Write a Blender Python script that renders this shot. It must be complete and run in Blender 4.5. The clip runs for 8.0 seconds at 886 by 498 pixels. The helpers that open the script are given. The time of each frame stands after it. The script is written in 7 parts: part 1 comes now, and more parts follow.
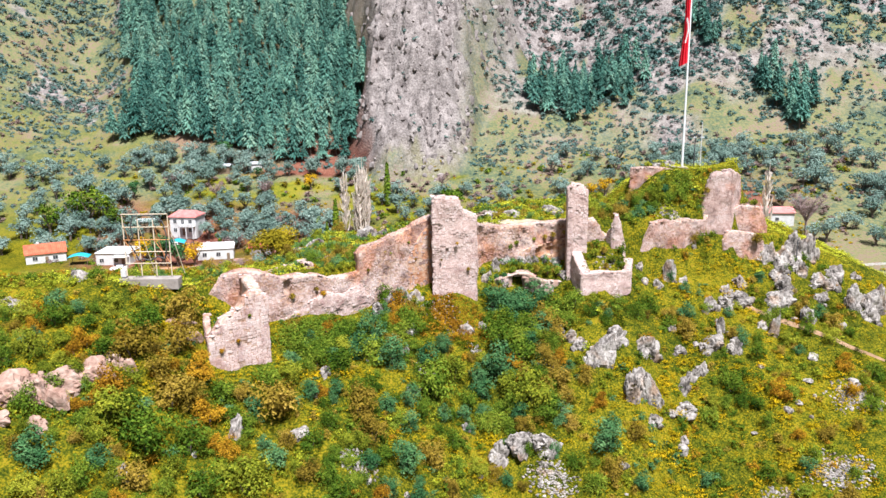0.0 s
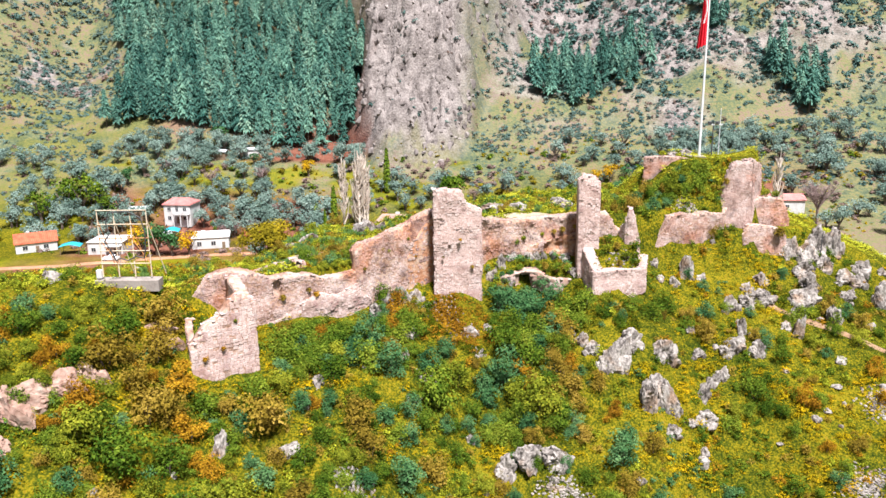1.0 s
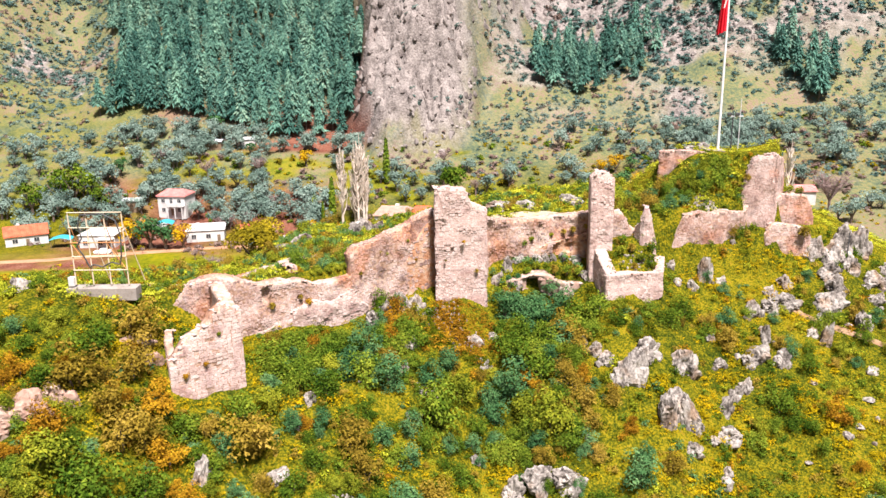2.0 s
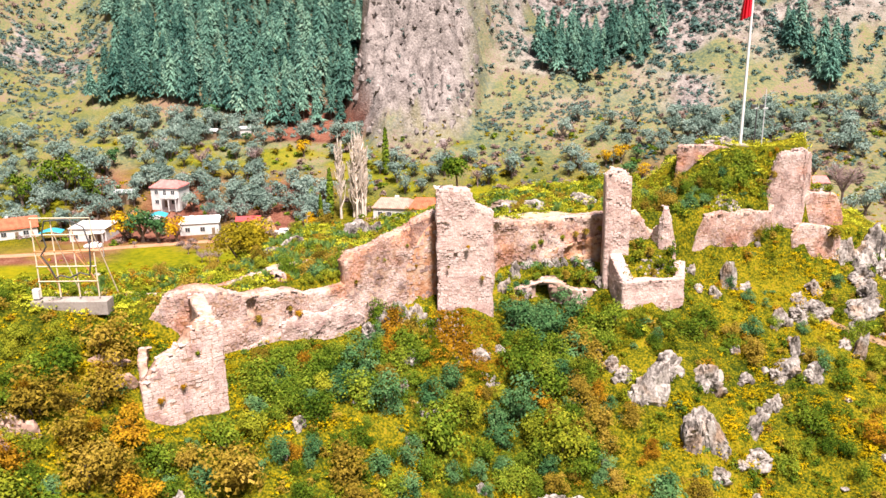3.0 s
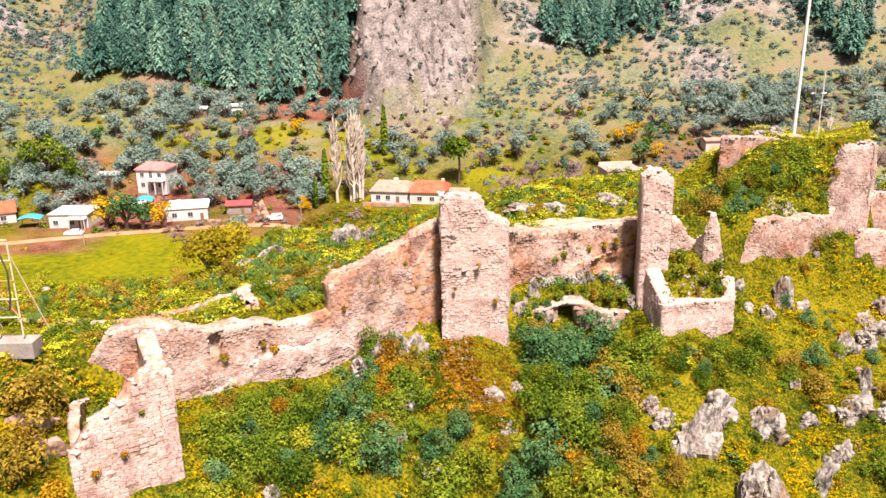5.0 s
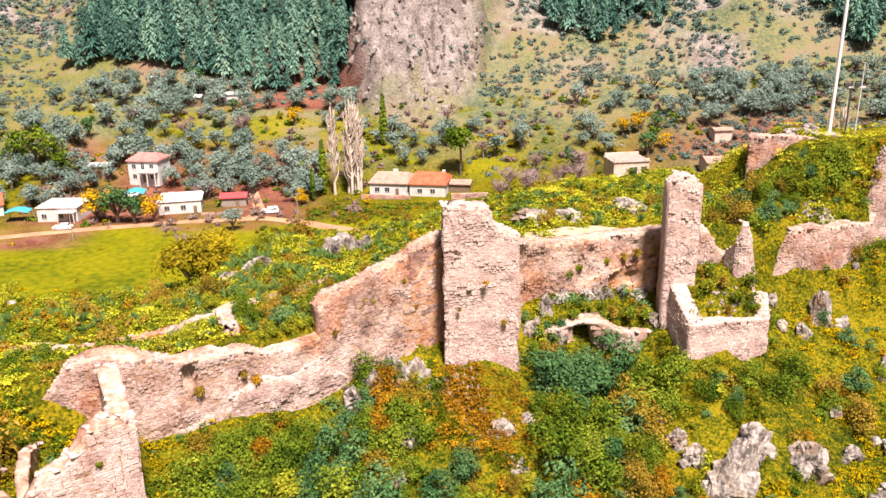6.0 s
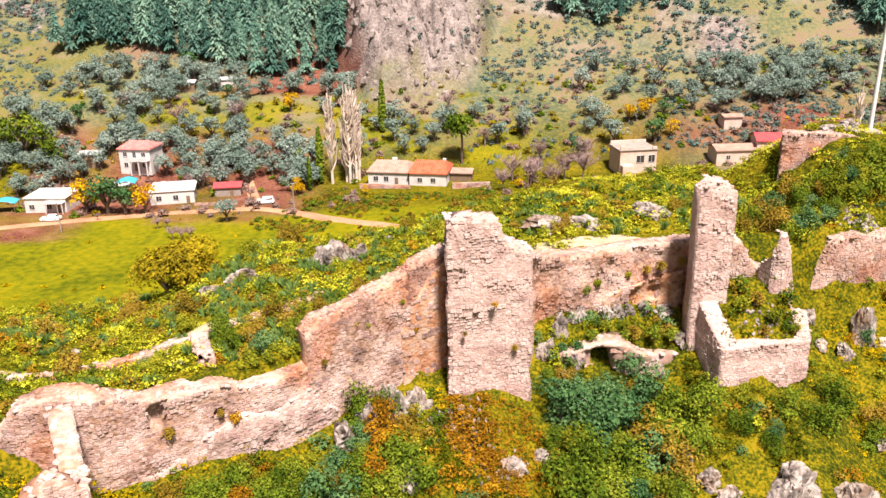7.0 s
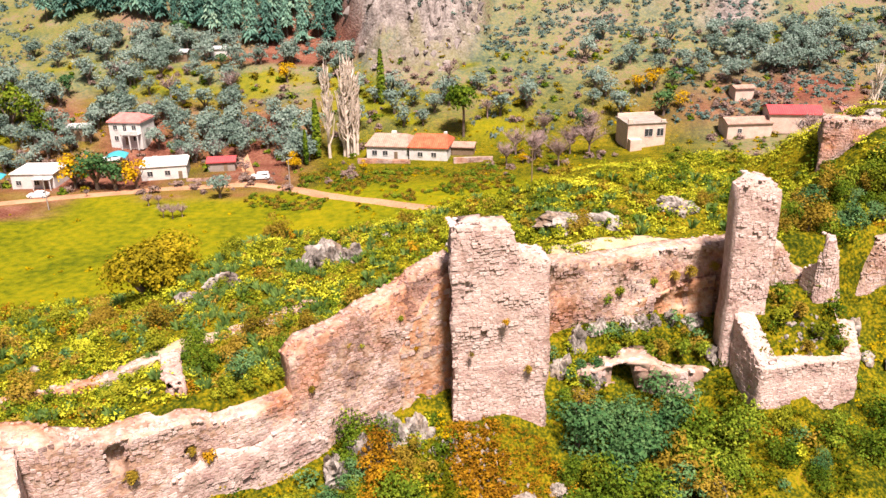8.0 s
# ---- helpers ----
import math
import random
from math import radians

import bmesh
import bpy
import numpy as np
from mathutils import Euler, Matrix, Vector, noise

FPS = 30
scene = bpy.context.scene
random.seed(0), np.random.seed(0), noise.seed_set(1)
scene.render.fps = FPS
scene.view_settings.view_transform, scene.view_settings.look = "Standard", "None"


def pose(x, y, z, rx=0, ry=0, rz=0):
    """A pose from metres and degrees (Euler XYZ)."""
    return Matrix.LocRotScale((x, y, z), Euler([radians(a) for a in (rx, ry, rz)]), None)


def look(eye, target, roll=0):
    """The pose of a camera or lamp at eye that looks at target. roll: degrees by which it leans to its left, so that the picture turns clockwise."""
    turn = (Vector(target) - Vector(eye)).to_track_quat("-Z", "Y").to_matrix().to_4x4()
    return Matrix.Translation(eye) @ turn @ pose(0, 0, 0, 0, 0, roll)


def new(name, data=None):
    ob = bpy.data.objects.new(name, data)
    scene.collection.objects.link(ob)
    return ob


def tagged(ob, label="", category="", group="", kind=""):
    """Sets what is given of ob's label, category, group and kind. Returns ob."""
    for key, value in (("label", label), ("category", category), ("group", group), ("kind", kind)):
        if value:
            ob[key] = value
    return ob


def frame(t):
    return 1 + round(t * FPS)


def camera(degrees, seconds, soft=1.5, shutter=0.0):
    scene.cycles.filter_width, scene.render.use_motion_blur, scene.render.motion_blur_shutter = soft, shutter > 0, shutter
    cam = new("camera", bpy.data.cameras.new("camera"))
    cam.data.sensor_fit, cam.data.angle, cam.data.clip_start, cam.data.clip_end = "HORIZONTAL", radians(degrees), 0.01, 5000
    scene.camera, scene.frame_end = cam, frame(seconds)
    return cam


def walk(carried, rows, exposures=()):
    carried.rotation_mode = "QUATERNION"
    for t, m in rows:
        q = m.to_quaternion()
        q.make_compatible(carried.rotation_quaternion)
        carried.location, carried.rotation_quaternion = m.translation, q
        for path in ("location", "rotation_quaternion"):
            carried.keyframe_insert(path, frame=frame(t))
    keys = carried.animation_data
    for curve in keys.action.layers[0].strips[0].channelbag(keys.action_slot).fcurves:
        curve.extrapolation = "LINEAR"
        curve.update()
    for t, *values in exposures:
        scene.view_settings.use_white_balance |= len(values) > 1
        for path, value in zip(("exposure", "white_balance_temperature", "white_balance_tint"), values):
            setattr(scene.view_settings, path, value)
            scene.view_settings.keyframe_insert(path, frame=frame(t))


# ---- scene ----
import itertools

cam = camera(57.6, 8.0, soft=1.5)
METRES, EYE, TILT, LEAN, TURN = 52.0, 57.0, 0.0, 0.0, 0.0
EXPOSURES = ((0.0, 1.20, 5800, 9), (1.5, 1.30, 6250, 12), (3.5, 1.37, 6800, 18), (8.0, 1.22, 7150, 21))
ROWS = [
    (0.0, 0.0, 0.0, 0.0, -0.12, -12.91, 0.5),
    (0.5, -0.0018, 0.0579, -0.0009, -0.11, -13.44, 0.52),
    (1.0, -0.0035, 0.1242, -0.0017, -0.11, -14.05, 0.56),
    (1.5, -0.005, 0.1825, -0.0021, -0.1, -14.49, 0.58),
    (3.0, -0.0104, 0.3742, -0.0041, -0.08, -15.82, 0.64),
    (3.5, -0.0122, 0.4327, -0.0048, -0.08, -16.25, 0.65),
    (4.0, -0.0139, 0.4995, -0.0056, -0.07, -16.76, 0.67),
    (4.5, -0.0156, 0.5576, -0.0057, -0.07, -17.22, 0.7),
    (6.0, -0.0204, 0.7499, -0.0064, -0.06, -18.72, 0.78),
    (6.5, -0.0221, 0.8085, -0.0067, -0.06, -19.17, 0.8),
    (7.0, -0.0239, 0.8753, -0.0074, -0.07, -19.93, 0.83),
    (7.5, -0.0255, 0.9334, -0.0078, -0.07, -20.89, 0.83),
    (8.0, -0.0274, 0.9996, -0.0079, -0.06, -22.21, 0.86),
]
walk(cam, [(t, pose(0, 0, EYE, TILT, LEAN, TURN) @ pose(METRES * x, METRES * y, METRES * z, 90 + pitch, roll, yaw)) for t, x, y, z, yaw, pitch, roll in ROWS],
     exposures=EXPOSURES)

# ---- world and sun: a bright, thinly overcast day, the sun high behind the viewer, a little to the east ----
world = bpy.data.worlds.new("world")
scene.world = world
world.use_nodes = True
wn = world.node_tree
sky = wn.nodes.new("ShaderNodeTexSky")
sky.sky_type = "NISHITA"
sky.sun_disc = False
sky.sun_elevation = radians(63)
sky.sun_rotation = radians(159)
sky.air_density = 1.0
sky.dust_density = 3.0
sky.ozone_density = 1.0
wn.nodes["Background"].inputs["Strength"].default_value = 0.036
wn.links.new(sky.outputs[0], wn.nodes["Background"].inputs[0])
sun_data = bpy.data.lights.new("sun", "SUN")
sun_data.energy = 5.0
sun_data.angle = radians(8)
sun_data.color = (1.0, 0.95, 0.88)
sun = new("sun", sun_data)
sun.matrix_world = look((28, 17, 184), (0, 90, 30))

# ---- small tools ----
rng = np.random.default_rng(7)


def lattice(ix, iy, iz, seed):
    h = (ix.astype(np.int64) * 374761393 + iy.astype(np.int64) * 668265263 + iz.astype(np.int64) * 2147483647 + seed * 1274126177) & 0xFFFFFFFF
    h = ((h ^ (h >> 13)) * 1274126177) & 0xFFFFFFFF
    h = ((h ^ (h >> 16)) * 1103515245) & 0xFFFFFFFF
    return ((h ^ (h >> 15)) & 0xFFFFFF) / float(0xFFFFFF)


def vnoise(x, y, z=0.0, seed=0):
    """Smooth value noise from -1 to 1 on arrays."""
    x, y, z = np.broadcast_arrays(np.asarray(x, float), np.asarray(y, float), np.asarray(z, float))
    ix, iy, iz = np.floor(x), np.floor(y), np.floor(z)
    fx, fy, fz = x - ix, y - iy, z - iz
    fx, fy, fz = (f * f * (3 - 2 * f) for f in (fx, fy, fz))
    out = 0
    for a in (0, 1):
        for b in (0, 1):
            for c in (0, 1):
                w = (fx if a else 1 - fx) * (fy if b else 1 - fy) * (fz if c else 1 - fz)
                out = out + w * lattice(ix + a, iy + b, iz + c, seed)
    return out * 2 - 1


def fbm(x, y, z=0.0, octaves=4, seed=0):
    out, amp = 0, 1.0
    for k in range(octaves):
        out = out + amp * vnoise(np.asarray(x) * 2 ** k, np.asarray(y) * 2 ** k, np.asarray(z) * 2 ** k, seed + k)
        amp *= 0.5
    return out


def smooth(a, b, x):
    t = np.clip((x - a) / (b - a), 0, 1)
    return t * t * (3 - 2 * t)


def make_mesh(name, verts, faces, mat, shade=False):
    """A mesh from vertices (n, 3) and faces: one (m, k) array or a list of such arrays."""
    groups = faces if isinstance(faces, list) else [faces]
    groups = [np.asarray(g, dtype=np.int32) for g in groups if len(g)]
    verts = np.asarray(verts, dtype=np.float32)
    me = bpy.data.meshes.new(name)
    me.vertices.add(len(verts))
    me.vertices.foreach_set("co", verts.ravel())
    loops = np.concatenate([g.ravel() for g in groups])
    sizes = np.concatenate([np.full(len(g), g.shape[1], dtype=np.int32) for g in groups])
    starts = np.concatenate([[0], np.cumsum(sizes)[:-1]]).astype(np.int32)
    me.loops.add(len(loops))
    me.loops.foreach_set("vertex_index", loops)
    me.polygons.add(len(sizes))
    me.polygons.foreach_set("loop_start", starts)
    me.polygons.foreach_set("loop_total", sizes)
    me.polygons.foreach_set("use_smooth", np.full(len(sizes), shade))
    me.update(calc_edges=True)
    me.validate()
    for m in (mat if isinstance(mat, (list, tuple)) else [mat]):
        me.materials.append(m)
    return me


def bm_mesh(name, bm, mat, shade=False):
    me = bpy.data.meshes.new(name)
    bm.to_mesh(me)
    bm.free()
    for p in me.polygons:
        p.use_smooth = shade
    for m in (mat if isinstance(mat, (list, tuple)) else [mat]):
        me.materials.append(m)
    return me


def part(name, data, parent, label="", at=None):
    ob = new(name, data)
    ob.parent = parent
    if at is not None:
        ob.matrix_basis = at
    return tagged(ob, label)


def thing(name, label, category, group="", kind="", data=None, at=None):
    ob = new(name, data)
    if at is not None:
        ob.matrix_basis = at
    return tagged(ob, label, category, group, kind)


def add_box(bm, x0, y0, z0, x1, y1, z1, bevel=0.0):
    made = bmesh.ops.create_cube(bm, size=1.0, matrix=Matrix.LocRotScale(((x0 + x1) / 2, (y0 + y1) / 2, (z0 + z1) / 2), None, (x1 - x0, y1 - y0, z1 - z0)))
    if bevel:
        edges = list({e for v in made["verts"] for e in v.link_edges})
        bmesh.ops.bevel(bm, geom=edges, offset=bevel, segments=1, affect="EDGES")


def box_mesh(name, mat, *boxes, bevel=0.0):
    bm = bmesh.new()
    for b in boxes:
        add_box(bm, *b, bevel=bevel)
    return bm_mesh(name, bm, mat)


def tube(path, radii, sides=6):
    """Vertices and quads of a tapering tube along a path."""
    path = [Vector(p) for p in path]
    verts, faces = [], []
    for i, p in enumerate(path):
        d = (path[min(i + 1, len(path) - 1)] - path[max(i - 1, 0)]).normalized()
        a = d.cross(Vector((0, 1, 0)) if abs(d.y) < 0.9 else Vector((1, 0, 0))).normalized()
        b = d.cross(a)
        for k in range(sides):
            w = 2 * math.pi * k / sides
            verts.append(p + (a * math.cos(w) + b * math.sin(w)) * radii[i])
    for i in range(len(path) - 1):
        for k in range(sides):
            j = (k + 1) % sides
            faces.append((i * sides + k, i * sides + j, (i + 1) * sides + j, (i + 1) * sides + k))
    return np.array([tuple(v) for v in verts]), np.array(faces)


def joined(pieces):
    """Joins (verts, quads) pieces."""
    vs, fs, n = [], [], 0
    for v, f in pieces:
        vs.append(v)
        fs.append(np.asarray(f) + n)
        n += len(v)
    return np.concatenate(vs), np.concatenate(fs)


def rod(a, b, r, sides=6, r2=None):
    return tube([a, b], [r, r if r2 is None else r2], sides)


# ---- materials ----
def material(name, colours, scale=1.0, fine=8.0, rough=0.8, bump=0.3, island=0.0, metal=0.0, spread=(0.3, 0.7), bump_scale=None, spec=0.3, streak=None, tint=None, weather=None, each=0.0):
    """Colours along a ramp driven by two sizes of noise in the world's metres, varied from piece to piece, with fine relief."""
    mat = bpy.data.materials.new(name)
    mat.use_nodes = True
    t = mat.node_tree
    n, l = t.nodes, t.links
    bsdf = n["Principled BSDF"]
    geo = n.new("ShaderNodeNewGeometry")
    mapping = n.new("ShaderNodeMapping")
    l.new(geo.outputs["Position"], mapping.inputs[0])
    if streak:
        mapping.inputs["Scale"].default_value = streak
    big, small = n.new("ShaderNodeTexNoise"), n.new("ShaderNodeTexNoise")
    big.inputs["Scale"].default_value, big.inputs["Detail"].default_value = scale, 5
    small.inputs["Scale"].default_value, small.inputs["Detail"].default_value = fine, 6
    for k in (big, small):
        l.new(mapping.outputs[0], k.inputs["Vector"])
    mix = n.new("ShaderNodeMath")
    mix.operation = "MULTIPLY_ADD"
    mix.inputs[1].default_value = 0.45
    l.new(small.outputs[0], mix.inputs[0])
    half = n.new("ShaderNodeMath")
    half.operation = "MULTIPLY"
    half.inputs[1].default_value = 0.55
    l.new(big.outputs[0], half.inputs[0])
    l.new(half.outputs[0], mix.inputs[2])
    value = mix.outputs[0]
    if island:
        info = n.new("ShaderNodeObjectInfo")
        add = n.new("ShaderNodeMath")
        add.operation = "ADD"
        l.new(geo.outputs["Random Per Island"], add.inputs[0])
        l.new(info.outputs["Random"], add.inputs[1])
        wrap = n.new("ShaderNodeMath")
        wrap.operation = "FRACT"
        l.new(add.outputs[0], wrap.inputs[0])
        off = n.new("ShaderNodeMath")
        off.operation = "MULTIPLY_ADD"
        off.inputs[1].default_value = island
        off.inputs[2].default_value = -island / 2
        l.new(wrap.outputs[0], off.inputs[0])
        total = n.new("ShaderNodeMath")
        total.operation = "ADD"
        l.new(value, total.inputs[0])
        l.new(off.outputs[0], total.inputs[1])
        value = total.outputs[0]
        if each:
            own = n.new("ShaderNodeMath")
            own.operation = "MULTIPLY_ADD"
            own.inputs[1].default_value, own.inputs[2].default_value = each, -each / 2
            l.new(info.outputs["Random"], own.inputs[0])
            summed = n.new("ShaderNodeMath")
            summed.operation = "ADD"
            l.new(value, summed.inputs[0])
            l.new(own.outputs[0], summed.inputs[1])
            value = summed.outputs[0]
    ramp = n.new("ShaderNodeValToRGB")
    els = ramp.color_ramp.elements
    while len(els) < len(colours):
        els.new(0.5)
    for i, c in enumerate(colours):
        els[i].position = spread[0] + (spread[1] - spread[0]) * i / max(1, len(colours) - 1)
        els[i].color = (*c, 1)
    l.new(value, ramp.inputs[0])
    colour = ramp.outputs[0]
    for layer in [k for k in (tint, weather) if k]:
        wide = n.new("ShaderNodeTexNoise")
        wide.inputs["Scale"].default_value, wide.inputs["Detail"].default_value = layer[1], 4
        l.new(geo.outputs["Position"], wide.inputs["Vector"])
        span = n.new("ShaderNodeMapRange")
        span.inputs["From Min"].default_value, span.inputs["From Max"].default_value = layer[2], layer[3]
        l.new(wide.outputs[0], span.inputs["Value"])
        over = n.new("ShaderNodeMix")
        over.data_type, over.blend_type = "RGBA", "MULTIPLY"
        over.inputs[7].default_value = (*layer[0], 1)
        l.new(span.outputs[0], over.inputs["Factor"])
        l.new(colour, over.inputs[6])
        colour = over.outputs[2]
    l.new(colour, bsdf.inputs["Base Color"])
    bsdf.inputs["Roughness"].default_value = rough
    bsdf.inputs["Metallic"].default_value = metal
    bsdf.inputs["Specular IOR Level"].default_value = spec
    if bump:
        b = n.new("ShaderNodeBump")
        b.inputs["Strength"].default_value = bump
        b.inputs["Distance"].default_value = 0.1
        if bump_scale:
            tex = n.new("ShaderNodeTexNoise")
            tex.inputs["Scale"].default_value, tex.inputs["Detail"].default_value = bump_scale, 8
            l.new(geo.outputs["Position"], tex.inputs["Vector"])
            l.new(tex.outputs[0], b.inputs["Height"])
        else:
            l.new(small.outputs[0], b.inputs["Height"])
        l.new(b.outputs[0], bsdf.inputs["Normal"])
    return mat


def foliage(name, colours, scale=0.15, island=0.35, spread=(0.25, 0.75), glow=0.25, each=0.22):
    """Leaves: matt, letting some light through."""
    mat = material(name, colours, scale=scale, fine=1.2, rough=0.9, bump=0, island=island, spread=spread, spec=0.0, each=each)
    n, l = mat.node_tree.nodes, mat.node_tree.links
    tr = n.new("ShaderNodeBsdfTranslucent")
    mixer = n.new("ShaderNodeMixShader")
    mixer.inputs[0].default_value = glow
    ramp = next(k for k in n if k.bl_idname == "ShaderNodeValToRGB")
    l.new(ramp.outputs[0], tr.inputs[0])
    l.new(n["Principled BSDF"].outputs[0], mixer.inputs[1])
    l.new(tr.outputs[0], mixer.inputs[2])
    l.new(mixer.outputs[0], n["Material Output"].inputs[0])
    return mat


LIME = material("limestone", [(0.03915, 0.03306, 0.02958), (0.1479, 0.1261, 0.1131), (0.2697, 0.2366, 0.2158), (0.3741, 0.335, 0.3062)], scale=0.9, fine=4.2, rough=0.92, bump=1.0, bump_scale=4.5, streak=(1, 1, 0.55), spread=(0.36, 0.60), tint=((0.80, 0.62, 0.48), 0.5, 0.54, 0.68))
RUDDY = material("ruddy_rock", [(0.13, 0.07, 0.05), (0.28, 0.17, 0.13), (0.38, 0.26, 0.21), (0.44, 0.36, 0.31)], scale=0.5, fine=2.4, rough=0.95, bump=0.9, bump_scale=2.4)
CLIFF = material("cliff_rock", [(0.0783, 0.06351, 0.0609), (0.1653, 0.1392, 0.1305), (0.2393, 0.2044, 0.1931), (0.3132, 0.2714, 0.254)], scale=0.12, fine=0.8, rough=0.95, bump=0.9, bump_scale=0.8, streak=(1, 1, 0.4), island=0.2)
STONE = material("old_pink_stone", [(0.257, 0.158, 0.134), (0.399, 0.267, 0.233), (0.484, 0.348, 0.313), (0.551, 0.43, 0.403)], scale=0.5, fine=3.2, rough=0.92, bump=0.7, bump_scale=9, island=0.10, spread=(0.35, 0.62), tint=((0.98, 0.74, 0.62), 0.3, 0.50, 0.62), weather=((0.56, 0.54, 0.55), 0.7, 0.50, 0.66))
MORTAR = material("earthy_mortar", [(0.184, 0.102, 0.0683), (0.349, 0.214, 0.155), (0.436, 0.307, 0.25), (0.485, 0.377, 0.323)], scale=0.5, fine=2.8, rough=0.95, bump=1.0, bump_scale=5, spread=(0.36, 0.62), tint=((0.98, 0.71, 0.54), 0.3, 0.52, 0.64), weather=((0.62, 0.60, 0.60), 0.9, 0.53, 0.68))
PALE_MORTAR = material("pale_mortar", [(0.301, 0.195, 0.166), (0.436, 0.312, 0.276), (0.514, 0.391, 0.359)], scale=0.4, fine=3.0, rough=0.95, bump=0.9, bump_scale=6, spread=(0.36, 0.62), weather=((0.74, 0.68, 0.67), 0.8, 0.54, 0.70))
ASHLAR = material("pale_ashlar", [(0.346, 0.231, 0.201), (0.48, 0.342, 0.307), (0.557, 0.421, 0.389), (0.605, 0.49, 0.462)], scale=0.5, fine=2.8, rough=0.9, bump=0.7, bump_scale=8, island=0.10, spread=(0.33, 0.62), weather=((0.66, 0.57, 0.57), 0.7, 0.50, 0.66))
CLAY = material("orange_clay_render", [(0.24, 0.10, 0.05), (0.42, 0.21, 0.12), (0.47, 0.30, 0.21), (0.46, 0.36, 0.30)], scale=0.6, fine=2.6, rough=0.95, bump=1.0, bump_scale=5, spread=(0.34, 0.64))
HERB = foliage("yellow_green_herbs", [(0.0652, 0.0629, 0.00274), (0.18, 0.14, 0.00365), (0.331, 0.232, 0.00456), (0.502, 0.31, 0.00638)], scale=0.22, island=0.16, glow=0.12, spread=(0.30, 0.7))
GREEN_HERB = foliage("green_herbs", [(0.01368, 0.02584, 0.00304), (0.04408, 0.0608, 0.0038), (0.0988, 0.1064, 0.00532), (0.19, 0.1672, 0.0076)], scale=0.25, island=0.2, glow=0.12)
SHRUB = foliage("evergreen_leaves", [(0.017, 0.0426, 0.00511), (0.0596, 0.106, 0.0102), (0.128, 0.179, 0.017), (0.255, 0.289, 0.0298)], scale=0.35, island=0.26, glow=0.15)
TEAL = foliage("grey_green_leaves", [(0.0192, 0.0629, 0.0227), (0.0568, 0.135, 0.0481), (0.131, 0.227, 0.0874)], scale=0.35, island=0.3, glow=0.15)
BROWN = foliage("turning_leaves", [(0.0608, 0.0456, 0.0076), (0.152, 0.1064, 0.01368), (0.2508, 0.171, 0.0228), (0.3496, 0.2356, 0.0456)], scale=0.35, island=0.25, glow=0.15)
RUST = foliage("rusty_bracken", [(0.114, 0.0494, 0.00608), (0.2888, 0.1444, 0.01064), (0.4408, 0.2584, 0.01672)], scale=0.4, island=0.3, glow=0.15)
# three pine tones; the pale blue of distant haze is mixed into their colour
HAZED_PINE = foliage("hazed_pine_needles", [(0.0454, 0.128, 0.104), (0.096, 0.209, 0.167), (0.162, 0.294, 0.225), (0.263, 0.379, 0.274)], scale=0.2, island=0.3, glow=0.25)
HAZED_PINE_LIGHT = foliage("hazed_pale_pine_needles", [(0.0663, 0.166, 0.132), (0.133, 0.27, 0.205), (0.232, 0.385, 0.282)], scale=0.2, island=0.25, glow=0.25)
HAZED_PINE_DARK = foliage("hazed_dark_pine_needles", [(0.0276, 0.0888, 0.0728), (0.0663, 0.156, 0.123), (0.111, 0.218, 0.168)], scale=0.2, island=0.25, glow=0.25)
# greyish mountain scrub, made paler and bluer to paint in the distant haze
HAZED_MAQUIS = foliage("hazed_grey_scrub_leaves", [(0.0609, 0.1044, 0.09135), (0.1218, 0.1783, 0.1566), (0.2044, 0.261, 0.2175)], scale=0.05, island=0.2, glow=0.3)
HAZED_SCRUB = foliage("hazed_green_scrub_leaves", [(0.0522, 0.1087, 0.1001), (0.1044, 0.1783, 0.161), (0.1827, 0.261, 0.2175)], scale=0.06, island=0.2, glow=0.3)
# silvery olive leaves, lifted paler still in place of haze over the valley
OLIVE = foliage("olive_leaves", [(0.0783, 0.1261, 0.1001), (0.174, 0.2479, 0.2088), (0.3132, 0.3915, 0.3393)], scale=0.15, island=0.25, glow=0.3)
SPURGE = foliage("golden_green_leaves", [(0.09, 0.075, 0.008), (0.24, 0.19, 0.012), (0.42, 0.30, 0.018)], scale=0.3, island=0.3, glow=0.2)
SPRING = foliage("olive_green_spring_leaves", [(0.045, 0.068, 0.007), (0.12, 0.145, 0.012), (0.23, 0.24, 0.020), (0.36, 0.34, 0.03)], scale=0.35, island=0.26, glow=0.15)
BROOM = foliage("light_green_spurge_leaves", [(0.0727, 0.1, 0.00821), (0.205, 0.224, 0.0144), (0.40, 0.41, 0.03), (0.56, 0.52, 0.05)], scale=0.4, island=0.28, glow=0.15)
TWIGGY = foliage("dry_twigs", [(0.1131, 0.07395, 0.0609), (0.1914, 0.1305, 0.1087), (0.2784, 0.2001, 0.174)], scale=0.2, island=0.45, glow=0.2)
TUSSOCK = foliage("tussock_blades", [(0.0562, 0.119, 0.0275), (0.125, 0.225, 0.0562), (0.25, 0.362, 0.1)], scale=0.4, island=0.3, glow=0.2)
GOLD = foliage("golden_leaves", [(0.261, 0.1479, 0.0087), (0.5046, 0.2871, 0.0087), (0.5916, 0.4176, 0.0174)], scale=0.3, island=0.4, glow=0.24)
BARK = material("bark", [(0.05, 0.035, 0.025), (0.14, 0.10, 0.08), (0.22, 0.18, 0.14)], scale=2, fine=14, bump=0.5)
PALE_BARK = material("pale_bark", [(0.40, 0.31, 0.24), (0.58, 0.49, 0.42), (0.68, 0.60, 0.54)], scale=1, fine=8, bump=0.3)
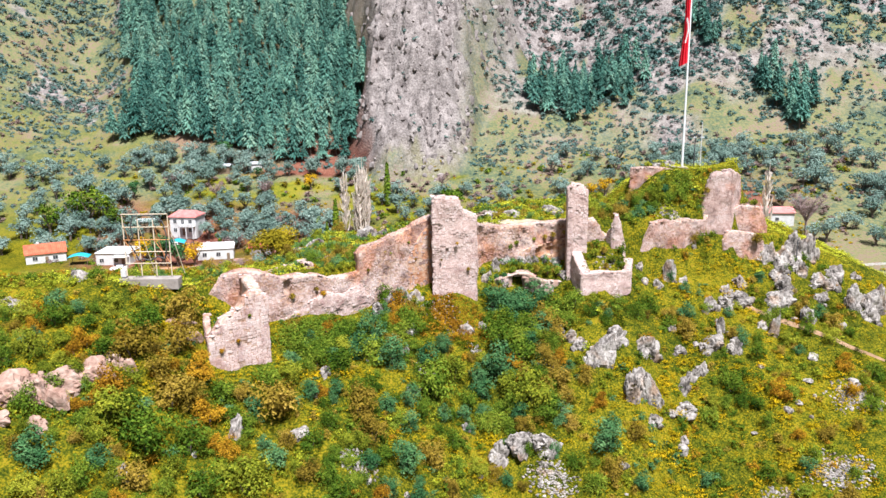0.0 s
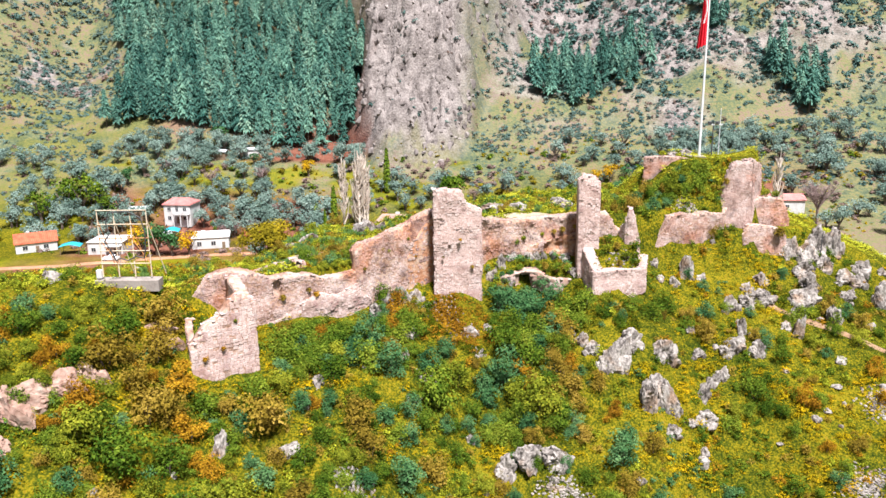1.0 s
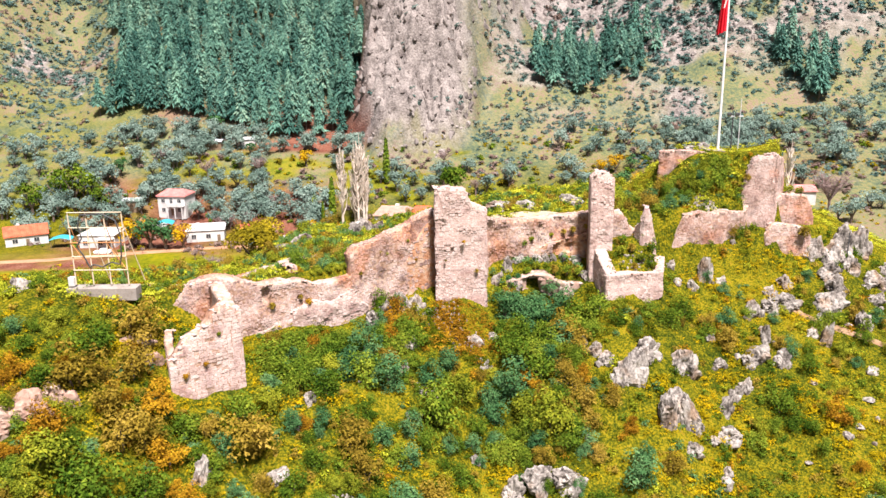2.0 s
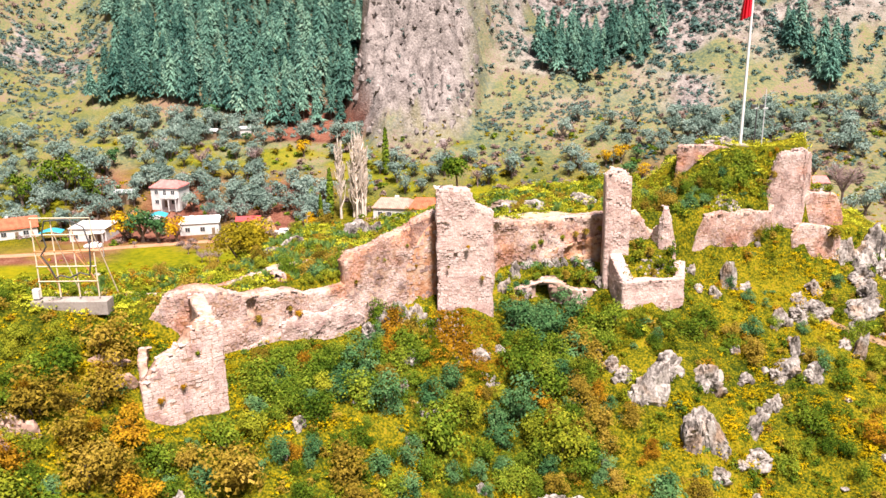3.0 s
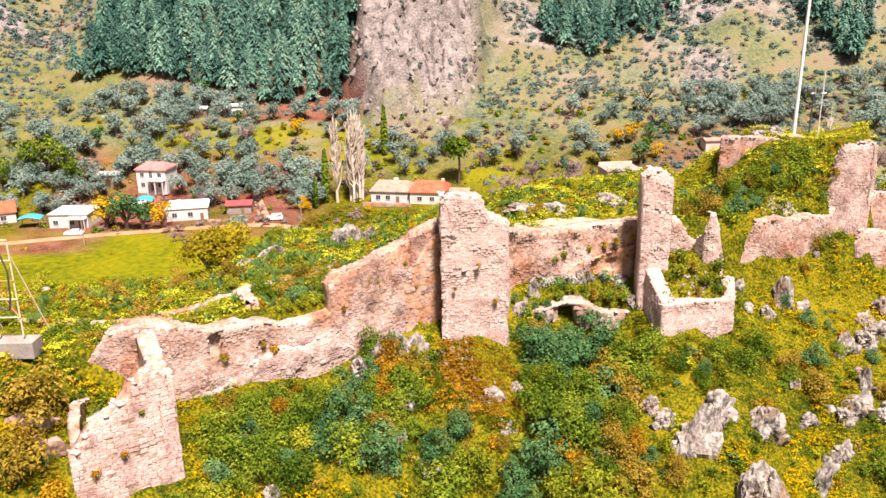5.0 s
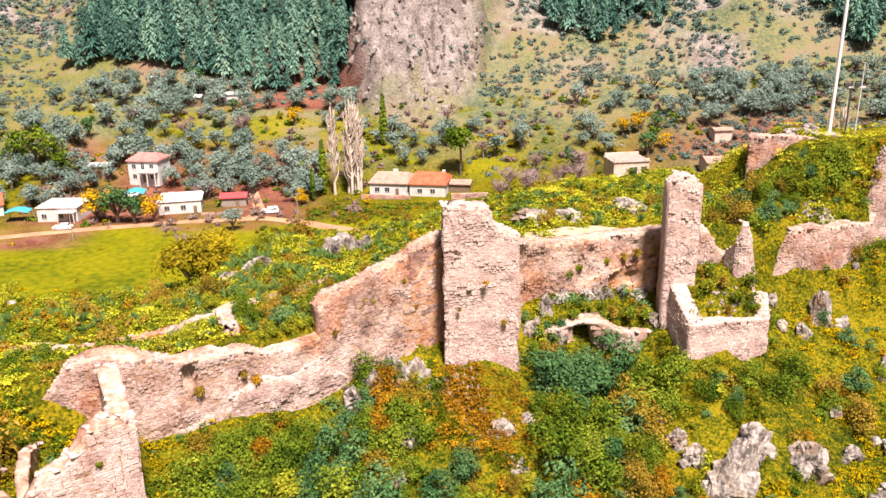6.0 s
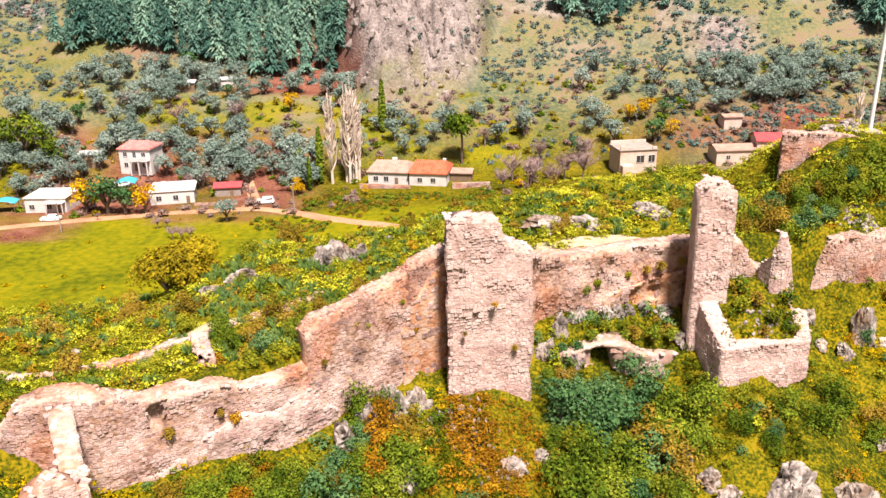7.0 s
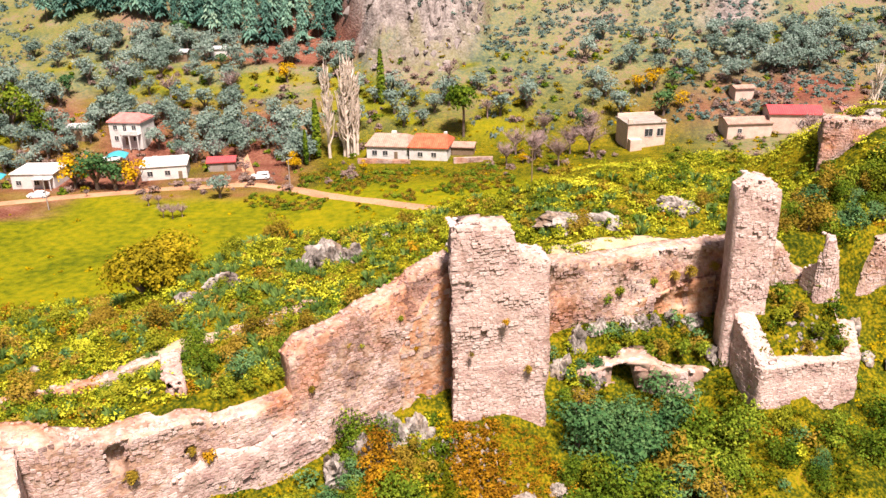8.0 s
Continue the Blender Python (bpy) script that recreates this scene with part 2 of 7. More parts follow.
TWIG = material("bare_twigs", [(0.14, 0.09, 0.085), (0.26, 0.18, 0.17), (0.40, 0.30, 0.28)], scale=1, fine=8, bump=0)
WHITEWASH = material("whitewash", [(0.40, 0.37, 0.35), (0.55, 0.53, 0.52), (0.62, 0.61, 0.60)], scale=0.6, fine=4, rough=0.9, bump=0.15)
BEIGE = material("pink_beige_render", [(0.40, 0.27, 0.22), (0.56, 0.41, 0.35), (0.64, 0.50, 0.44)], scale=0.6, fine=4, rough=0.9, bump=0.2)
ROOF_RED = material("red_roof_tiles", [(0.32, 0.06, 0.03), (0.50, 0.12, 0.06), (0.55, 0.19, 0.11)], scale=0.7, fine=5, rough=0.8, bump=0.4, island=0.2)
ROOF_PINK = material("faded_pink_roof_tiles", [(0.399, 0.126, 0.117), (0.525, 0.198, 0.18), (0.588, 0.27, 0.243)], scale=0.7, fine=5, rough=0.8, bump=0.4, island=0.2)
ROOF_PALE = material("weathered_roof_tiles", [(0.26, 0.15, 0.115), (0.37, 0.235, 0.19), (0.45, 0.32, 0.27)], scale=0.7, fine=5, rough=0.85, bump=0.4, island=0.2)
METAL_ROOF = material("red_metal_sheet", [(0.38, 0.05, 0.06), (0.50, 0.09, 0.09)], scale=0.6, fine=5, rough=0.5, bump=0.1)
GREY_SHEET = material("grey_sheet", [(0.40, 0.40, 0.42), (0.62, 0.62, 0.64)], scale=0.6, fine=5, rough=0.5, bump=0.1)
PANE = material("dark_pane", [(0.02, 0.022, 0.03), (0.05, 0.055, 0.06)], scale=1, rough=0.15, bump=0, spec=0.5)
WOOD = material("weathered_wood", [(0.12, 0.08, 0.05), (0.26, 0.18, 0.12)], scale=2, fine=20, bump=0.3)
CONCRETE = material("concrete", [(0.16, 0.13, 0.11), (0.27, 0.23, 0.205), (0.34, 0.30, 0.275)], scale=0.8, fine=6, rough=0.9, bump=0.25)
CREAM_STEEL = material("cream_painted_steel", [(0.55, 0.42, 0.30), (0.72, 0.60, 0.46)], scale=3, fine=20, rough=0.5, bump=0.05)
RUSTY_STEEL = material("rusty_orange_steel", [(0.42, 0.16, 0.06), (0.58, 0.28, 0.12)], scale=3, fine=20, rough=0.6, bump=0.05)
DARK_STEEL = material("dark_steel", [(0.03, 0.03, 0.035), (0.08, 0.08, 0.085)], scale=3, fine=20, rough=0.5, bump=0.05)
WHITE_STEEL = material("white_painted_steel", [(0.60, 0.60, 0.62), (0.75, 0.75, 0.76)], scale=2, fine=14, rough=0.4, bump=0.03)
FLAG_RED = material("red_cloth", [(0.50, 0.005, 0.02), (0.66, 0.012, 0.03)], scale=0.6, fine=5, rough=0.8, bump=0.1)
FLAG_WHITE = material("white_cloth", [(0.72, 0.70, 0.70), (0.82, 0.80, 0.80)], scale=0.6, fine=5, rough=0.8, bump=0.1)
CAR_WHITE = material("white_car_paint", [(0.70, 0.70, 0.72), (0.78, 0.78, 0.80)], scale=1, fine=5, rough=0.25, bump=0, spec=0.5)
RUBBER = material("rubber", [(0.015, 0.015, 0.016), (0.03, 0.03, 0.03)], scale=4, rough=0.8, bump=0.1)
TEAL_TARP = material("teal_tarpaulin", [(0.02, 0.25, 0.34), (0.05, 0.40, 0.50)], scale=0.8, fine=4, rough=0.5, bump=0.2)
PALE_EARTH = material("pale_trodden_earth", [(0.25, 0.18, 0.11), (0.38, 0.30, 0.20), (0.47, 0.39, 0.29)], scale=0.6, fine=4, rough=0.95, bump=0.4)
RED_EARTH = material("reddish_path_earth", [(0.13, 0.075, 0.035), (0.24, 0.145, 0.08), (0.33, 0.22, 0.14)], scale=0.8, fine=4, rough=0.95, bump=0.6)
DIRT = material("red_dirt", [(0.22, 0.10, 0.055), (0.37, 0.19, 0.11), (0.46, 0.27, 0.17)], scale=0.25, fine=2.5, rough=0.95, bump=0.5)

# ---- the ground: castle hill, valley and mountain in one sheet ----
WALL_X = (-60, -35, -24, -19, -13.7, -9, -1, 4.5, 7.5, 13, 17, 24, 30, 45, 70)
WALL_Y = (70, 75.5, 79, 80.9, 84, 87, 91.5, 95.2, 96, 98, 98.2, 98.6, 101, 105, 106)


def rib(x, y):
    """How far a place belongs to the bare cliff spur on the mountain, 0 to 1."""
    mid = -13 - 0.02 * (y - 300) + 4 * vnoise(y / 30, 0.5, seed=3)
    ragged = 4 * vnoise(y / 14, x / 40, seed=5) + 2.5 * vnoise(y / 5, x / 9, seed=6)
    wide = 13 + 0.17 * (y - 300) + ragged
    right = np.minimum(20 + 0.42 * (y - 300), 62) + 1.6 * ragged
    w = np.where(x < mid, wide, right)
    return (1 - smooth(0.6, 1.05, np.abs(x - mid) / np.maximum(w, 4))) * smooth(285, 305, y)


def height(x, y):
    x, y = np.asarray(x, float), np.asarray(y, float)
    yw = np.interp(x, WALL_X, WALL_Y)
    inside = np.interp(x, (-120, -80, -45, -35, -25, -10, 0, 8, 22, 30, 38, 45, 60, 90, 130), (8, 30, 36.3, 36.3, 34.6, 35, 37, 38, 38, 36.4, 35.0, 34.6, 29, 13, 2))
    base = np.interp(x, (-120, -80, -50, -35, -27, -20, -9, 0, 8, 18, 24, 34, 45, 60, 90, 130), (6, 28, 34, 36, 34.4, 30.4, 30.8, 31.5, 34.3, 33.6, 32.6, 33.6, 33, 28.5, 13, 0))
    fall = np.interp(x, (-35, -25, -18, -7, 0, 5, 20, 34, 47, 70), (0.28, 0.27, 0.33, 0.42, 0.47, 0.62, 0.52, 0.70, 0.58, 0.45))
    s = yw - y
    front = base - fall * np.maximum(s, 0) - 0.32 * np.maximum(s - 10, 0) * (1 - smooth(-17, -9, x)) * smooth(-45, -32, x) + 0.2 * np.maximum(s - 8, 0) * smooth(26, 32, x)
    front = front - 0.28 * np.maximum(s - 11, 0) * smooth(-9, 3, x) * (1 - smooth(30, 38, x)) - 0.7 * smooth(2, 8, s) * smooth(34, 40, x)
    crest = np.interp(x, (-80, -40, -20, 0, 20, 45), (98, 101, 104, 108, 116, 116))
    inner = inside - np.interp(x, (-35, -25, -16, 10), (0.2, 0.15, 0.05, 0.02)) * np.maximum(y - yw, 0)
    back = inner * (1 - smooth(0, 1, np.clip((y - crest) / 62, 0, 1))) 
    hill = np.where(s > 0, front, back + (base - back) * (1 - smooth(0.0, 1.2, -s)))
    hill = hill + 1.5 * smooth(23.5, 25.5, x) * (1 - smooth(34, 36, x)) * smooth(97.4, 99.2, y) * (1 - smooth(100, 103, y))
    hill = hill + 1.6 * np.exp(-((x - 22.3) / 4.5) ** 2 - ((y - 82) / 3.6) ** 2)
    brow = np.interp(x, (29, 30.6, 35.7, 37), (107.2, 106.8, 104.1, 103.7))
    pitch = np.interp(x, (29, 33.5), (0.84, 1.45))
    mound = 43.3 - np.hypot(0.84 * np.maximum(29 - x, 0) + 4 * np.maximum(x - 36.2 - 0.55 * (np.clip(y, 103, 112) - 103), 0), np.maximum(pitch * (brow - y), np.maximum(0.84 * (y - 110.8), 0)))
    mound = mound - 3 * np.maximum(np.interp(x, (19, 25.5, 29.4, 32.3, 34.2), (96, 99.9, 100.3, 101.2, 102.6)) - y, 0)
    corner = 43.2 - 2.5 * np.hypot(np.maximum(np.maximum(35.9 - x, 0), 3.0 * (x - 36.2 - 0.55 * (np.clip(y, 103, 112) - 103))), np.maximum(np.maximum(104.0 - y, y - 110), 0))
    mound = np.maximum(mound, corner)
    k = 0.5
    hill = np.where(y > 96, k * np.logaddexp(hill / k, mound / k), hill)
    # the ledge at the foot of the keep
    dig = smooth(33.3, 34.3, x) * (1 - smooth(41, 42.5, x)) * smooth(100.3, 101.3, y) * (1 - smooth(103.2, 104.2, y))
    hill = hill - dig * np.maximum(hill - 35.2, 0)
    step = smooth(34.4, 35.2, x) * (1 - smooth(42, 44, x)) * (1 - smooth(101.3, 102.1, y)) * smooth(97, 98.5, y)
    hill = hill - step * np.maximum(hill - 33.2, 0)
    # rubble fill of the turret, the banks under turret and tower, the hollow by the curtain
    fill = smooth(15.9, 16.8, x) * (1 - smooth(21.9, 22.8, x)) * smooth(91.3, 92.0, y - 0.16 * (x - 16.2)) * (1 - smooth(96.8, 98.4, y))
    hill = hill + fill * (33.35 + 0.72 * np.clip(y - 92.2, 0, 4) - hill)
    hill = hill + 1.5 * np.exp(-((x - 1.4) / 3.2) ** 2) * smooth(86.2, 89.2, y) * (1 - smooth(91.5, 93, y))
    hill = hill + 1.0 * smooth(13.5, 16, x) * (1 - smooth(23, 26, x)) * smooth(80, 89, y) * (1 - smooth(91.4, 92.2, y))
    hill = hill - 0.8 * np.exp(-((x + 10) / 3.2) ** 2) * smooth(78, 83, y) * (1 - smooth(86.5, 88, y))
    hill = hill - 1.3 * smooth(6, 7.5, x) * (1 - smooth(13.5, 15, x)) * (1 - smooth(93.6, 94.4, y)) * smooth(84, 90, y)
    hill = hill + 0.6 * np.exp(-((x + 29.5) / 3.5) ** 2 - ((y - 77.0) / 1.6) ** 2)
    shoulder = smooth(-14.2, -13.2, x) * (1 - smooth(-9.6, -8.8, x)) * smooth(0.9, 1.5, y - yw) * (1 - smooth(1.9, 2.6, y - yw))
    hill = hill + shoulder * np.maximum(35.0 - hill, 0)
    hill = hill - 1.6 * np.exp(-((x + 13.0) / 1.7) ** 2 - ((y - 89.2) / 1.5) ** 2)
    pit = smooth(-23.2, -22.4, x) * (1 - smooth(-18.9, -18.3, x)) * smooth(72.6, 73.4, y - 0.7 * (x + 20.5)) * (1 - smooth(79.0, 80.2, y))
    hill = hill + pit * np.maximum(31.4 + 0.15 * (y - 75) - hill, 0)
    hill = np.maximum(hill, -8)
    # the valley floor and the mountain behind it
    foot = 246 + 6 * vnoise(x / 60, 1.0, seed=11) - 0.10 * np.clip(x, -40, 120)
    up = np.maximum(y - foot, 0)
    m = 0.33 * np.minimum(up, 66) + 0.78 * np.maximum(up - 66, 0) * (1 - 0.1 * smooth(200, 600, up))
    gully = np.exp(-((x + 150 + 0.3 * (y - 340)) / 34) ** 2) * smooth(300, 420, y) * 38
    gully2 = np.exp(-((x - 52 - 0.15 * (y - 330)) / 26) ** 2) * smooth(300, 400, y) * 22
    m = m + 9 * fbm(x / 90, y / 90, seed=21) * smooth(30, 160, up) - gully - gully2
    r = rib(x, y)
    crag = np.abs(fbm(x / 11, y / 18, seed=31)) * 9 + np.abs(vnoise(x / 3.4, y / 7.0, seed=35)) * 4.5 + np.abs(vnoise(x / 1.5, y / 4.0, seed=36)) * 1.8
    m = m + r * (smooth(285, 345, y) * 34 - 4 + crag - 5 + 8 * (1 - np.abs(x + 13) / 30))
    rise = np.interp(x, (-40, -24, 20, 60, 140), (0, 1.5, 2.6, 6, 9)) * smooth(170, 230, y)
    valley = m + rise
    far = np.maximum(hill * (1 - smooth(150, 185, y)), 0) + valley
    z = np.where(y < 110, hill, np.where(y < 150, np.maximum(hill, 0), far))
    rough = fbm(x / 5, y / 5, octaves=4, seed=41) * 0.45 + vnoise(x / 15, y / 15, seed=47) * 0.8
    return z + rough * (1 - 0.85 * smooth(140, 160, y) * (1 - smooth(0, 30, up)))


def ground_z(x, y):
    return float(height(np.array([x]), np.array([y]))[0])


def steps(*spans):
    out = []
    for a, b, d in spans:
        out.append(np.arange(a, b, d))
    return np.concatenate(out + [[spans[-1][1]]])


gx = steps((-2400, -400, 200), (-400, -200, 8), (-200, -60, 2.2), (-60, 70, 0.8), (70, 200, 2.2), (200, 400, 8), (400, 2400, 200))
gy = steps((-600, 0, 60), (0, 40, 4), (40, 118, 0.66), (118, 160, 1.4), (160, 250, 2.0), (250, 285, 1.7), (285, 400, 1.5), (400, 440, 1.8), (440, 600, 8), (600, 3000, 200))
GX, GY = np.meshgrid(gx, gy)
GZ = height(GX, GY)
GZ = np.where(GY > 650, np.minimum(GZ, 330 + 20 * vnoise(GX / 300, GY / 300)), GZ)
nx, ny = len(gx), len(gy)
ids = np.arange(nx * ny).reshape(ny, nx)
quads = np.stack([ids[:-1, :-1], ids[:-1, 1:], ids[1:, 1:], ids[1:, :-1]], -1).reshape(-1, 4)


def soil_mask(x, y):
    """Bare red earth: round the houses, below the pines and in patches."""
    n = fbm(x / 16, y / 16, seed=51)
    yards = smooth(223, 230, y) * (1 - smooth(268, 290, y)) * (1 - smooth(-45, -28, x)) * smooth(-118, -106, x)
    yards = np.maximum(yards, smooth(207, 212, y) * (1 - smooth(224, 230, y)) * (1 - smooth(-89, -80, x)) * smooth(-125, -112, x))
    yards = np.maximum(yards, 0.9 * np.exp(-((y - 224.5) / 3.2) ** 2) * smooth(-74, -67, x) * (1 - smooth(-48, -42, x)))
    wood_edge = smooth(298, 308, y) * (1 - smooth(322, 336, y)) * (1 - smooth(-24, -13, x)) * smooth(-85, -55, x)
    east = np.exp(-((x - 85) / 30) ** 2 - ((y - 262) / 14) ** 2)
    litter = 0.35 * smooth(318, 324, y) * smooth(-118, -110, x) * (1 - smooth(-22, -14, x))
    return np.clip((yards * 1.0 + wood_edge * 1.2 + east * 1.1) * (0.85 + 0.6 * n) + litter, 0, 1)


def meadow_mask(x, y):
    groves = smooth(250, 262, y) * (1 - smooth(300, 314, y)) * (1 - smooth(10, 30, x)) * smooth(-138, -124, x) * smooth(-0.25, 0.35, fbm(x / 12, y / 7, seed=55))
    west = 0.5 * smooth(246, 262, y) * (1 - smooth(345, 372, y)) * (1 - smooth(-122, -106, x)) * smooth(-0.5, 0.3, fbm(x / 10, y / 8, seed=57))
    groves = np.maximum(groves, west)
    return np.maximum(smooth(160, 172, y) * (1 - smooth(222, 230, y)) * (1 - smooth(20, 50, x)), 0.85 * groves)


def rock_mask(x, y):
    n = fbm(x / 13, y / 13, seed=61)
    # eastern rock belts, spread wider so their pale grey also stands for haze
    slope = smooth(300, 350, y) * smooth(0, 40, x) * smooth(-0.5, 0.2, n + 0.3 * smooth(330, 400, y))
    spur = np.exp(-((x - 88 - 0.2 * (y - 310)) / 11) ** 2) * smooth(296, 306, y) * smooth(-0.5, 0.1, n)
    slope = np.maximum(slope, spur)
    west = smooth(320, 360, y) * (1 - smooth(-150, -120, x)) * smooth(0.45, 0.8, n)
    return np.clip(np.maximum(rib(x, y) * smooth(-1.4, -0.8, n), np.maximum(slope, west)), 0, 1)


def ground_material():
    mat = bpy.data.materials.new("hill_ground")
    mat.use_nodes = True
    t = mat.node_tree
    n, l = t.nodes, t.links
    bsdf = n["Principled BSDF"]
    bsdf.inputs["Roughness"].default_value = 0.95
    bsdf.inputs["Specular IOR Level"].default_value = 0.04
    geo = n.new("ShaderNodeNewGeometry")
    cover = n.new("ShaderNodeAttribute")
    cover.attribute_name = "cover"
    split = n.new("ShaderNodeSeparateColor")
    l.new(cover.outputs["Color"], split.inputs[0])

    def noise_at(scale, detail=6):
        k = n.new("ShaderNodeTexNoise")
        k.inputs["Scale"].default_value, k.inputs["Detail"].default_value = scale, detail
        l.new(geo.outputs["Position"], k.inputs["Vector"])
        return k.outputs[0]

    def ramp(value, stops):
        k = n.new("ShaderNodeValToRGB")
        while len(k.color_ramp.elements) < len(stops):
            k.color_ramp.elements.new(0.5)
        for e, (p, c) in zip(k.color_ramp.elements, stops):
            e.position, e.color = p, (*c, 1)
        l.new(value, k.inputs[0])
        return k.outputs[0]

    def blend(f, a, b):
        k = n.new("ShaderNodeMix")
        k.data_type = "RGBA"
        l.new(f, k.inputs["Factor"])
        l.new(a, k.inputs[6])
        l.new(b, k.inputs[7])
        return k.outputs[2]

    def average(a, b):
        k = n.new("ShaderNodeMath")
        k.operation = "ADD"
        l.new(a, k.inputs[0])
        l.new(b, k.inputs[1])
        h = n.new("ShaderNodeMath")
        h.operation = "MULTIPLY"
        h.inputs[1].default_value = 0.5
        l.new(k.outputs[0], h.inputs[0])
        return h.outputs[0]

    grass = ramp(average(average(noise_at(0.12), noise_at(1.1)), noise_at(5.5, 9)), [(0.36, (0.0108, 0.0216, 0.0027)), (0.45, (0.036, 0.0468, 0.0036)), (0.51, (0.0945, 0.09, 0.0045)), (0.59, (0.207, 0.158, 0.0063)), (0.66, (0.18, 0.099, 0.0198))])
    meadow = ramp(average(noise_at(0.05), noise_at(0.6)), [(0.35, (0.0592, 0.0777, 0.0037)), (0.48, (0.1332, 0.1369, 0.00444)), (0.62, (0.2072, 0.1776, 0.00518))])
    soil = ramp(average(noise_at(0.2), noise_at(2.0)), [(0.35, (0.08, 0.0288, 0.02)), (0.5, (0.16, 0.06, 0.04)), (0.65, (0.232, 0.12, 0.08))])
    rock = ramp(average(noise_at(0.25), noise_at(1.5)), [(0.34, (0.07225, 0.0595, 0.05695)), (0.46, (0.17, 0.1445, 0.136)), (0.60, (0.289, 0.2507, 0.2363))])
    mount = ramp(average(noise_at(0.06), noise_at(0.9)), [(0.34, (0.0538, 0.0762, 0.052)), (0.44, (0.1, 0.118, 0.0645)), (0.52, (0.16, 0.154, 0.0672)), (0.60, (0.184, 0.134, 0.0941))])
    c = blend(split.outputs[0], grass, meadow)
    c = blend(cover.outputs["Alpha"], c, mount)
    c = blend(split.outputs[1], c, soil)
    c = blend(split.outputs[2], c, rock)
    l.new(c, bsdf.inputs["Base Color"])
    b = n.new("ShaderNodeBump")
    b.inputs["Strength"].default_value, b.inputs["Distance"].default_value = 1.0, 0.5
    l.new(noise_at(1.3, 9), b.inputs["Height"])
    l.new(b.outputs[0], bsdf.inputs["Normal"])
    return mat


ground_mesh = make_mesh("ground", np.stack([GX, GY, GZ], -1).reshape(-1, 3), quads, ground_material(), shade=True)
cover = ground_mesh.color_attributes.new("cover", "FLOAT_COLOR", "POINT")
fx, fy = GX.ravel(), GY.ravel()
cover.data.foreach_set("color", np.stack([meadow_mask(fx, fy), soil_mask(fx, fy), rock_mask(fx, fy), np.maximum(smooth(250, 290, fy) * (1 - meadow_mask(fx, fy)), smooth(48, 75, fx) * smooth(112, 140, fy))], -1).astype(np.float32).ravel())
ground = thing("ground", "grassy hillside, valley meadow and rocky mountain slope", "ground", kind="structure", data=ground_mesh)

# ---- the castle's walls ----
def block_variant(seed):
    """A rough six-cornered stone for a wall's face, about 1 x 1 x 1, facing -y, its back left open in the wall."""
    r = np.random.default_rng(seed)
    c = np.array([(-0.5, -0.42), (-0.2, -0.5), (0.42, -0.5), (0.5, 0.2), (0.4, 0.5), (-0.46, 0.48)]) * np.array((r.choice((-1, 1)), r.choice((-1, 1)))) + r.uniform(-0.07, 0.07, (6, 2))
    if ((c[1] - c[0])[0] * (c[2] - c[1])[1] - (c[1] - c[0])[1] * (c[2] - c[1])[0]) < 0:
        c = c[::-1]
    inner = c * r.uniform(0.86, 0.96, (6, 1))
    v = [(a, 0.3, b) for a, b in c] + [(a, -0.42 + r.uniform(-0.10, 0.10), b) for a, b in inner]
    f = [(6, 7, 8, 9), (6, 9, 10, 11)]
    for k in range(6):
        j = (k + 1) % 6
        f.append((k, j, 6 + j, 6 + k))
    return np.array(v), np.array(f)


BLOCKS = [block_variant(100 + k) for k in range(14)]
block_meshes = {}


def block_mesh(k, mat):
    key = (k, mat.name)
    if key not in block_meshes:
        block_meshes[key] = make_mesh("stone", *BLOCKS[k], mat)
    return block_meshes[key]


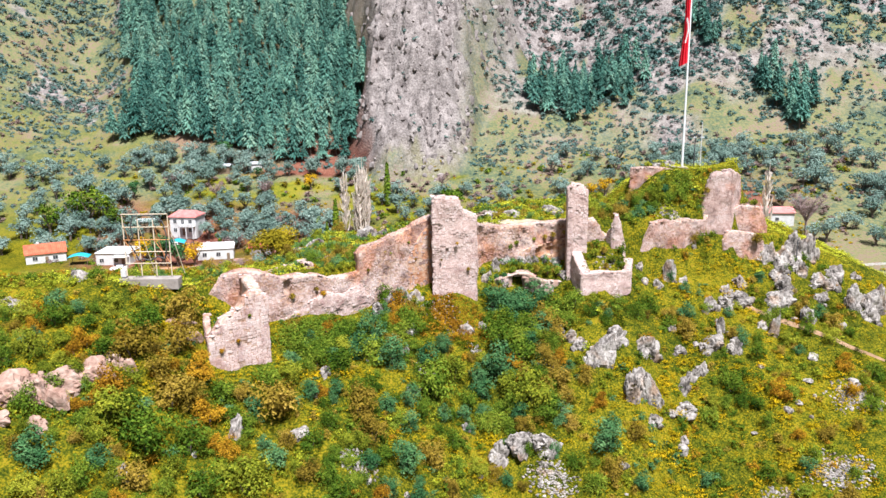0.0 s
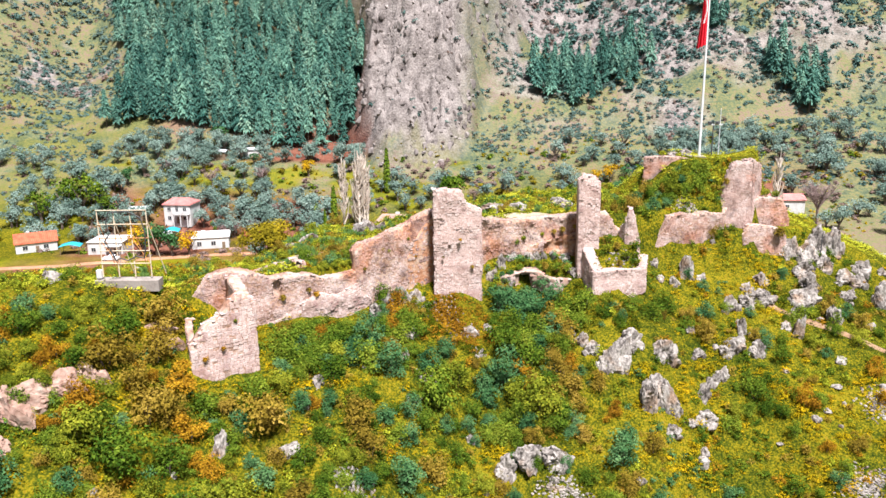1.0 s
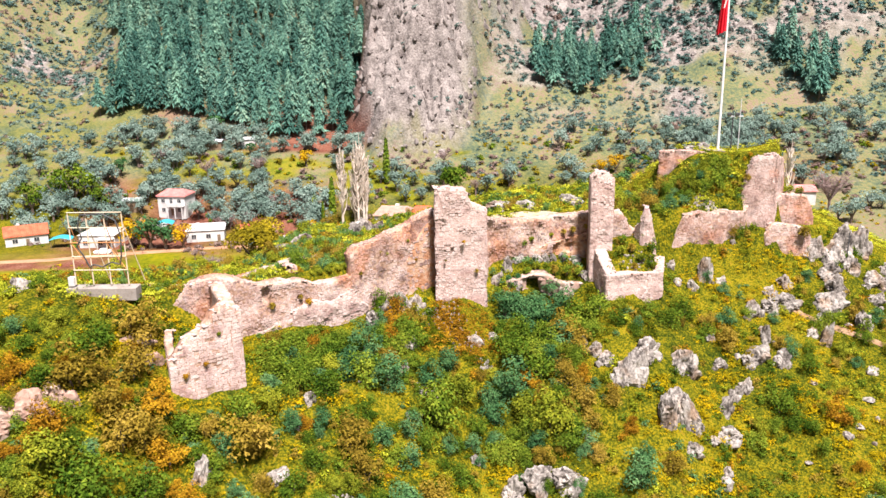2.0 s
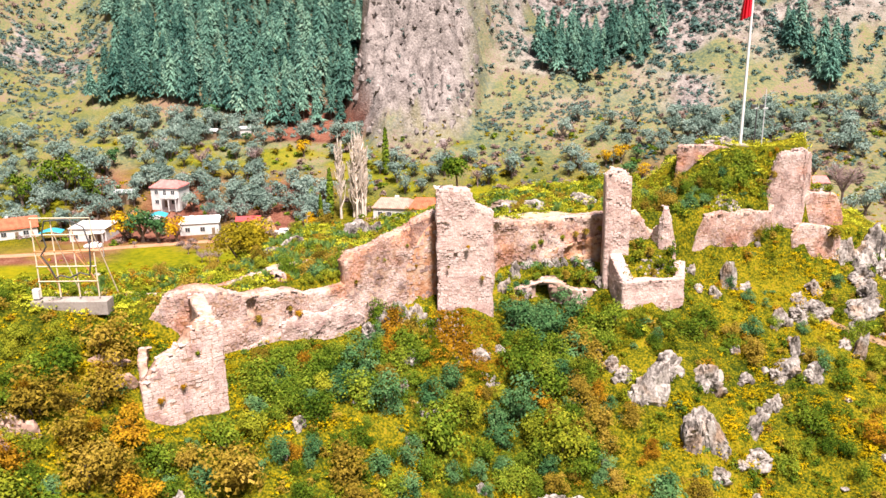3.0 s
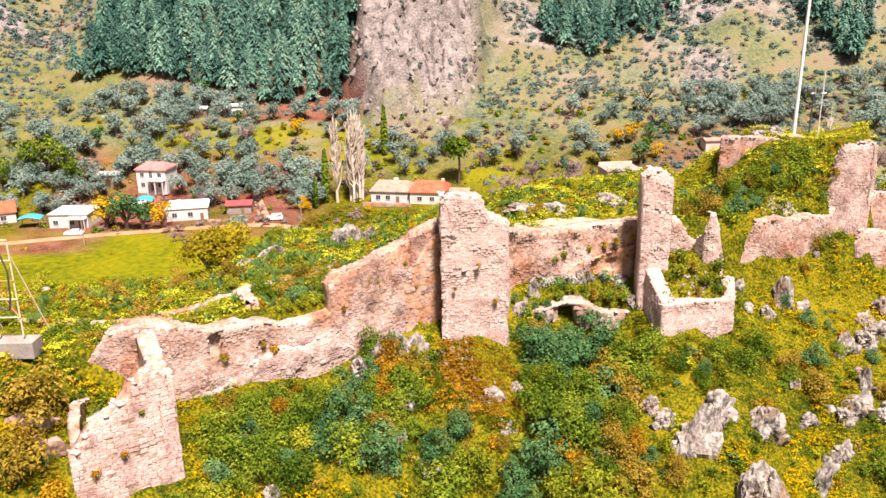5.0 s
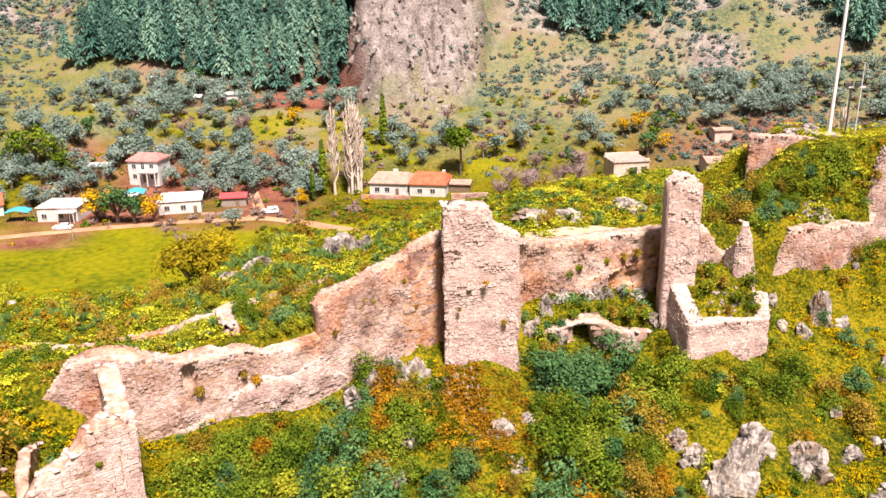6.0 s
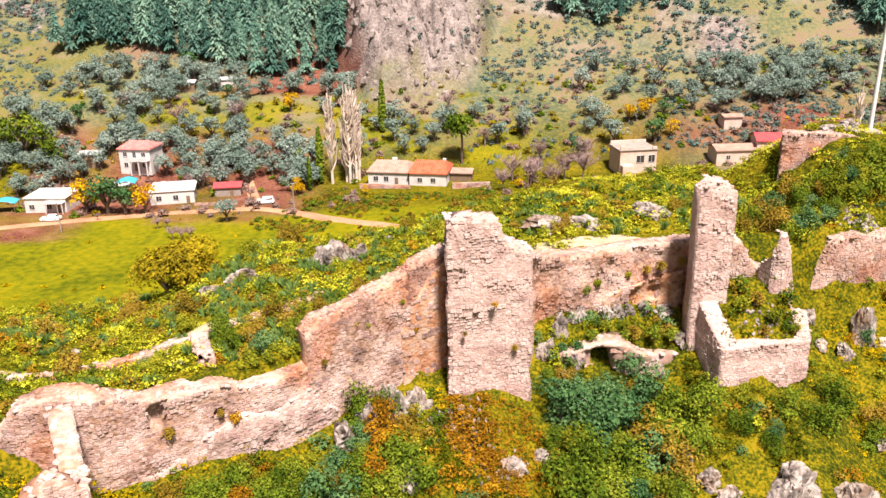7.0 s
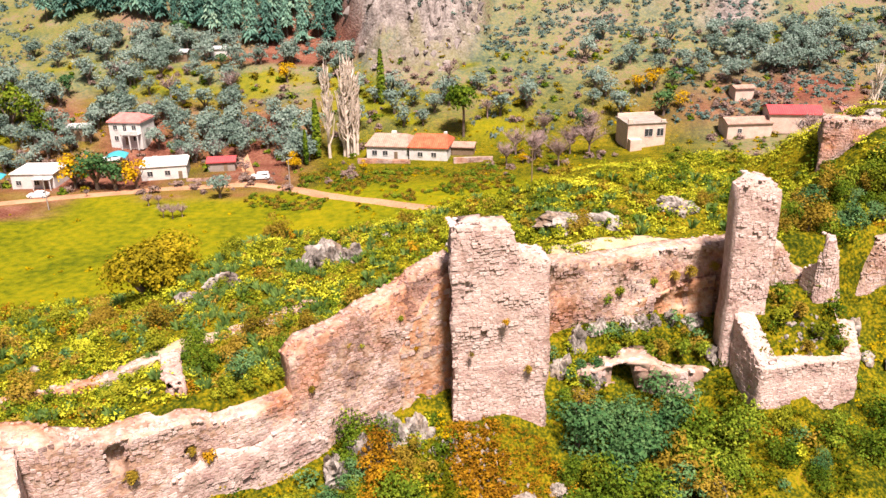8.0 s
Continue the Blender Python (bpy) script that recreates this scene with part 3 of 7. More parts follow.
def wall(name, label, line, thick, stone, course=0.32, length=0.5, ragged=0.35, bulge=0.12, proud=0.016, keep=0.86, single=280, seed=0, fall=0.0, gaps=(), category="castle wall", worn=0.0, mortar=None, wobble=1.0):
    """A ruined stone wall. line: (x, y, foot, top) along its face, which looks to the right of the way from first to last... seen from -y when the line runs to +x.
    gaps: (segment, from, to, low, high) hollows in the face, in metres."""
    r = np.random.default_rng(seed + 500)
    pts = np.array(line, float)
    seg = np.diff(pts[:, :2], axis=0)
    lens = np.hypot(seg[:, 0], seg[:, 1])
    dirs = seg / lens[:, None]
    norms = np.stack([dirs[:, 1], -dirs[:, 0]], -1)
    u_at, place, foot, top, normal, seg_of = [], [], [], [], [], []
    run = 0.0
    for i, ln in enumerate(lens):
        k = max(2, int(math.ceil(ln / 0.45)))
        for j in range(k + (1 if i == len(lens) - 1 else 0)):
            f = j / k
            u_at.append(run + f * ln)
            p = pts[i] + (pts[i + 1] - pts[i]) * f
            place.append(p[:2]), foot.append(p[2]), top.append(p[3])
            if j == 0 and i > 0:
                nn = norms[i - 1] + norms[i]
                nn = nn / max(0.4, np.dot(nn, norms[i]))
            elif j == k:
                nn = norms[i]
            else:
                nn = norms[i]
            normal.append(nn)
            seg_of.append(i)
        run += ln
    u_at, place, foot, top, normal = map(np.array, (u_at, place, foot, top, normal))
    nu, nv, nt = len(u_at), 16, 4
    jag = ragged * (vnoise(u_at / 1.6, 0.3, seed=seed + 1) + 0.3 * vnoise(u_at / 0.55, 0.7, seed=seed + 2))
    top = top + jag

    def sunk(u, z):
        d = bulge * fbm(u / 1.9, z / 1.6, octaves=3, seed=seed + 3)
        for s, a, b, lo, hi, *deep in gaps:
            inside = smooth(a - 0.25, a + 0.15, u) * (1 - smooth(b - 0.15, b + 0.25, u)) * smooth(lo - 0.25, lo + 0.15, z) * (1 - smooth(hi - 0.15, hi + 0.25, z))
            d = d - (deep[0] if deep else 0.55) * inside
        return d

    vs = []
    for k in range(nv):
        f = k / (nv - 1)
        z = foot + (top - foot) * f
        d = sunk(u_at, z) - fall * (z - foot)
        vs.append(np.column_stack([place + normal * d[:, None], z]))
    for k in range(1, nt):
        f = k / nt
        d = -thick * f - fall * (top - foot)
        z = top + 0.25 * ragged * vnoise(u_at / 0.7, f * 3, seed=seed + 4) + worn * math.sin(f * math.pi)
        vs.append(np.column_stack([place + normal * d[:, None], z]))
    for k in range(nv):
        f = 1 - k / (nv - 1)
        z = foot + (top - foot) * f
        d = -thick + bulge * fbm(u_at / 1.9, z / 1.6, octaves=3, seed=seed + 6)
        vs.append(np.column_stack([place + normal * d[:, None], z]))
    nr = len(vs)
    verts = np.concatenate(vs)
    grid = np.arange(nr * nu).reshape(nr, nu)
    quads = np.stack([grid[:-1, :-1], grid[:-1, 1:], grid[1:, 1:], grid[1:, :-1]], -1).reshape(-1, 4)
    ends = []
    for col in (0, nu - 1):
        for a in range(nr // 2):
            b = nr - 1 - a
            if b - a >= 2:
                q = (grid[a, col], grid[a + 1, col], grid[b - 1, col], grid[b, col])
                ends.append(q if col == 0 else q[::-1])
    ends = [q for q in ends if len(set(q)) == 4]
    top_thing = thing(name, label, category, kind="structure")
    core = make_mesh("core", verts, np.concatenate([quads, np.array(ends)]), mortar or MORTAR, shade=True)
    part("core", core, top_thing, "earthy mortar and rubble core")
    # stones laid in courses on the face, and capstones along the top
    stones = []
    run = 0.0
    for i, ln in enumerate(lens):
        z0, z1 = min(pts[i, 2], pts[i + 1, 2]), max(pts[i, 3], pts[i + 1, 3]) + 0.6
        z = z0
        ang = math.atan2(dirs[i][1], dirs[i][0])
        while z < z1:
            h = course * r.uniform(0.75, 1.25)
            u = r.uniform(-0.3, 0.0) * length
            while u < ln:
                w = length * r.uniform(0.55, 1.5)
                a, b = max(u, 0.0), min(u + w, ln)
                u += w + 0.02
                mid = (a + b) / 2
                zc = z + h / 2 + r.uniform(-0.2, 0.2) * h * wobble
                if b - a < 0.14:
                    continue
                gt = np.interp(run + mid, u_at, top)
                gf = np.interp(run + mid, u_at, foot)
                if zc > gt - 0.3 * h or zc < gf:
                    continue
                hollow = any(s == i and lo < zc < hi and p < run + mid < q for s, p, q, lo, hi, *_ in gaps)
                patch = vnoise((run + mid) / 1.7, zc / 1.2, seed=seed + 9)
                if hollow or r.random() > keep + 0.12 * patch:
                    continue
                f = mid / ln
                d = float(sunk(np.array([run + mid]), np.array([zc]))[0]) - fall * (zc - gf)
                p = pts[i, :2] + seg[i] * f + norms[i] * (d + 0.006 + r.uniform(-0.006, 0.012))
                m = Matrix.Translation((p[0], p[1], zc)) @ Matrix.Rotation(ang, 4, "Z") @ Euler((r.normal(0, 0.012), r.normal(0, 0.10) * wobble, r.normal(0, 0.012))).to_matrix().to_4x4() @ Matrix.Diagonal(((b - a) * 1.04, proud * 2.2, h * r.uniform(0.9, 1.2), 1))
                stones.append((m, int(r.integers(14))))
            z += h + 0.015
        for k in range(int(ln * thick / (length * course) * 0.8)):
            f, g = r.random(), r.uniform(0.0, 1.0)
            gt = np.interp(run + f * ln, u_at, top) + worn * math.sin(g * math.pi)
            p = pts[i, :2] + seg[i] * f - norms[i] * (thick * g + fall * (gt - pts[i, 2]))
            s = r.uniform(0.5, 1.0) * length
            m = Matrix.Translation((p[0], p[1], gt - 0.02)) @ Matrix.Rotation(r.uniform(0, 6.3), 4, "Z") @ Matrix.Rotation(-math.pi / 2 + r.normal(0, 0.15), 4, "X") @ Matrix.Diagonal((s, 0.10, s * 0.8, 1))
            stones.append((m, int(r.integers(14))))
        run += ln
    order = r.permutation(len(stones))
    rest_v, rest_f, n = [], [], 0
    for q, k in enumerate(order):
        m, var = stones[k]
        if q < single:
            part("stone", block_mesh(var, stone), top_thing, at=m)
        else:
            bv, bf = BLOCKS[var]
            mm = np.array(m)
            rest_v.append(bv @ mm[:3, :3].T + mm[:3, 3])
            rest_f.append(bf + n)
            n += len(bv)
    if rest_v:
        ob = part("masonry", make_mesh("masonry", np.concatenate(rest_v), np.concatenate(rest_f), stone), top_thing)
        tagged(ob, kind="stuff")
    return top_thing


def castle():
    # the tall tower, standing proud of the curtain wall
    wall("tower_wall", "tall weathered square tower of pale pinkish stone", [(-1.2, 93.5, 29.5, 41.5), (-1.2, 89.4, 29.0, 42.6), (1.75, 89.9, 29.0, 42.4), (2.3, 90.0, 29.0, 40.9), (3.9, 90.3, 29.0, 40.2), (3.9, 95.5, 29.5, 39.0)], 1.5, ASHLAR,
         course=0.20, length=0.30, ragged=0.18, bulge=0.14, keep=0.80, seed=1, category="tower", mortar=PALE_MORTAR, proud=0.013, gaps=[(1, 5.6, 5.85, 36.2, 36.45, 0.4), (1, 6.3, 6.55, 39.0, 39.25, 0.4), (1, 4.9, 5.15, 38.6, 38.85, 0.4)])
    # left curtain: the high part beside the tower, then the long low part
    wall("curtain_wall_high", "ruined curtain wall of pink rubble stone stepping up", [(-9.3, 86.7, 29.5, 36.4), (-8.6, 87.1, 29.5, 37.2), (-5.0, 89.4, 29.5, 38.4), (-2.5, 90.9, 29.5, 39.4), (-1.1, 91.6, 30, 40.2)], 1.3, STONE, course=0.19, length=0.28, ragged=0.25, keep=0.72, seed=2)
    wall("curtain_wall_low", "long low ruined curtain wall of pink rubble", [(-24.6, 79.6, 29.0, 33.4), (-23.6, 79.8, 29.0, 34.8), (-22.7, 80.0, 29.0, 36.0), (-20.8, 80.4, 29.0, 36.3), (-19.0, 80.6, 28.5, 36.0), (-16.6, 82.0, 28.5, 35.3), (-13.7, 83.7, 28.8, 35.2), (-12.4, 84.6, 29.0, 34.5), (-9.2, 86.7, 29.0, 34.5)], 1.6, STONE,
         course=0.19, length=0.28, ragged=0.25, keep=0.74, seed=3, gaps=[(4, 8.3, 9.0, 33.6, 34.9), (5, 11.6, 12.0, 33.2, 33.6)])
    wall("plaster_face", "pale flaking plaster along the foot of the curtain wall", [(-18.0, 81.1, 28.5, 30.6), (-14.0, 83.35, 28.8, 32.2), (-11.0, 85.3, 29.0, 33.0), (-9.2, 86.5, 29.5, 33.3), (-7.8, 87.4, 29.5, 31.5)], 0.5, ASHLAR, course=0.22, length=0.34, ragged=0.6, bulge=0.16, keep=0.55, seed=3, single=40, mortar=PALE_MORTAR, proud=0.014)
    # lower tower: front wall, side walls running back to the curtain
    wall("bastion_wall", "broken corner bastion of large pale ashlar blocks", [(-22.0, 71.5, 26.0, 31.9), (-21.5, 71.8, 26.0, 32.4), (-20.7, 72.35, 26.0, 33.7), (-19.7, 73.05, 26.0, 34.2), (-18.9, 73.6, 26.0, 35.5), (-18.1, 74.2, 26.0, 36.0), (-17.0, 75.0, 26.0, 35.1), (-18.3, 77.4, 26.0, 35.6), (-19.9, 80.4, 27.0, 36.2)], 1.1, ASHLAR,
         course=0.30, length=0.50, ragged=0.22, bulge=0.08, keep=0.94, seed=4, category="bastion", mortar=MORTAR, wobble=0.15, proud=0.022)
    wall("bastion_side_wall", "thin broken side wall of the corner bastion", [(-24.2, 78.4, 28.0, 32.4), (-23.5, 75.6, 27.5, 33.1), (-23.0, 74.0, 27.0, 32.6), (-22.6, 73.2, 27.0, 32.0), (-22.1, 71.9, 26.5, 31.7)], 0.5, STONE, course=0.24, length=0.4, ragged=0.3, keep=0.8, seed=14, single=80, category="bastion")
    # right curtain between tower and pillar
    wall("retaining_wall", "weathered curtain wall of pink rubble with grassy top", [(3.9, 94.0, 31.0, 38.8), (5.0, 94.9, 31.5, 38.1), (7.5, 95.6, 31.8, 37.8), (13, 97.6, 31.8, 37.9), (16.6, 97.7, 31.8, 38.2)], 1.4, STONE, course=0.20, length=0.30, ragged=0.12, bulge=0.28, keep=0.6, seed=5, gaps=[(2, 8.2, 8.8, 33.9, 34.8, 1.0), (2, 9.4, 10.0, 33.9, 34.8, 1.0)])
    wall("clay_face", "orange clay render left at the foot of the curtain wall", [(9.4, 96.1, 31.8, 34.6), (11.0, 96.7, 31.8, 35.3), (13.0, 97.4, 31.8, 35.8), (15.2, 97.5, 31.8, 36.3)], 0.4, STONE, course=0.25, length=0.35, ragged=0.5, bulge=0.2, keep=0.2, seed=25, single=30, mortar=CLAY, gaps=[(1, 2.3, 2.8, 33.9, 34.7, 0.8), (2, 3.9, 4.4, 33.9, 34.7, 0.8)])
    wall("clay_face", "orange clay render left on the curtain beside the tower", [(-4.0, 89.9, 30, 35.6), (-2.8, 90.6, 30, 37.4), (-1.2, 91.4, 30, 39.2)], 0.3, STONE, course=0.25, length=0.35, ragged=0.6, bulge=0.15, keep=0.3, seed=26, single=30, mortar=CLAY)
    # the terrace below it, with a low vault opening
    wall("terrace_wall", "low rocky terrace wall with a dark vault opening", [(6.2, 92.6, 29.6, 31.8), (7.8, 92.9, 29.6, 32.6), (10.6, 93.1, 29.6, 32.5), (11.6, 93.3, 29.8, 31.5), (14.6, 94.2, 30.0, 31.0)], 1.6, STONE, course=0.4, length=0.6, ragged=0.3, bulge=0.3, keep=0.5, seed=15, single=40, mortar=RUDDY, gaps=[(1, 2.2, 3.4, 30.6, 32.2, 1.5)])
    # the pillar, the spike and the stub of the ruined turret
    wall("turret_pillar", "tall slender broken pillar of pale masonry", [(14.95, 94.4, 30.0, 42.4), (15.7, 94.4, 30, 43.1), (16.8, 94.5, 30.5, 43.0), (17.4, 94.6, 31, 42.2)], 1.7, ASHLAR, course=0.20, length=0.28, ragged=0.16, bulge=0.16, keep=0.78, seed=6, category="pillar", fall=0.02, mortar=PALE_MORTAR, proud=0.014, gaps=[(1, 1.0, 1.2, 37.5, 37.7, 0.35), (1, 1.5, 1.7, 36.2, 36.4, 0.35), (0, 0.4, 0.6, 40.0, 40.2, 0.35)])
    wall("turret_spike", "pointed remnant of a turret's masonry", [(19.9, 96.6, 31.0, 36.6), (20.3, 95.4, 31.0, 37.8), (20.7, 95.2, 31.0, 39.2), (21.2, 95.2, 31.0, 39.2), (21.7, 95.4, 31.0, 37.6), (22.4, 96.0, 31.0, 35.2)], 0.9, ASHLAR, course=0.20, length=0.28, ragged=0.15, keep=0.78, mortar=PALE_MORTAR, proud=0.014, seed=7, category="pillar", fall=0.03)
    wall("turret_foot", "low front wall of a ruined turret, pinkish masonry", [(15.3, 95.4, 29.5, 35.4), (16.2, 91.4, 28.5, 33.0), (22.3, 92.4, 30.2, 33.1), (23.2, 95.6, 31.4, 33.8)], 1.2, ASHLAR, course=0.20, length=0.30, ragged=0.25, keep=0.7, seed=8, category="turret", mortar=PALE_MORTAR, proud=0.014)
    wall("turret_stub", "broken stub of wall between pillar and spike", [(17.4, 97.0, 32, 38.4), (18.6, 97.0, 32, 38.2), (19.6, 97.2, 32, 36.6), (20.4, 97.0, 32, 36.4)], 0.9, STONE, course=0.20, length=0.30, ragged=0.35, keep=0.8, seed=16, single=60)
    # the upper keep on its knoll
    wall("keep_wall", "ruined keep wall of pale pink rubble on the knoll", [(33.0, 103.4, 34.5, 38.4), (33.9, 102.9, 34.0, 40.8), (34.8, 102.8, 34.0, 42.6), (35.6, 102.8, 34.0, 43.2), (37.5, 102.8, 34.0, 43.5), (38.6, 104.6, 34.0, 43.1), (40.5, 108.0, 34.0, 42.0), (41.2, 111, 35, 40.6)], 1.5, STONE, course=0.16, length=0.27, ragged=0.25, keep=0.9, seed=9, fall=0.03, mortar=PALE_MORTAR)
    wall("keep_wall_lower", "low broken wall under the keep, pink rubble", [(24.9, 98.9, 31.5, 33.6), (25.6, 99.0, 31.5, 35.4), (26.6, 99.3, 31.5, 37.2), (29.4, 99.6, 31.5, 37.6), (32.3, 100.5, 31.5, 37.3), (33.7, 101.6, 31.5, 37.3), (34.4, 102.8, 32.5, 37.6)], 1.2, STONE, course=0.16, length=0.27, ragged=0.3, keep=0.82, seed=10)
    wall("keep_outwork", "low broken outwork of pale rubble below the keep", [(36.2, 101.5, 31.0, 34.6), (36.9, 101.6, 31.0, 35.5), (39.2, 101.8, 31.0, 35.4), (40.8, 102.0, 31.0, 35.2), (42.0, 102.8, 31.0, 34.0)], 1.0, STONE, course=0.22, length=0.34, ragged=0.3, keep=0.8, seed=18, single=80)
    wall("keep_wall_west", "stub of the keep's wall, pink rubble with grass on top", [(26.6, 111, 39.0, 43.0), (25.2, 107.6, 38.5, 43.2), (27.4, 107.0, 38.5, 43.5), (30.6, 106.6, 39.5, 43.1), (31.6, 107.6, 40.0, 42.9)], 1.4, STONE, course=0.16, length=0.27, ragged=0.2, keep=0.85, seed=11)
    wall("keep_annex", "low ruined annex beside the keep, pale rubble", [(37.9, 104.5, 33.5, 37.9), (39.8, 104.9, 33.5, 38.6), (42.1, 105.4, 33.5, 38.1), (43.0, 105.7, 33.5, 36.8), (43.7, 106.2, 33.0, 35.2)], 1.4, STONE, course=0.24, length=0.38, ragged=0.3, keep=0.8, seed=17, single=60)
    # inside: the curved low wall and a cross wall
    wall("inner_low_wall", "low curved retaining wall with worn stone coping", [(-34, 87.4, 31.5, 33.3), (-24.2, 88.3, 31.5, 33.4), (-21, 89.1, 32.0, 33.9), (-17.6, 90.2, 32.8, 34.6), (-15.0, 91.6, 33.2, 34.9), (-12.4, 93.4, 33.6, 35.0), (-9.5, 96.2, 34.0, 35.2)], 0.6, STONE, course=0.2, length=0.34, ragged=0.1, keep=0.7, seed=12, single=120)
    wall("cross_wall", "short ruined cross wall of pale rubble", [(-15.3, 86.0, 33.2, 35.5), (-14.3, 85.7, 33.2, 35.7), (-16.0, 90.2, 33.2, 35.3)], 0.9, STONE, course=0.22, length=0.32, ragged=0.25, keep=0.8, seed=13, single=80, mortar=PALE_MORTAR)


# ---- plants and rocks ----
def cards(centres, normals, size, r, long=1.4):
    """One small pointed leaf spray at each centre."""
    c, n = np.asarray(centres), np.asarray(normals)
    n = n / np.maximum(np.linalg.norm(n, axis=1, keepdims=True), 1e-6)
    a = np.cross(n, r.normal(size=n.shape))
    a /= np.maximum(np.linalg.norm(a, axis=1, keepdims=True), 1e-6)
    b = np.cross(n, a)
    s = (np.asarray(size) * r.uniform(0.6, 1.35, len(c)))[:, None] * 0.62
    lift = n * s * r.uniform(-0.3, 0.5, (len(c), 1))
    p = np.stack([c - a * s * long, c + a * s * 0.6 - b * s * 0.8 + lift, c + a * s * 0.6 + b * s * 0.8], 1)
    return p.reshape(-1, 3), np.arange(len(c) * 3).reshape(-1, 3)


def lobes(count, spread, r):
    """Centres and radii of the lumps that make up a crown in a unit ball."""
    c = r.normal(size=(count, 3))
    c /= np.linalg.norm(c, axis=1, keepdims=True)
    c *= r.uniform(0.25, 0.75, (count, 1)) * spread
    return c, r.uniform(0.32, 0.55, count)


def crown(r, count, lumps, size, squash=(1, 1, 1), spread=1.0):
    """A crown of leaf sprays, about 1 in radius, lumpy, with gaps."""
    c, rad = lobes(lumps, spread, r)
    k = r.integers(0, lumps, count)
    d = r.normal(size=(count, 3))
    d /= np.linalg.norm(d, axis=1, keepdims=True)
    d[:, 2] = np.where(d[:, 2] < -0.3, -d[:, 2], d[:, 2])
    p = (c[k] + d * (rad[k] * r.uniform(0.65, 1.12, count))[:, None]) * np.array(squash)
    return cards(p, d + 0.35 * r.normal(size=d.shape) + np.array((0, 0, 0.3)), np.full(count, size), r)


def shrub_mesh(name, mat, seed, count=1500, size=0.088, spread=1.1):
    r = np.random.default_rng(seed)
    v, f = crown(r, count, 15, size, (1, 1, 1.05), spread)
    v[:, 2] += 0.6
    stems = [tube([(0, 0, -0.3), (r.uniform(-0.3, 0.3), r.uniform(-0.3, 0.3), 0.7)], [0.05, 0.02], 4) for k in range(3)]
    v2, f2 = joined(stems)
    me = make_mesh(name, np.concatenate([v, v2]), [f, f2 + len(v)], [mat, BARK])
    me.polygons.foreach_set("material_index", np.array([0] * len(f) + [1] * len(f2), dtype=np.int32))
    return me


def scatter(base_v, base_f, places, scale, r, tilt=0.0):
    """Copies of a small mesh at the places, joined: vertices and faces."""
    n, k = len(places), len(base_v)
    a = r.uniform(0, 2 * math.pi, n)
    ca, sa = np.cos(a)[:, None], np.sin(a)[:, None]
    s = np.asarray(scale)
    s = np.stack([s, s, s], 1) if s.ndim == 1 else s
    x = base_v[None, :, 0] * s[:, :1]
    y = base_v[None, :, 1] * s[:, 1:2]
    z = base_v[None, :, 2] * s[:, 2:]
    v = np.stack([x * ca - y * sa, x * sa + y * ca, z], -1) + np.asarray(places)[:, None, :]
    f = base_f[None] + (np.arange(n) * k)[:, None, None]
    return v.reshape(-1, 3), f.reshape(-1, base_f.shape[1])


def stuff(name, label, category, mat, pieces):
    v, f = joined(pieces)
    return thing(name, label, category, kind="stuff", data=make_mesh(name, v, f, mat))


def tuft(seed, count=15, size=0.135):
    """A low herb: sprays leaning out of one root."""
    r = np.random.default_rng(seed)
    a = r.uniform(0, 6.3, count)
    d = np.stack([np.cos(a), np.sin(a), r.uniform(0.2, 1.2, count)], 1)
    p = d * r.uniform(0.06, 0.46, (count, 1)) * np.array([1, 1, 0.75])
    return cards(p, d + 0.6 * r.normal(size=d.shape) + np.array((0, 0, 0.8)), np.full(count, size), r)


def near_wall(x, y):
    """How far in front of the curtain's line a place lies."""
    return np.interp(x, WALL_X, WALL_Y) - y


def rock_mesh(name, seed, mat):
    """A broken, fluted limestone outcrop about 1 in radius: a few lumps cut by many planes, then furrowed."""
    r = np.random.default_rng(seed)
    pieces = []
    for part_no in range(4):
        bm = bmesh.new()
        bmesh.ops.create_icosphere(bm, subdivisions=2 if part_no else 4, radius=1.0)
        co = np.array([v.co for v in bm.verts])
        faces = np.array([[v.index for v in f.verts] for f in bm.faces])
        bm.free()
        for k in range(14):
            d = r.normal(size=3)
            d[2] *= 0.45
            d /= np.linalg.norm(d)
            over = np.maximum(co @ d - r.uniform(0.5, 0.85), 0)
            co = co - over[:, None] * d
        ph = seed * 7.3 + part_no * 3.1
        n = 0.14 * fbm(co[:, 0] * 2 + ph, co[:, 1] * 2, co[:, 2] * 0.9, octaves=3, seed=seed)
        n -= 0.25 * np.clip(1 - 3.2 * np.abs(vnoise(co[:, 0] * 2.4 + ph, co[:, 1] * 2.4, co[:, 2] * 0.6, seed=seed + 40)), 0, 1)
        n -= 0.2 * np.clip(1 - 3 * np.abs(vnoise(co[:, 0] * 5.5 + ph, co[:, 1] * 5.5, co[:, 2] * 1.4, seed=seed + 70)), 0, 1)
        co = co * (1 + n)[:, None]
        if part_no:
            a = r.uniform(0, 6.3)
            s = r.uniform(0.35, 0.65)
            co = co * s + np.array((0.6 * math.cos(a), 0.4 * math.sin(a), r.uniform(-0.5, 0.0)))
        else:
            co = co * np.array((0.95, 0.9, 0.95))
        pieces.append((co, faces))
    return make_mesh(name, *joined(pieces), mat)


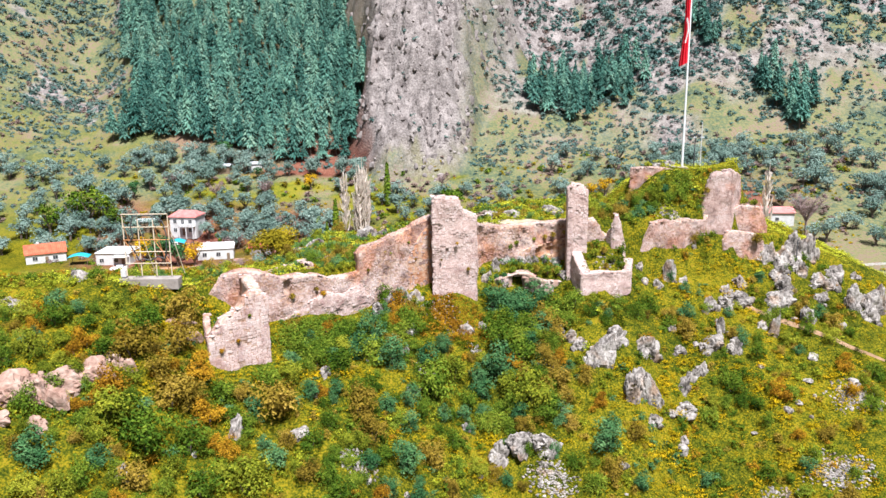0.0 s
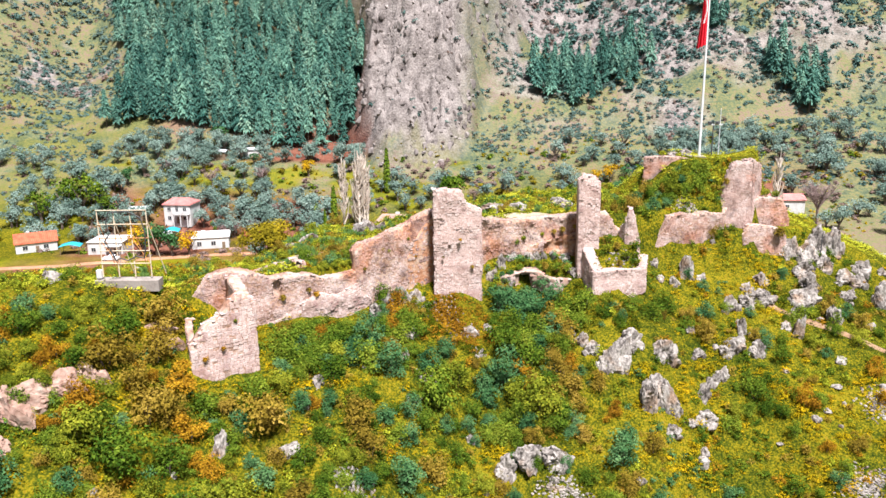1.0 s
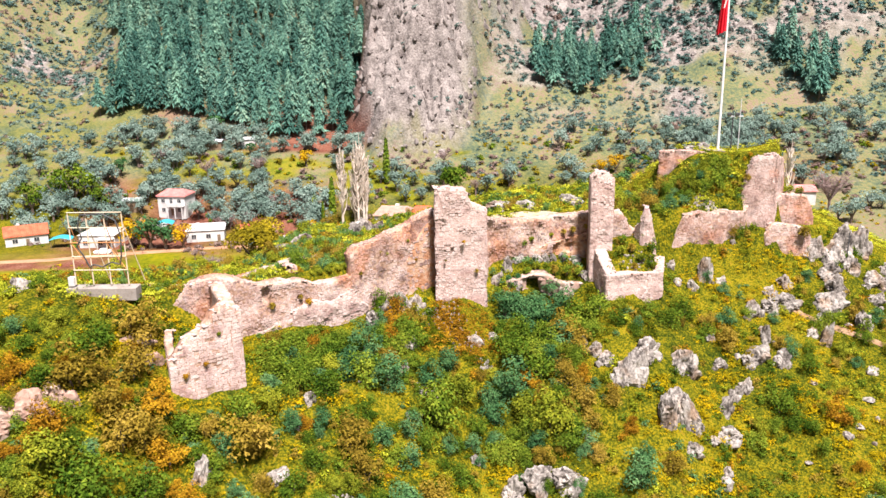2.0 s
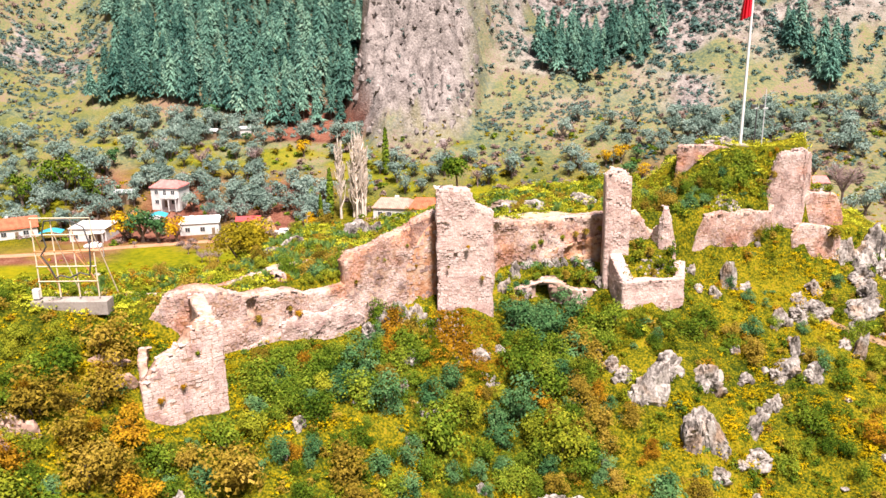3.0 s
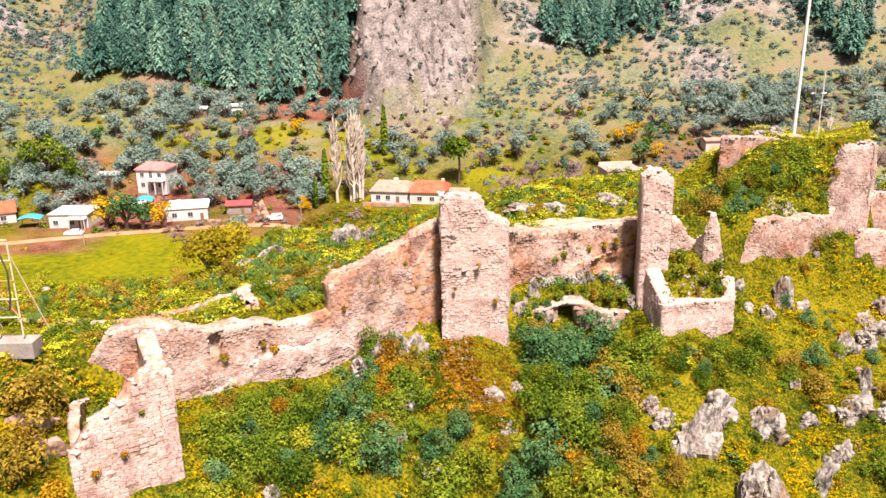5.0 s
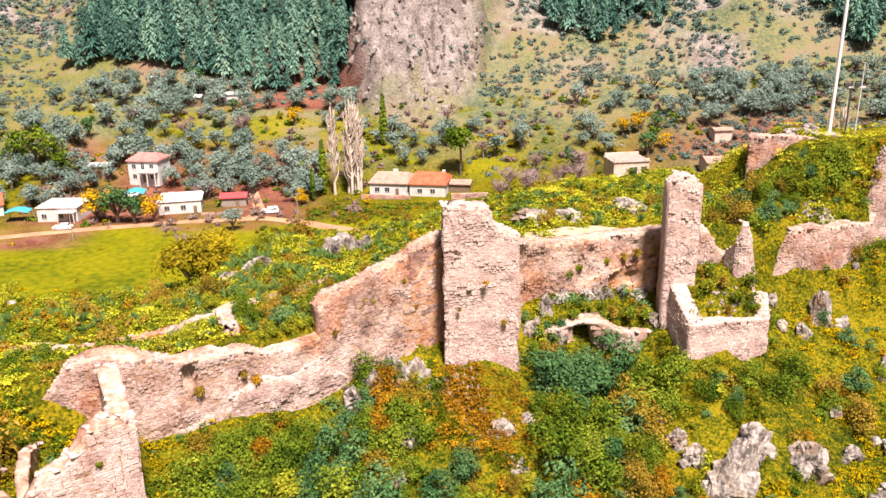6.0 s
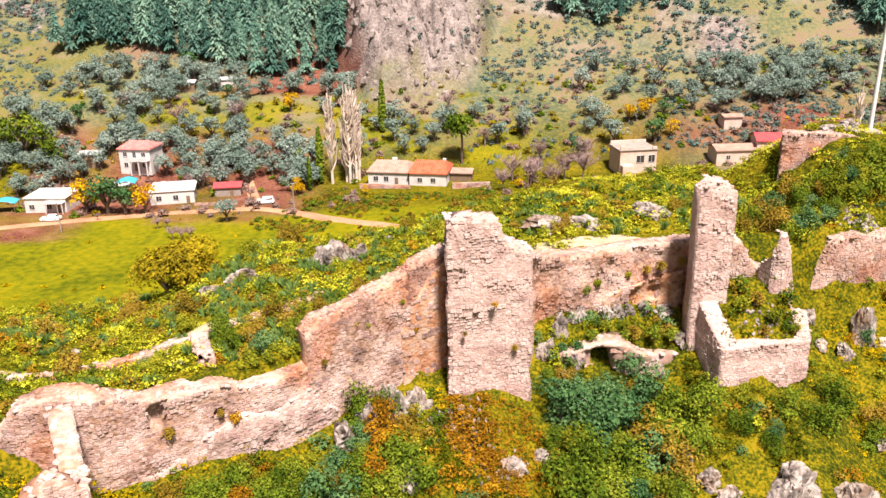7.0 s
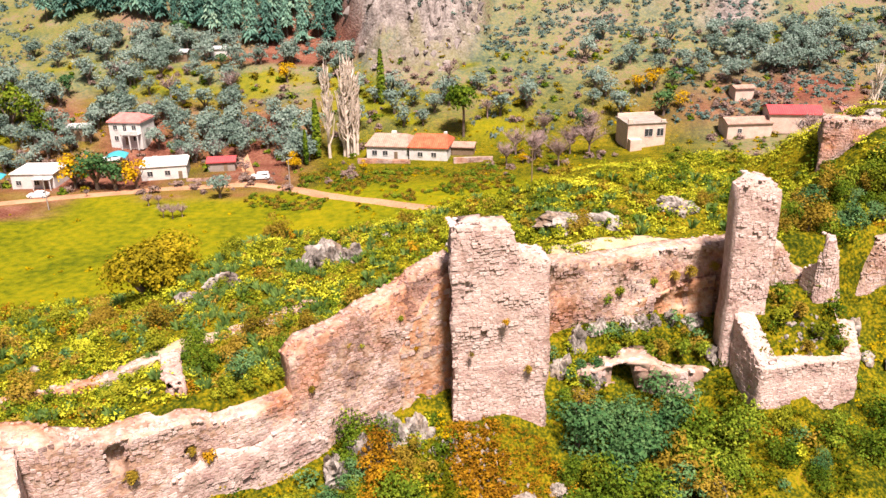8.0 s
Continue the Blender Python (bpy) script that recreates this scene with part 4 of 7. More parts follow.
def slab_mesh(name, seed, mat):
    """A small angular stone of few faces."""
    bm = bmesh.new()
    bmesh.ops.create_icosphere(bm, subdivisions=2, radius=1.0)
    co = np.array([v.co for v in bm.verts])
    d = 0.45 * fbm(co[:, 0] * 1.3 + seed * 5.1, co[:, 1] * 1.3, co[:, 2] * 1.3, octaves=2, seed=seed)
    for v, p, k in zip(bm.verts, co, d):
        v.co = Vector(p) * (1 + k)
    return bm_mesh(name, bm, mat)


def shard(seed, fine=2):
    """An angular piece of cliff: a ball cut by planes. Vertices and triangles."""
    r = np.random.default_rng(seed)
    bm = bmesh.new()
    bmesh.ops.create_icosphere(bm, subdivisions=fine, radius=1.0)
    co = np.array([v.co for v in bm.verts])
    faces = np.array([[v.index for v in f.verts] for f in bm.faces])
    bm.free()
    for k in range(11):
        d = r.normal(size=3)
        d /= np.linalg.norm(d)
        co = co - np.maximum(co @ d - r.uniform(0.35, 0.75), 0)[:, None] * d
    co = co * (1 + 0.25 * fbm(co[:, 0] * 3 + seed, co[:, 1] * 3, co[:, 2] * 2, octaves=2, seed=seed))[:, None]
    return co * 1.3, faces


def mesh_arrays(me):
    v = np.empty(len(me.vertices) * 3, dtype=np.float32)
    me.vertices.foreach_get("co", v)
    return v.reshape(-1, 3), np.array([tuple(p.vertices) for p in me.polygons])


def clear_of_walls(x, y):
    s = near_wall(x, y)
    wall_band = (s > -1.5) & (s < 0.1) & (x > -24) & (x < 24)
    tower = (x > -1.6) & (x < 4.4) & (y > 89.3) & (y < 96)
    turret = (x > 15.6) & (x < 23) & (np.abs(y - (91.4 + (x - 16.2) * 0.16) - 0.4) < 0.6)
    bastion = (y > 70.8) & (y < 85) & (x > -22.6) & (x < -16.6) & (np.abs(y - (71.5 + (x + 22) * 0.7)) < 0.9)
    keep = (x > 35) & (x < 42) & (y > 103.6) & (y < 106.5)
    west = (x > 26.2) & (x < 31.4) & (y > 108.2) & (y < 109.8)
    vault = (x > 7.6) & (x < 10.4) & (y > 91.9) & (y < 94.4)
    return ~(wall_band | tower | turret | bastion | keep | west | vault)


def tussock(seed, count=44):
    """A clump of long upright blades bending outwards."""
    r = np.random.default_rng(seed)
    vs, fs = [], []
    for k in range(count):
        a, w = r.uniform(0, 6.3), r.uniform(0.012, 0.022)
        out, up = r.uniform(0.12, 0.6), r.uniform(0.5, 1.0)
        c, q = math.cos(a), math.sin(a)
        n = len(vs)
        vs += [(-q * w + 0.1 * c, c * w + 0.1 * q, 0), (q * w + 0.1 * c, -c * w + 0.1 * q, 0), (0.5 * out * c + q * w, 0.5 * out * q - c * w, 0.7 * up), (out * c, out * q, up * 0.9)]
        fs += [(n, n + 1, n + 2), (n, n + 2, n + 3)]
    return np.array(vs), np.array(fs)


def off_path(x, y):
    """Places on the trodden footpath of the eastern slope."""
    upper = np.abs(y - np.interp(x, (37.5, 39.8, 42.1, 44.7, 49, 53), (95.6, 94.3, 93.1, 91.2, 89.9, 88.8))) < 0.3 + 0.25 * vnoise(x / 1.1, 0.5, seed=92)
    return upper & (x > 37.5)


def hill_plants():
    r = np.random.default_rng(21)
    # herbs, grass and small plants over the castle hill, in patches of their kinds
    tufts = [tuft(60 + k) for k in range(8)]
    n = 104000
    x = r.uniform(-64, 64, n)
    y = r.uniform(52, 124, n)
    dense = fbm(x / 5, y / 5, seed=81)
    core = (np.abs(x) < 27) & (y > 70)
    clump = smooth(-0.45, 0.35, vnoise(x / 1.25, y / 1.25, seed=86) + 0.35 * vnoise(x / 0.5, y / 0.5, seed=87))
    okay = (r.random(n) < (0.85 + 0.35 * dense) * (0.2 + 0.8 * clump) * np.where(core, 1.0, np.where(x > 24, 0.8, 0.5)) * np.where(near_wall(x, y) < 0, 0.7, np.where(x < 18, 0.7, 1.0))) & (np.abs(x) < 0.58 * y + 3) & clear_of_walls(x, y) & ~off_path(x, y)
    x, y, clump = x[okay], y[okay], clump[okay]
    # thick bracken at the foot of the tower
    bx, by = r.uniform(-2.2, 4.4, 1500), r.uniform(83.6, 90.6, 1500)
    near = (np.hypot((bx - 1.2) / 3.2, (by - 87.2) / 3.4) + 0.25 * vnoise(bx / 1.5, by / 1.5, seed=89) < 1) & clear_of_walls(bx, by)
    x, y, clump = np.concatenate([x, bx[near]]), np.concatenate([y, by[near]]), np.concatenate([clump, r.uniform(0.4, 1, near.sum())])
    z = height(x, y)
    s = near_wall(x, y)
    warm = 1.2 * fbm(x / 9, y / 9, seed=83) + 0.3 * vnoise(x / 2.5, y / 2.5, seed=84) + 0.95 * (s < 0) + 0.35 * (x > 17) + 0.05 + 0.5 * ((x < -24) & (y > 66)) - 2.2 * np.exp(-((x - 12) / 8) ** 2 - ((y - 87.5) / 7) ** 2)
    rusty = fbm(x / 7, y / 7, seed=88) + 3.4 * np.exp(-((x - 1.2) / 3.0) ** 2 - ((y - 87.2) / 3.2) ** 2) + 0.25 * (x < -20)
    kind = np.where(rusty > 1.0, 2, np.where(warm > -0.1, 0, 1))
    kind = np.where((kind == 0) & (s < 0), 3, kind)
    size = r.uniform(0.35, 0.8, len(x)) * (0.55 + 0.75 * clump) * (0.85 + 0.5 * np.clip(fbm(x / 4, y / 4, seed=85), -0.5, 1))
    k = r.integers(0, 8, len(x))
    for j, (nm, lab, mat) in enumerate([("flowering_herbs", "yellow-green flowering herbs covering the hillside", HERB), ("green_herbs", "fresh green herbs and grass on the hillside", GREEN_HERB), ("dry_bracken", "rust-orange dry bracken on the hillside", RUST), ("spurge_herbs", "light yellow-green spurge inside the ruined walls", BROOM)]):
        pieces = []
        for q in range(8):
            m = (k == q) & (kind == j)
            pieces.append(scatter(*tufts[q], np.stack([x[m], y[m], z[m] - 0.03 + 0.22 * clump[m]], 1), size[m], r))
        stuff(nm, lab, "herbs", mat, pieces)
    # blue-green tussocks inside the walls
    q = np.random.default_rng(633)
    blades = [tussock(635 + k) for k in range(4)]
    x, y = q.uniform(-36, 22, 5000), q.uniform(84, 112, 5000)
    ok = (q.random(5000) < 0.05 + 0.55 * np.clip(fbm(x / 6, y / 6, seed=151), 0, 1) + 0.5 * np.exp(-((x + 11) / 6) ** 2 - ((y - 98) / 5) ** 2)) & (near_wall(x, y) < -1.8) & clear_of_walls(x, y)
    x, y = x[ok][:480], y[ok][:480]
    w, k2 = q.uniform(0.55, 1.0, len(x)), q.integers(0, 4, len(x))
    z = height(x, y)
    stuff("tussock_grass", "blue-green tussocks of long upright blades", "grass", TUSSOCK, [scatter(*blades[j], np.stack([x[k2 == j], y[k2 == j], z[k2 == j] - 0.05], 1), w[k2 == j], q) for j in range(4)])
    # low bushes too many to count
    bushes = [crown(np.random.default_rng(620 + q), 135, 9, 0.165, (1, 1, 0.8)) for q in range(6)]
    for nm, lab, mat, count, seed in [("low_green_bushes", "low dark green bushes crowding the slope", SHRUB, 900, 1), ("low_yellow_bushes", "low yellow-green spurge bushes", BROOM, 1500, 2), ("low_brown_bushes", "low olive-brown bushes", BROWN, 560, 3), ("low_blue_bushes", "low blue-green bushes", TEAL, 230, 4), ("low_rust_bushes", "low rust-orange bushes and bracken", RUST, 360, 5)]:
        q = np.random.default_rng(640 + seed)
        x, y = q.uniform(-52, 52, count * 8), q.uniform(60, 118, count * 8)
        s = near_wall(x, y)
        d = 0.25 + 0.9 * fbm(x / 8, y / 8, seed=140 + seed)
        knoll = (x > 17) & (x < 34) & (y > 100.5) & (y < 109)
        if seed in (1, 4):
            d = d + 0.9 * knoll + 0.3 * ((s > 0.8) & (s < 9) & (x > -20) & (x < 22)) + 0.6 * np.exp(-((x - 10) / 5) ** 2 - ((y - 87) / 6.5) ** 2) - 0.3 * (x > 24) * (1 - knoll) - 0.35 * (s < 0) * (1 - knoll)
        if seed == 2:
            d = d + 0.8 * (s < 0) - 0.12 * (s > 0) - 0.3 * ((s > 0.8) & (s < 16) & (x > -18) & (x < 22))
        if seed == 3:
            d = d + 0.15 * (x < -18) + 0.1 * (s < -2) * (x < 0)
        if seed == 5:
            d = 0.05 + 3.0 * np.exp(-((x - 1.4) / 3.0) ** 2 - ((y - 86.4) / 3.0) ** 2) + 0.12 * (x < -18) + 0.1 * (x > 24)
        ok = (q.random(len(x)) < d) & (np.abs(x) < 0.58 * y + 3) & clear_of_walls(x, y) & clear_of_walls(x, y + 0.7) & ~off_path(x, y) & ~((x > 26) & (y > 105.5)) & ((seed == 5) | (np.hypot((x - 1.4) / 3.4, (y - 86.2) / 3.2) > 1))
        x, y = x[ok][:count], y[ok][:count]
        z = height(x, y)
        w = q.uniform(0.35, 0.85, len(x))
        k2 = q.integers(0, 6, len(x))
        stuff(nm, lab, "bushes", mat, [scatter(*bushes[j], np.stack([x[k2 == j], y[k2 == j], z[k2 == j] + 0.25 * w[k2 == j]], 1), w[k2 == j], q) for j in range(6)])

    # shrubs one can tell apart
    kinds = [("evergreen_shrub", SHRUB, "dense dark green evergreen shrub on the hillside", 3), ("grey_green_shrub", TEAL, "blue-green leafy shrub on the hillside", 3),
             ("turning_shrub", BROWN, "olive-brown shrub turning in autumn", 3), ("bracken_clump", RUST, "rust-orange dry bracken clump", 2), ("spurge_shrub", SPRING, "light yellow-green rounded shrub", 2)]
    base, choose = [], {}
    for i, (nm, mat, lab, cnt) in enumerate(kinds):
        choose["GTBRY"[i]] = list(range(len(base), len(base) + cnt))
        for j in range(cnt):
            base.append((nm, lab, shrub_mesh(nm, mat, 900 + 10 * i + j)))
    small = {"GTBRY"[i]: shrub_mesh("wall_plant", mat, 960 + i, 420, 0.17, 0.75) for i, (nm, mat, lab, cnt) in enumerate(kinds)}
    spots = []

    def plant(kind, px, py, w, tall=1.0):
        w = 1.22 * w
        nm, lab, me = base[choose[kind][int(r.integers(len(choose[kind])))]]
        m = Matrix.Translation((px, py, ground_z(px, py) - 0.1)) @ Matrix.Rotation(r.uniform(0, 6.3), 4, "Z") @ Matrix.Diagonal((w, w * r.uniform(0.85, 1.1), w * tall, 1))
        thing(nm, lab, "shrub", group="hillside shrubs", data=me, at=m)
        spots.append((px, py, w))

    def rooted(kind, px, py, pz, w):
        thing("wall_plant", "small plant rooted in the old masonry", "plant", group="wall plants", data=small[kind], at=Matrix.Translation((px, py, pz - 0.3 * w)) @ Matrix.Diagonal((w, w, w, 1)))

    # plants rooted in the masonry: tower and western curtain, then the curved curtain and the turret
    for row in [("R", 1.6, 89.4, 37.0, 0.30), ("B", -0.2, 89.3, 35.2, 0.2), ("B", 2.9, 89.9, 33.9, 0.3), ("B", -6.6, 88.5, 36.4, 0.34), ("Y", -6.0, 88.9, 36.0, 0.36), ("Y", -4.0, 90.0, 37.0, 0.35), ("R", -3.2, 90.4, 35.0, 0.3), ("B", -8.4, 87.1, 34.6, 0.3),
                ("B", -13.6, 83.6, 33.4, 0.3), ("B", -16.0, 82.2, 33.0, 0.45), ("R", -13.0, 84.0, 32.7, 0.5), ("R", -19.6, 73.0, 31.3, 0.35), ("R", -21.0, 72.1, 30.6, 0.42), ("Y", -18.6, 73.8, 33.6, 0.3)]:
        rooted(*row)
    for row in [("G", 8.2, 95.9, 35.1, 0.5), ("Y", 9.0, 96.1, 35.5, 0.42), ("Y", 11.2, 96.8, 35.8, 0.35), ("B", 12.6, 97.2, 36.0, 0.42), ("B", 13.6, 97.3, 36.2, 0.5), ("B", 15.0, 97.4, 36.5, 0.4), ("Y", 17.0, 92.6, 33.0, 0.45), ("B", 19.4, 92.9, 33.3, 0.5), ("Y", 21.4, 93.0, 33.4, 0.45), ("G", 18.6, 95.6, 35.4, 0.7), ("Y", 18.2, 94.2, 34.6, 0.7), ("Y", 20.2, 93.6, 34.0, 0.6), ("B", 19.4, 94.6, 34.8, 0.6)]:
        rooted(*row)
    for row in [("G", 8.4, 93.9, 32.7, 0.6), ("B", 11.2, 94.0, 32.7, 0.65), ("G", 12.6, 94.3, 32.6, 0.7), ("T", 7.4, 93.4, 32.1, 0.6), ("G", 10.7, 94.2, 32.4, 0.65), ("T", 6.4, 93.6, 31.9, 0.6), ("Y", 9.4, 94.6, 32.9, 0.6), ("G", 13.9, 94.6, 32.3, 0.7), ("Y", 27.5, 107.8, 43.5, 0.55), ("Y", 29.6, 107.8, 43.3, 0.5), ("B", 34.2, 103.2, 40.6, 0.6), ("B", 33.4, 103.4, 39.2, 0.7), ("Y", 40.0, 105.4, 38.7, 0.7), ("Y", 41.4, 105.8, 38.4, 0.7), ("B", 40.6, 101.6, 34.4, 0.9)]:
        rooted(*row)
    for row in [("Y", -13.0, 86.0, 34.9, 0.5), ("Y", -12.3, 86.3, 34.9, 0.6), ("Y", -11.5, 86.8, 34.9, 0.6), ("Y", -10.7, 87.4, 34.9, 0.6), ("Y", -10.0, 87.8, 35.0, 0.6), ("Y", -12.6, 87.0, 35.0, 0.6), ("Y", -11.3, 87.8, 35.0, 0.6)]:
        rooted(*row)
    # the sunken corner behind the low curtain
    for row in [("G", -14.6, 89.6, 0.9), ("B", -13.2, 90.8, 0.8), ("T", -12.2, 89.2, 0.9), ("G", -15.4, 91.2, 0.8), ("B", -11.0, 91.0, 0.9), ("G", -10.2, 89.4, 0.8), ("B", -12.4, 92.6, 0.9), ("B", -9.0, 91.8, 0.8)]:
        plant(*row)
    # the thicket under the western curtain
    for row in [("G", -15.4, 77.9, 1.5), ("G", -13.9, 79.8, 1.2), ("G", -12.5, 77.4, 1.3), ("G", -11.0, 81.2, 1.2), ("T", -15.2, 75.2, 0.9), ("G", -10.4, 75.2, 1.4), ("G", -9.2, 82.7, 1.2), ("T", -7.6, 82.1, 1.4), ("G", -7.4, 78.9, 1.6), ("T", -5.1, 79.0, 1.7), ("T", -1.9, 80.8, 1.3), ("G", -2.9, 84.0, 1.1), ("T", 0.0, 82.8, 1.1), ("G", -16.6, 71.6, 1.3),
                ("Y", -14.8, 73.1, 1.2), ("B", -15.4, 69.6, 2.1), ("B", -8.0, 71.4, 1.6), ("B", -6.7, 69.8, 1.4), ("T", -5.5, 73.9, 1.0), ("G", -7.1, 75.0, 0.9), ("G", -4.4, 72.6, 0.9), ("T", -10.4, 72.6, 0.8), ("G", -1.0, 77.3, 2.2), ("Y", 1.1, 80.4, 1.4)]:
        plant(*row)
    # the thicket between tower and turret
    for row in [("T", 3.8, 81.3, 1.2), ("T", 5.8, 82.1, 1.8), ("G", 6.0, 84.8, 1.9), ("B", 11.0, 88.4, 1.6), ("T", 5.6, 89.6, 1.5), ("T", 7.9, 88.6, 1.7), ("T", 11.4, 92.0, 1.5), ("G", 13.2, 90.6, 1.7), ("Y", 11.0, 84.7, 1.2), ("Y", 9.3, 79.3, 2.1), ("Y", 7.1, 80.4, 1.4), ("T", 7.8, 78.0, 0.9), ("B", 8.1, 76.6, 0.9), ("R", 12.8, 83.4, 1.0),
                ("T", 13.5, 82.8, 0.7), ("B", 15.3, 81.6, 1.0), ("T", 2.1, 76.8, 0.8), ("B", 13.2, 77.3, 0.9), ("R", 16.4, 79.4, 0.8), ("G", 9.6, 86.6, 1.4), ("T", 8.8, 90.6, 1.3), ("G", 14.4, 88.4, 1.1), ("G", 7.2, 86.2, 1.6), ("T", 9.8, 90.0, 1.5), ("G", 12.4, 89.0, 1.6), ("G", 15.2, 90.2, 1.3), ("B", 12.6, 86.6, 1.4), ("G", 8.6, 83.0, 1.5), ("T", 10.6, 87.0, 1.4)]:
        plant(*row)
    # the open eastern slope
    for row in [("T", 28.8, 92.1, 1.1), ("B", 28.5, 89.5, 1.2), ("G", 32.0, 83.6, 1.3), ("G", 32.6, 82.2, 0.9), ("G", 34.0, 81.9, 0.9), ("G", 28.5, 81.0, 1.0), ("T", 16.6, 75.2, 1.6), ("G", 24.7, 92.4, 1.2), ("G", 22.4, 89.6, 1.2), ("T", 40.3, 99.2, 0.7), ("T", 29.5, 95.4, 0.7), ("R", 45.0, 85.6, 1.1), ("R", 44.6, 82.0, 0.8), ("G", 34.5, 79.6, 0.8), ("T", 36.6, 74.1, 0.8), ("T", 27.1, 75.9, 0.8), ("T", 19.6, 72.0, 0.9), ("B", 16.7, 72.8, 1.2), ("G", 26.2, 90.2, 1.0), ("G", 20.4, 90.0, 0.9)]:
        plant(*row)
    # the western slope below the steel frame
    for row in [("B", -25.6, 74.9, 1.9), ("B", -24.6, 70.6, 1.6), ("G", -27.6, 71.4, 1.6), ("B", -27.7, 67.9, 1.8), ("B", -25.5, 67.3, 1.3), ("R", -22.6, 69.4, 1.4), ("B", -24.0, 65.8, 1.8), ("B", -22.6, 66.8, 1.4), ("R", -20.9, 66.5, 1.4), ("G", -20.4, 69.0, 1.2), ("Y", -27.7, 62.2, 1.7), ("G", -24.9, 61.9, 2.2), ("T", -27.6, 58.6, 1.0), ("G", -21.9, 63.5, 1.5), ("T", -31.8, 57.2, 1.7), ("G", -20.4, 61.0, 1.6), ("R", -18.8, 64.7, 1.0), ("Y", -17.0, 62.6, 1.9), ("T", -14.9, 65.2, 1.1), ("R", -31.7, 67.8, 1.1), ("B", -24.6, 59.0, 1.4)]:
        plant(*row)
    # the foot of the slope
    for row in [("B", -0.9, 71.0, 1.5), ("T", -3.8, 68.9, 1.5), ("B", 5.0, 73.2, 0.9), ("B", -12.1, 63.8, 1.1), ("T", -6.6, 67.0, 0.9), ("T", -2.5, 66.6, 1.1), ("B", 0.4, 68.0, 1.1), ("G", -9.1, 62.0, 1.2), ("G", -12.0, 67.0, 1.0), ("T", 3.2, 70.0, 0.9)]:
        plant(*row)
    # smaller ones between them
    quota = {"thicket": 80, "front": 170, "west": 95, "east": 70, "knoll": 110, "inside": 30}
    tries = 0
    while sum(quota.values()) > 0 and tries < 60000:
        tries += 1
        px, py = r.uniform(-46, 50), r.uniform(54, 110)
        s = float(near_wall(px, py))
        zone = "knoll" if 19 < px < 33 and 100.6 < py < 104.6 else "inside" if s < 0 else "thicket" if 3.8 < px < 13 and 77 < py < 93 or -17 < px < -4 and s < 9 else "west" if px < -17.5 else "front" if px < 20 else "east"
        if quota[zone] == 0 or -1.9 < s < (2.3 if px < -7 else 0.9) or abs(px) > 0.58 * py or px > 24 and py > 97.5 and zone != "knoll":
            continue
        if -24.5 < px < -15.5 and 70 < py < 82 or 4.5 < px < 15.5 and 92 < py < 98 or 13 < px < 27 and 77 < py < 87 or -3.5 < px < 5.0 and 83.5 < py < 96 or 14.5 < px < 24 and 90.8 < py < 99 or 7 < px < 11.5 and 91.2 < py < 94.5 or -34 < px < -25 and 76 < py < 81:
            continue
        size = r.uniform(0.5, 1.1) if zone in ("front", "east", "inside") else r.uniform(0.55, 1.3)
        if any((px - a) ** 2 + (py - b) ** 2 < ((0.45 if zone in ("thicket", "knoll") else 0.62) * (size + c)) ** 2 for a, b, c in spots):
            continue
        quota[zone] -= 1
        p = r.random()
        if zone == "west":
            kind = "G" if p < 0.25 else "B" if p < 0.47 else "R" if p < 0.58 else "Y" if p < 0.92 else "T"
        elif zone == "east":
            kind = "G" if p < 0.4 else "T" if p < 0.55 else "B" if p < 0.75 else "R" if p < 0.85 else "Y"
        elif zone == "knoll":
            kind = "G" if p < 0.4 else "Y" if p < 0.66 else "B" if p < 0.86 else "T"
        else:
            kind = ("Y" if p < 0.4 else "B" if p < 0.8 else "G") if zone == "inside" else "G" if p < 0.5 else "T" if p < 0.68 else "B" if p < 0.84 else "Y" if p < 0.97 else "R"
        plant(kind, px, py, size, r.uniform(0.9, 1.2))


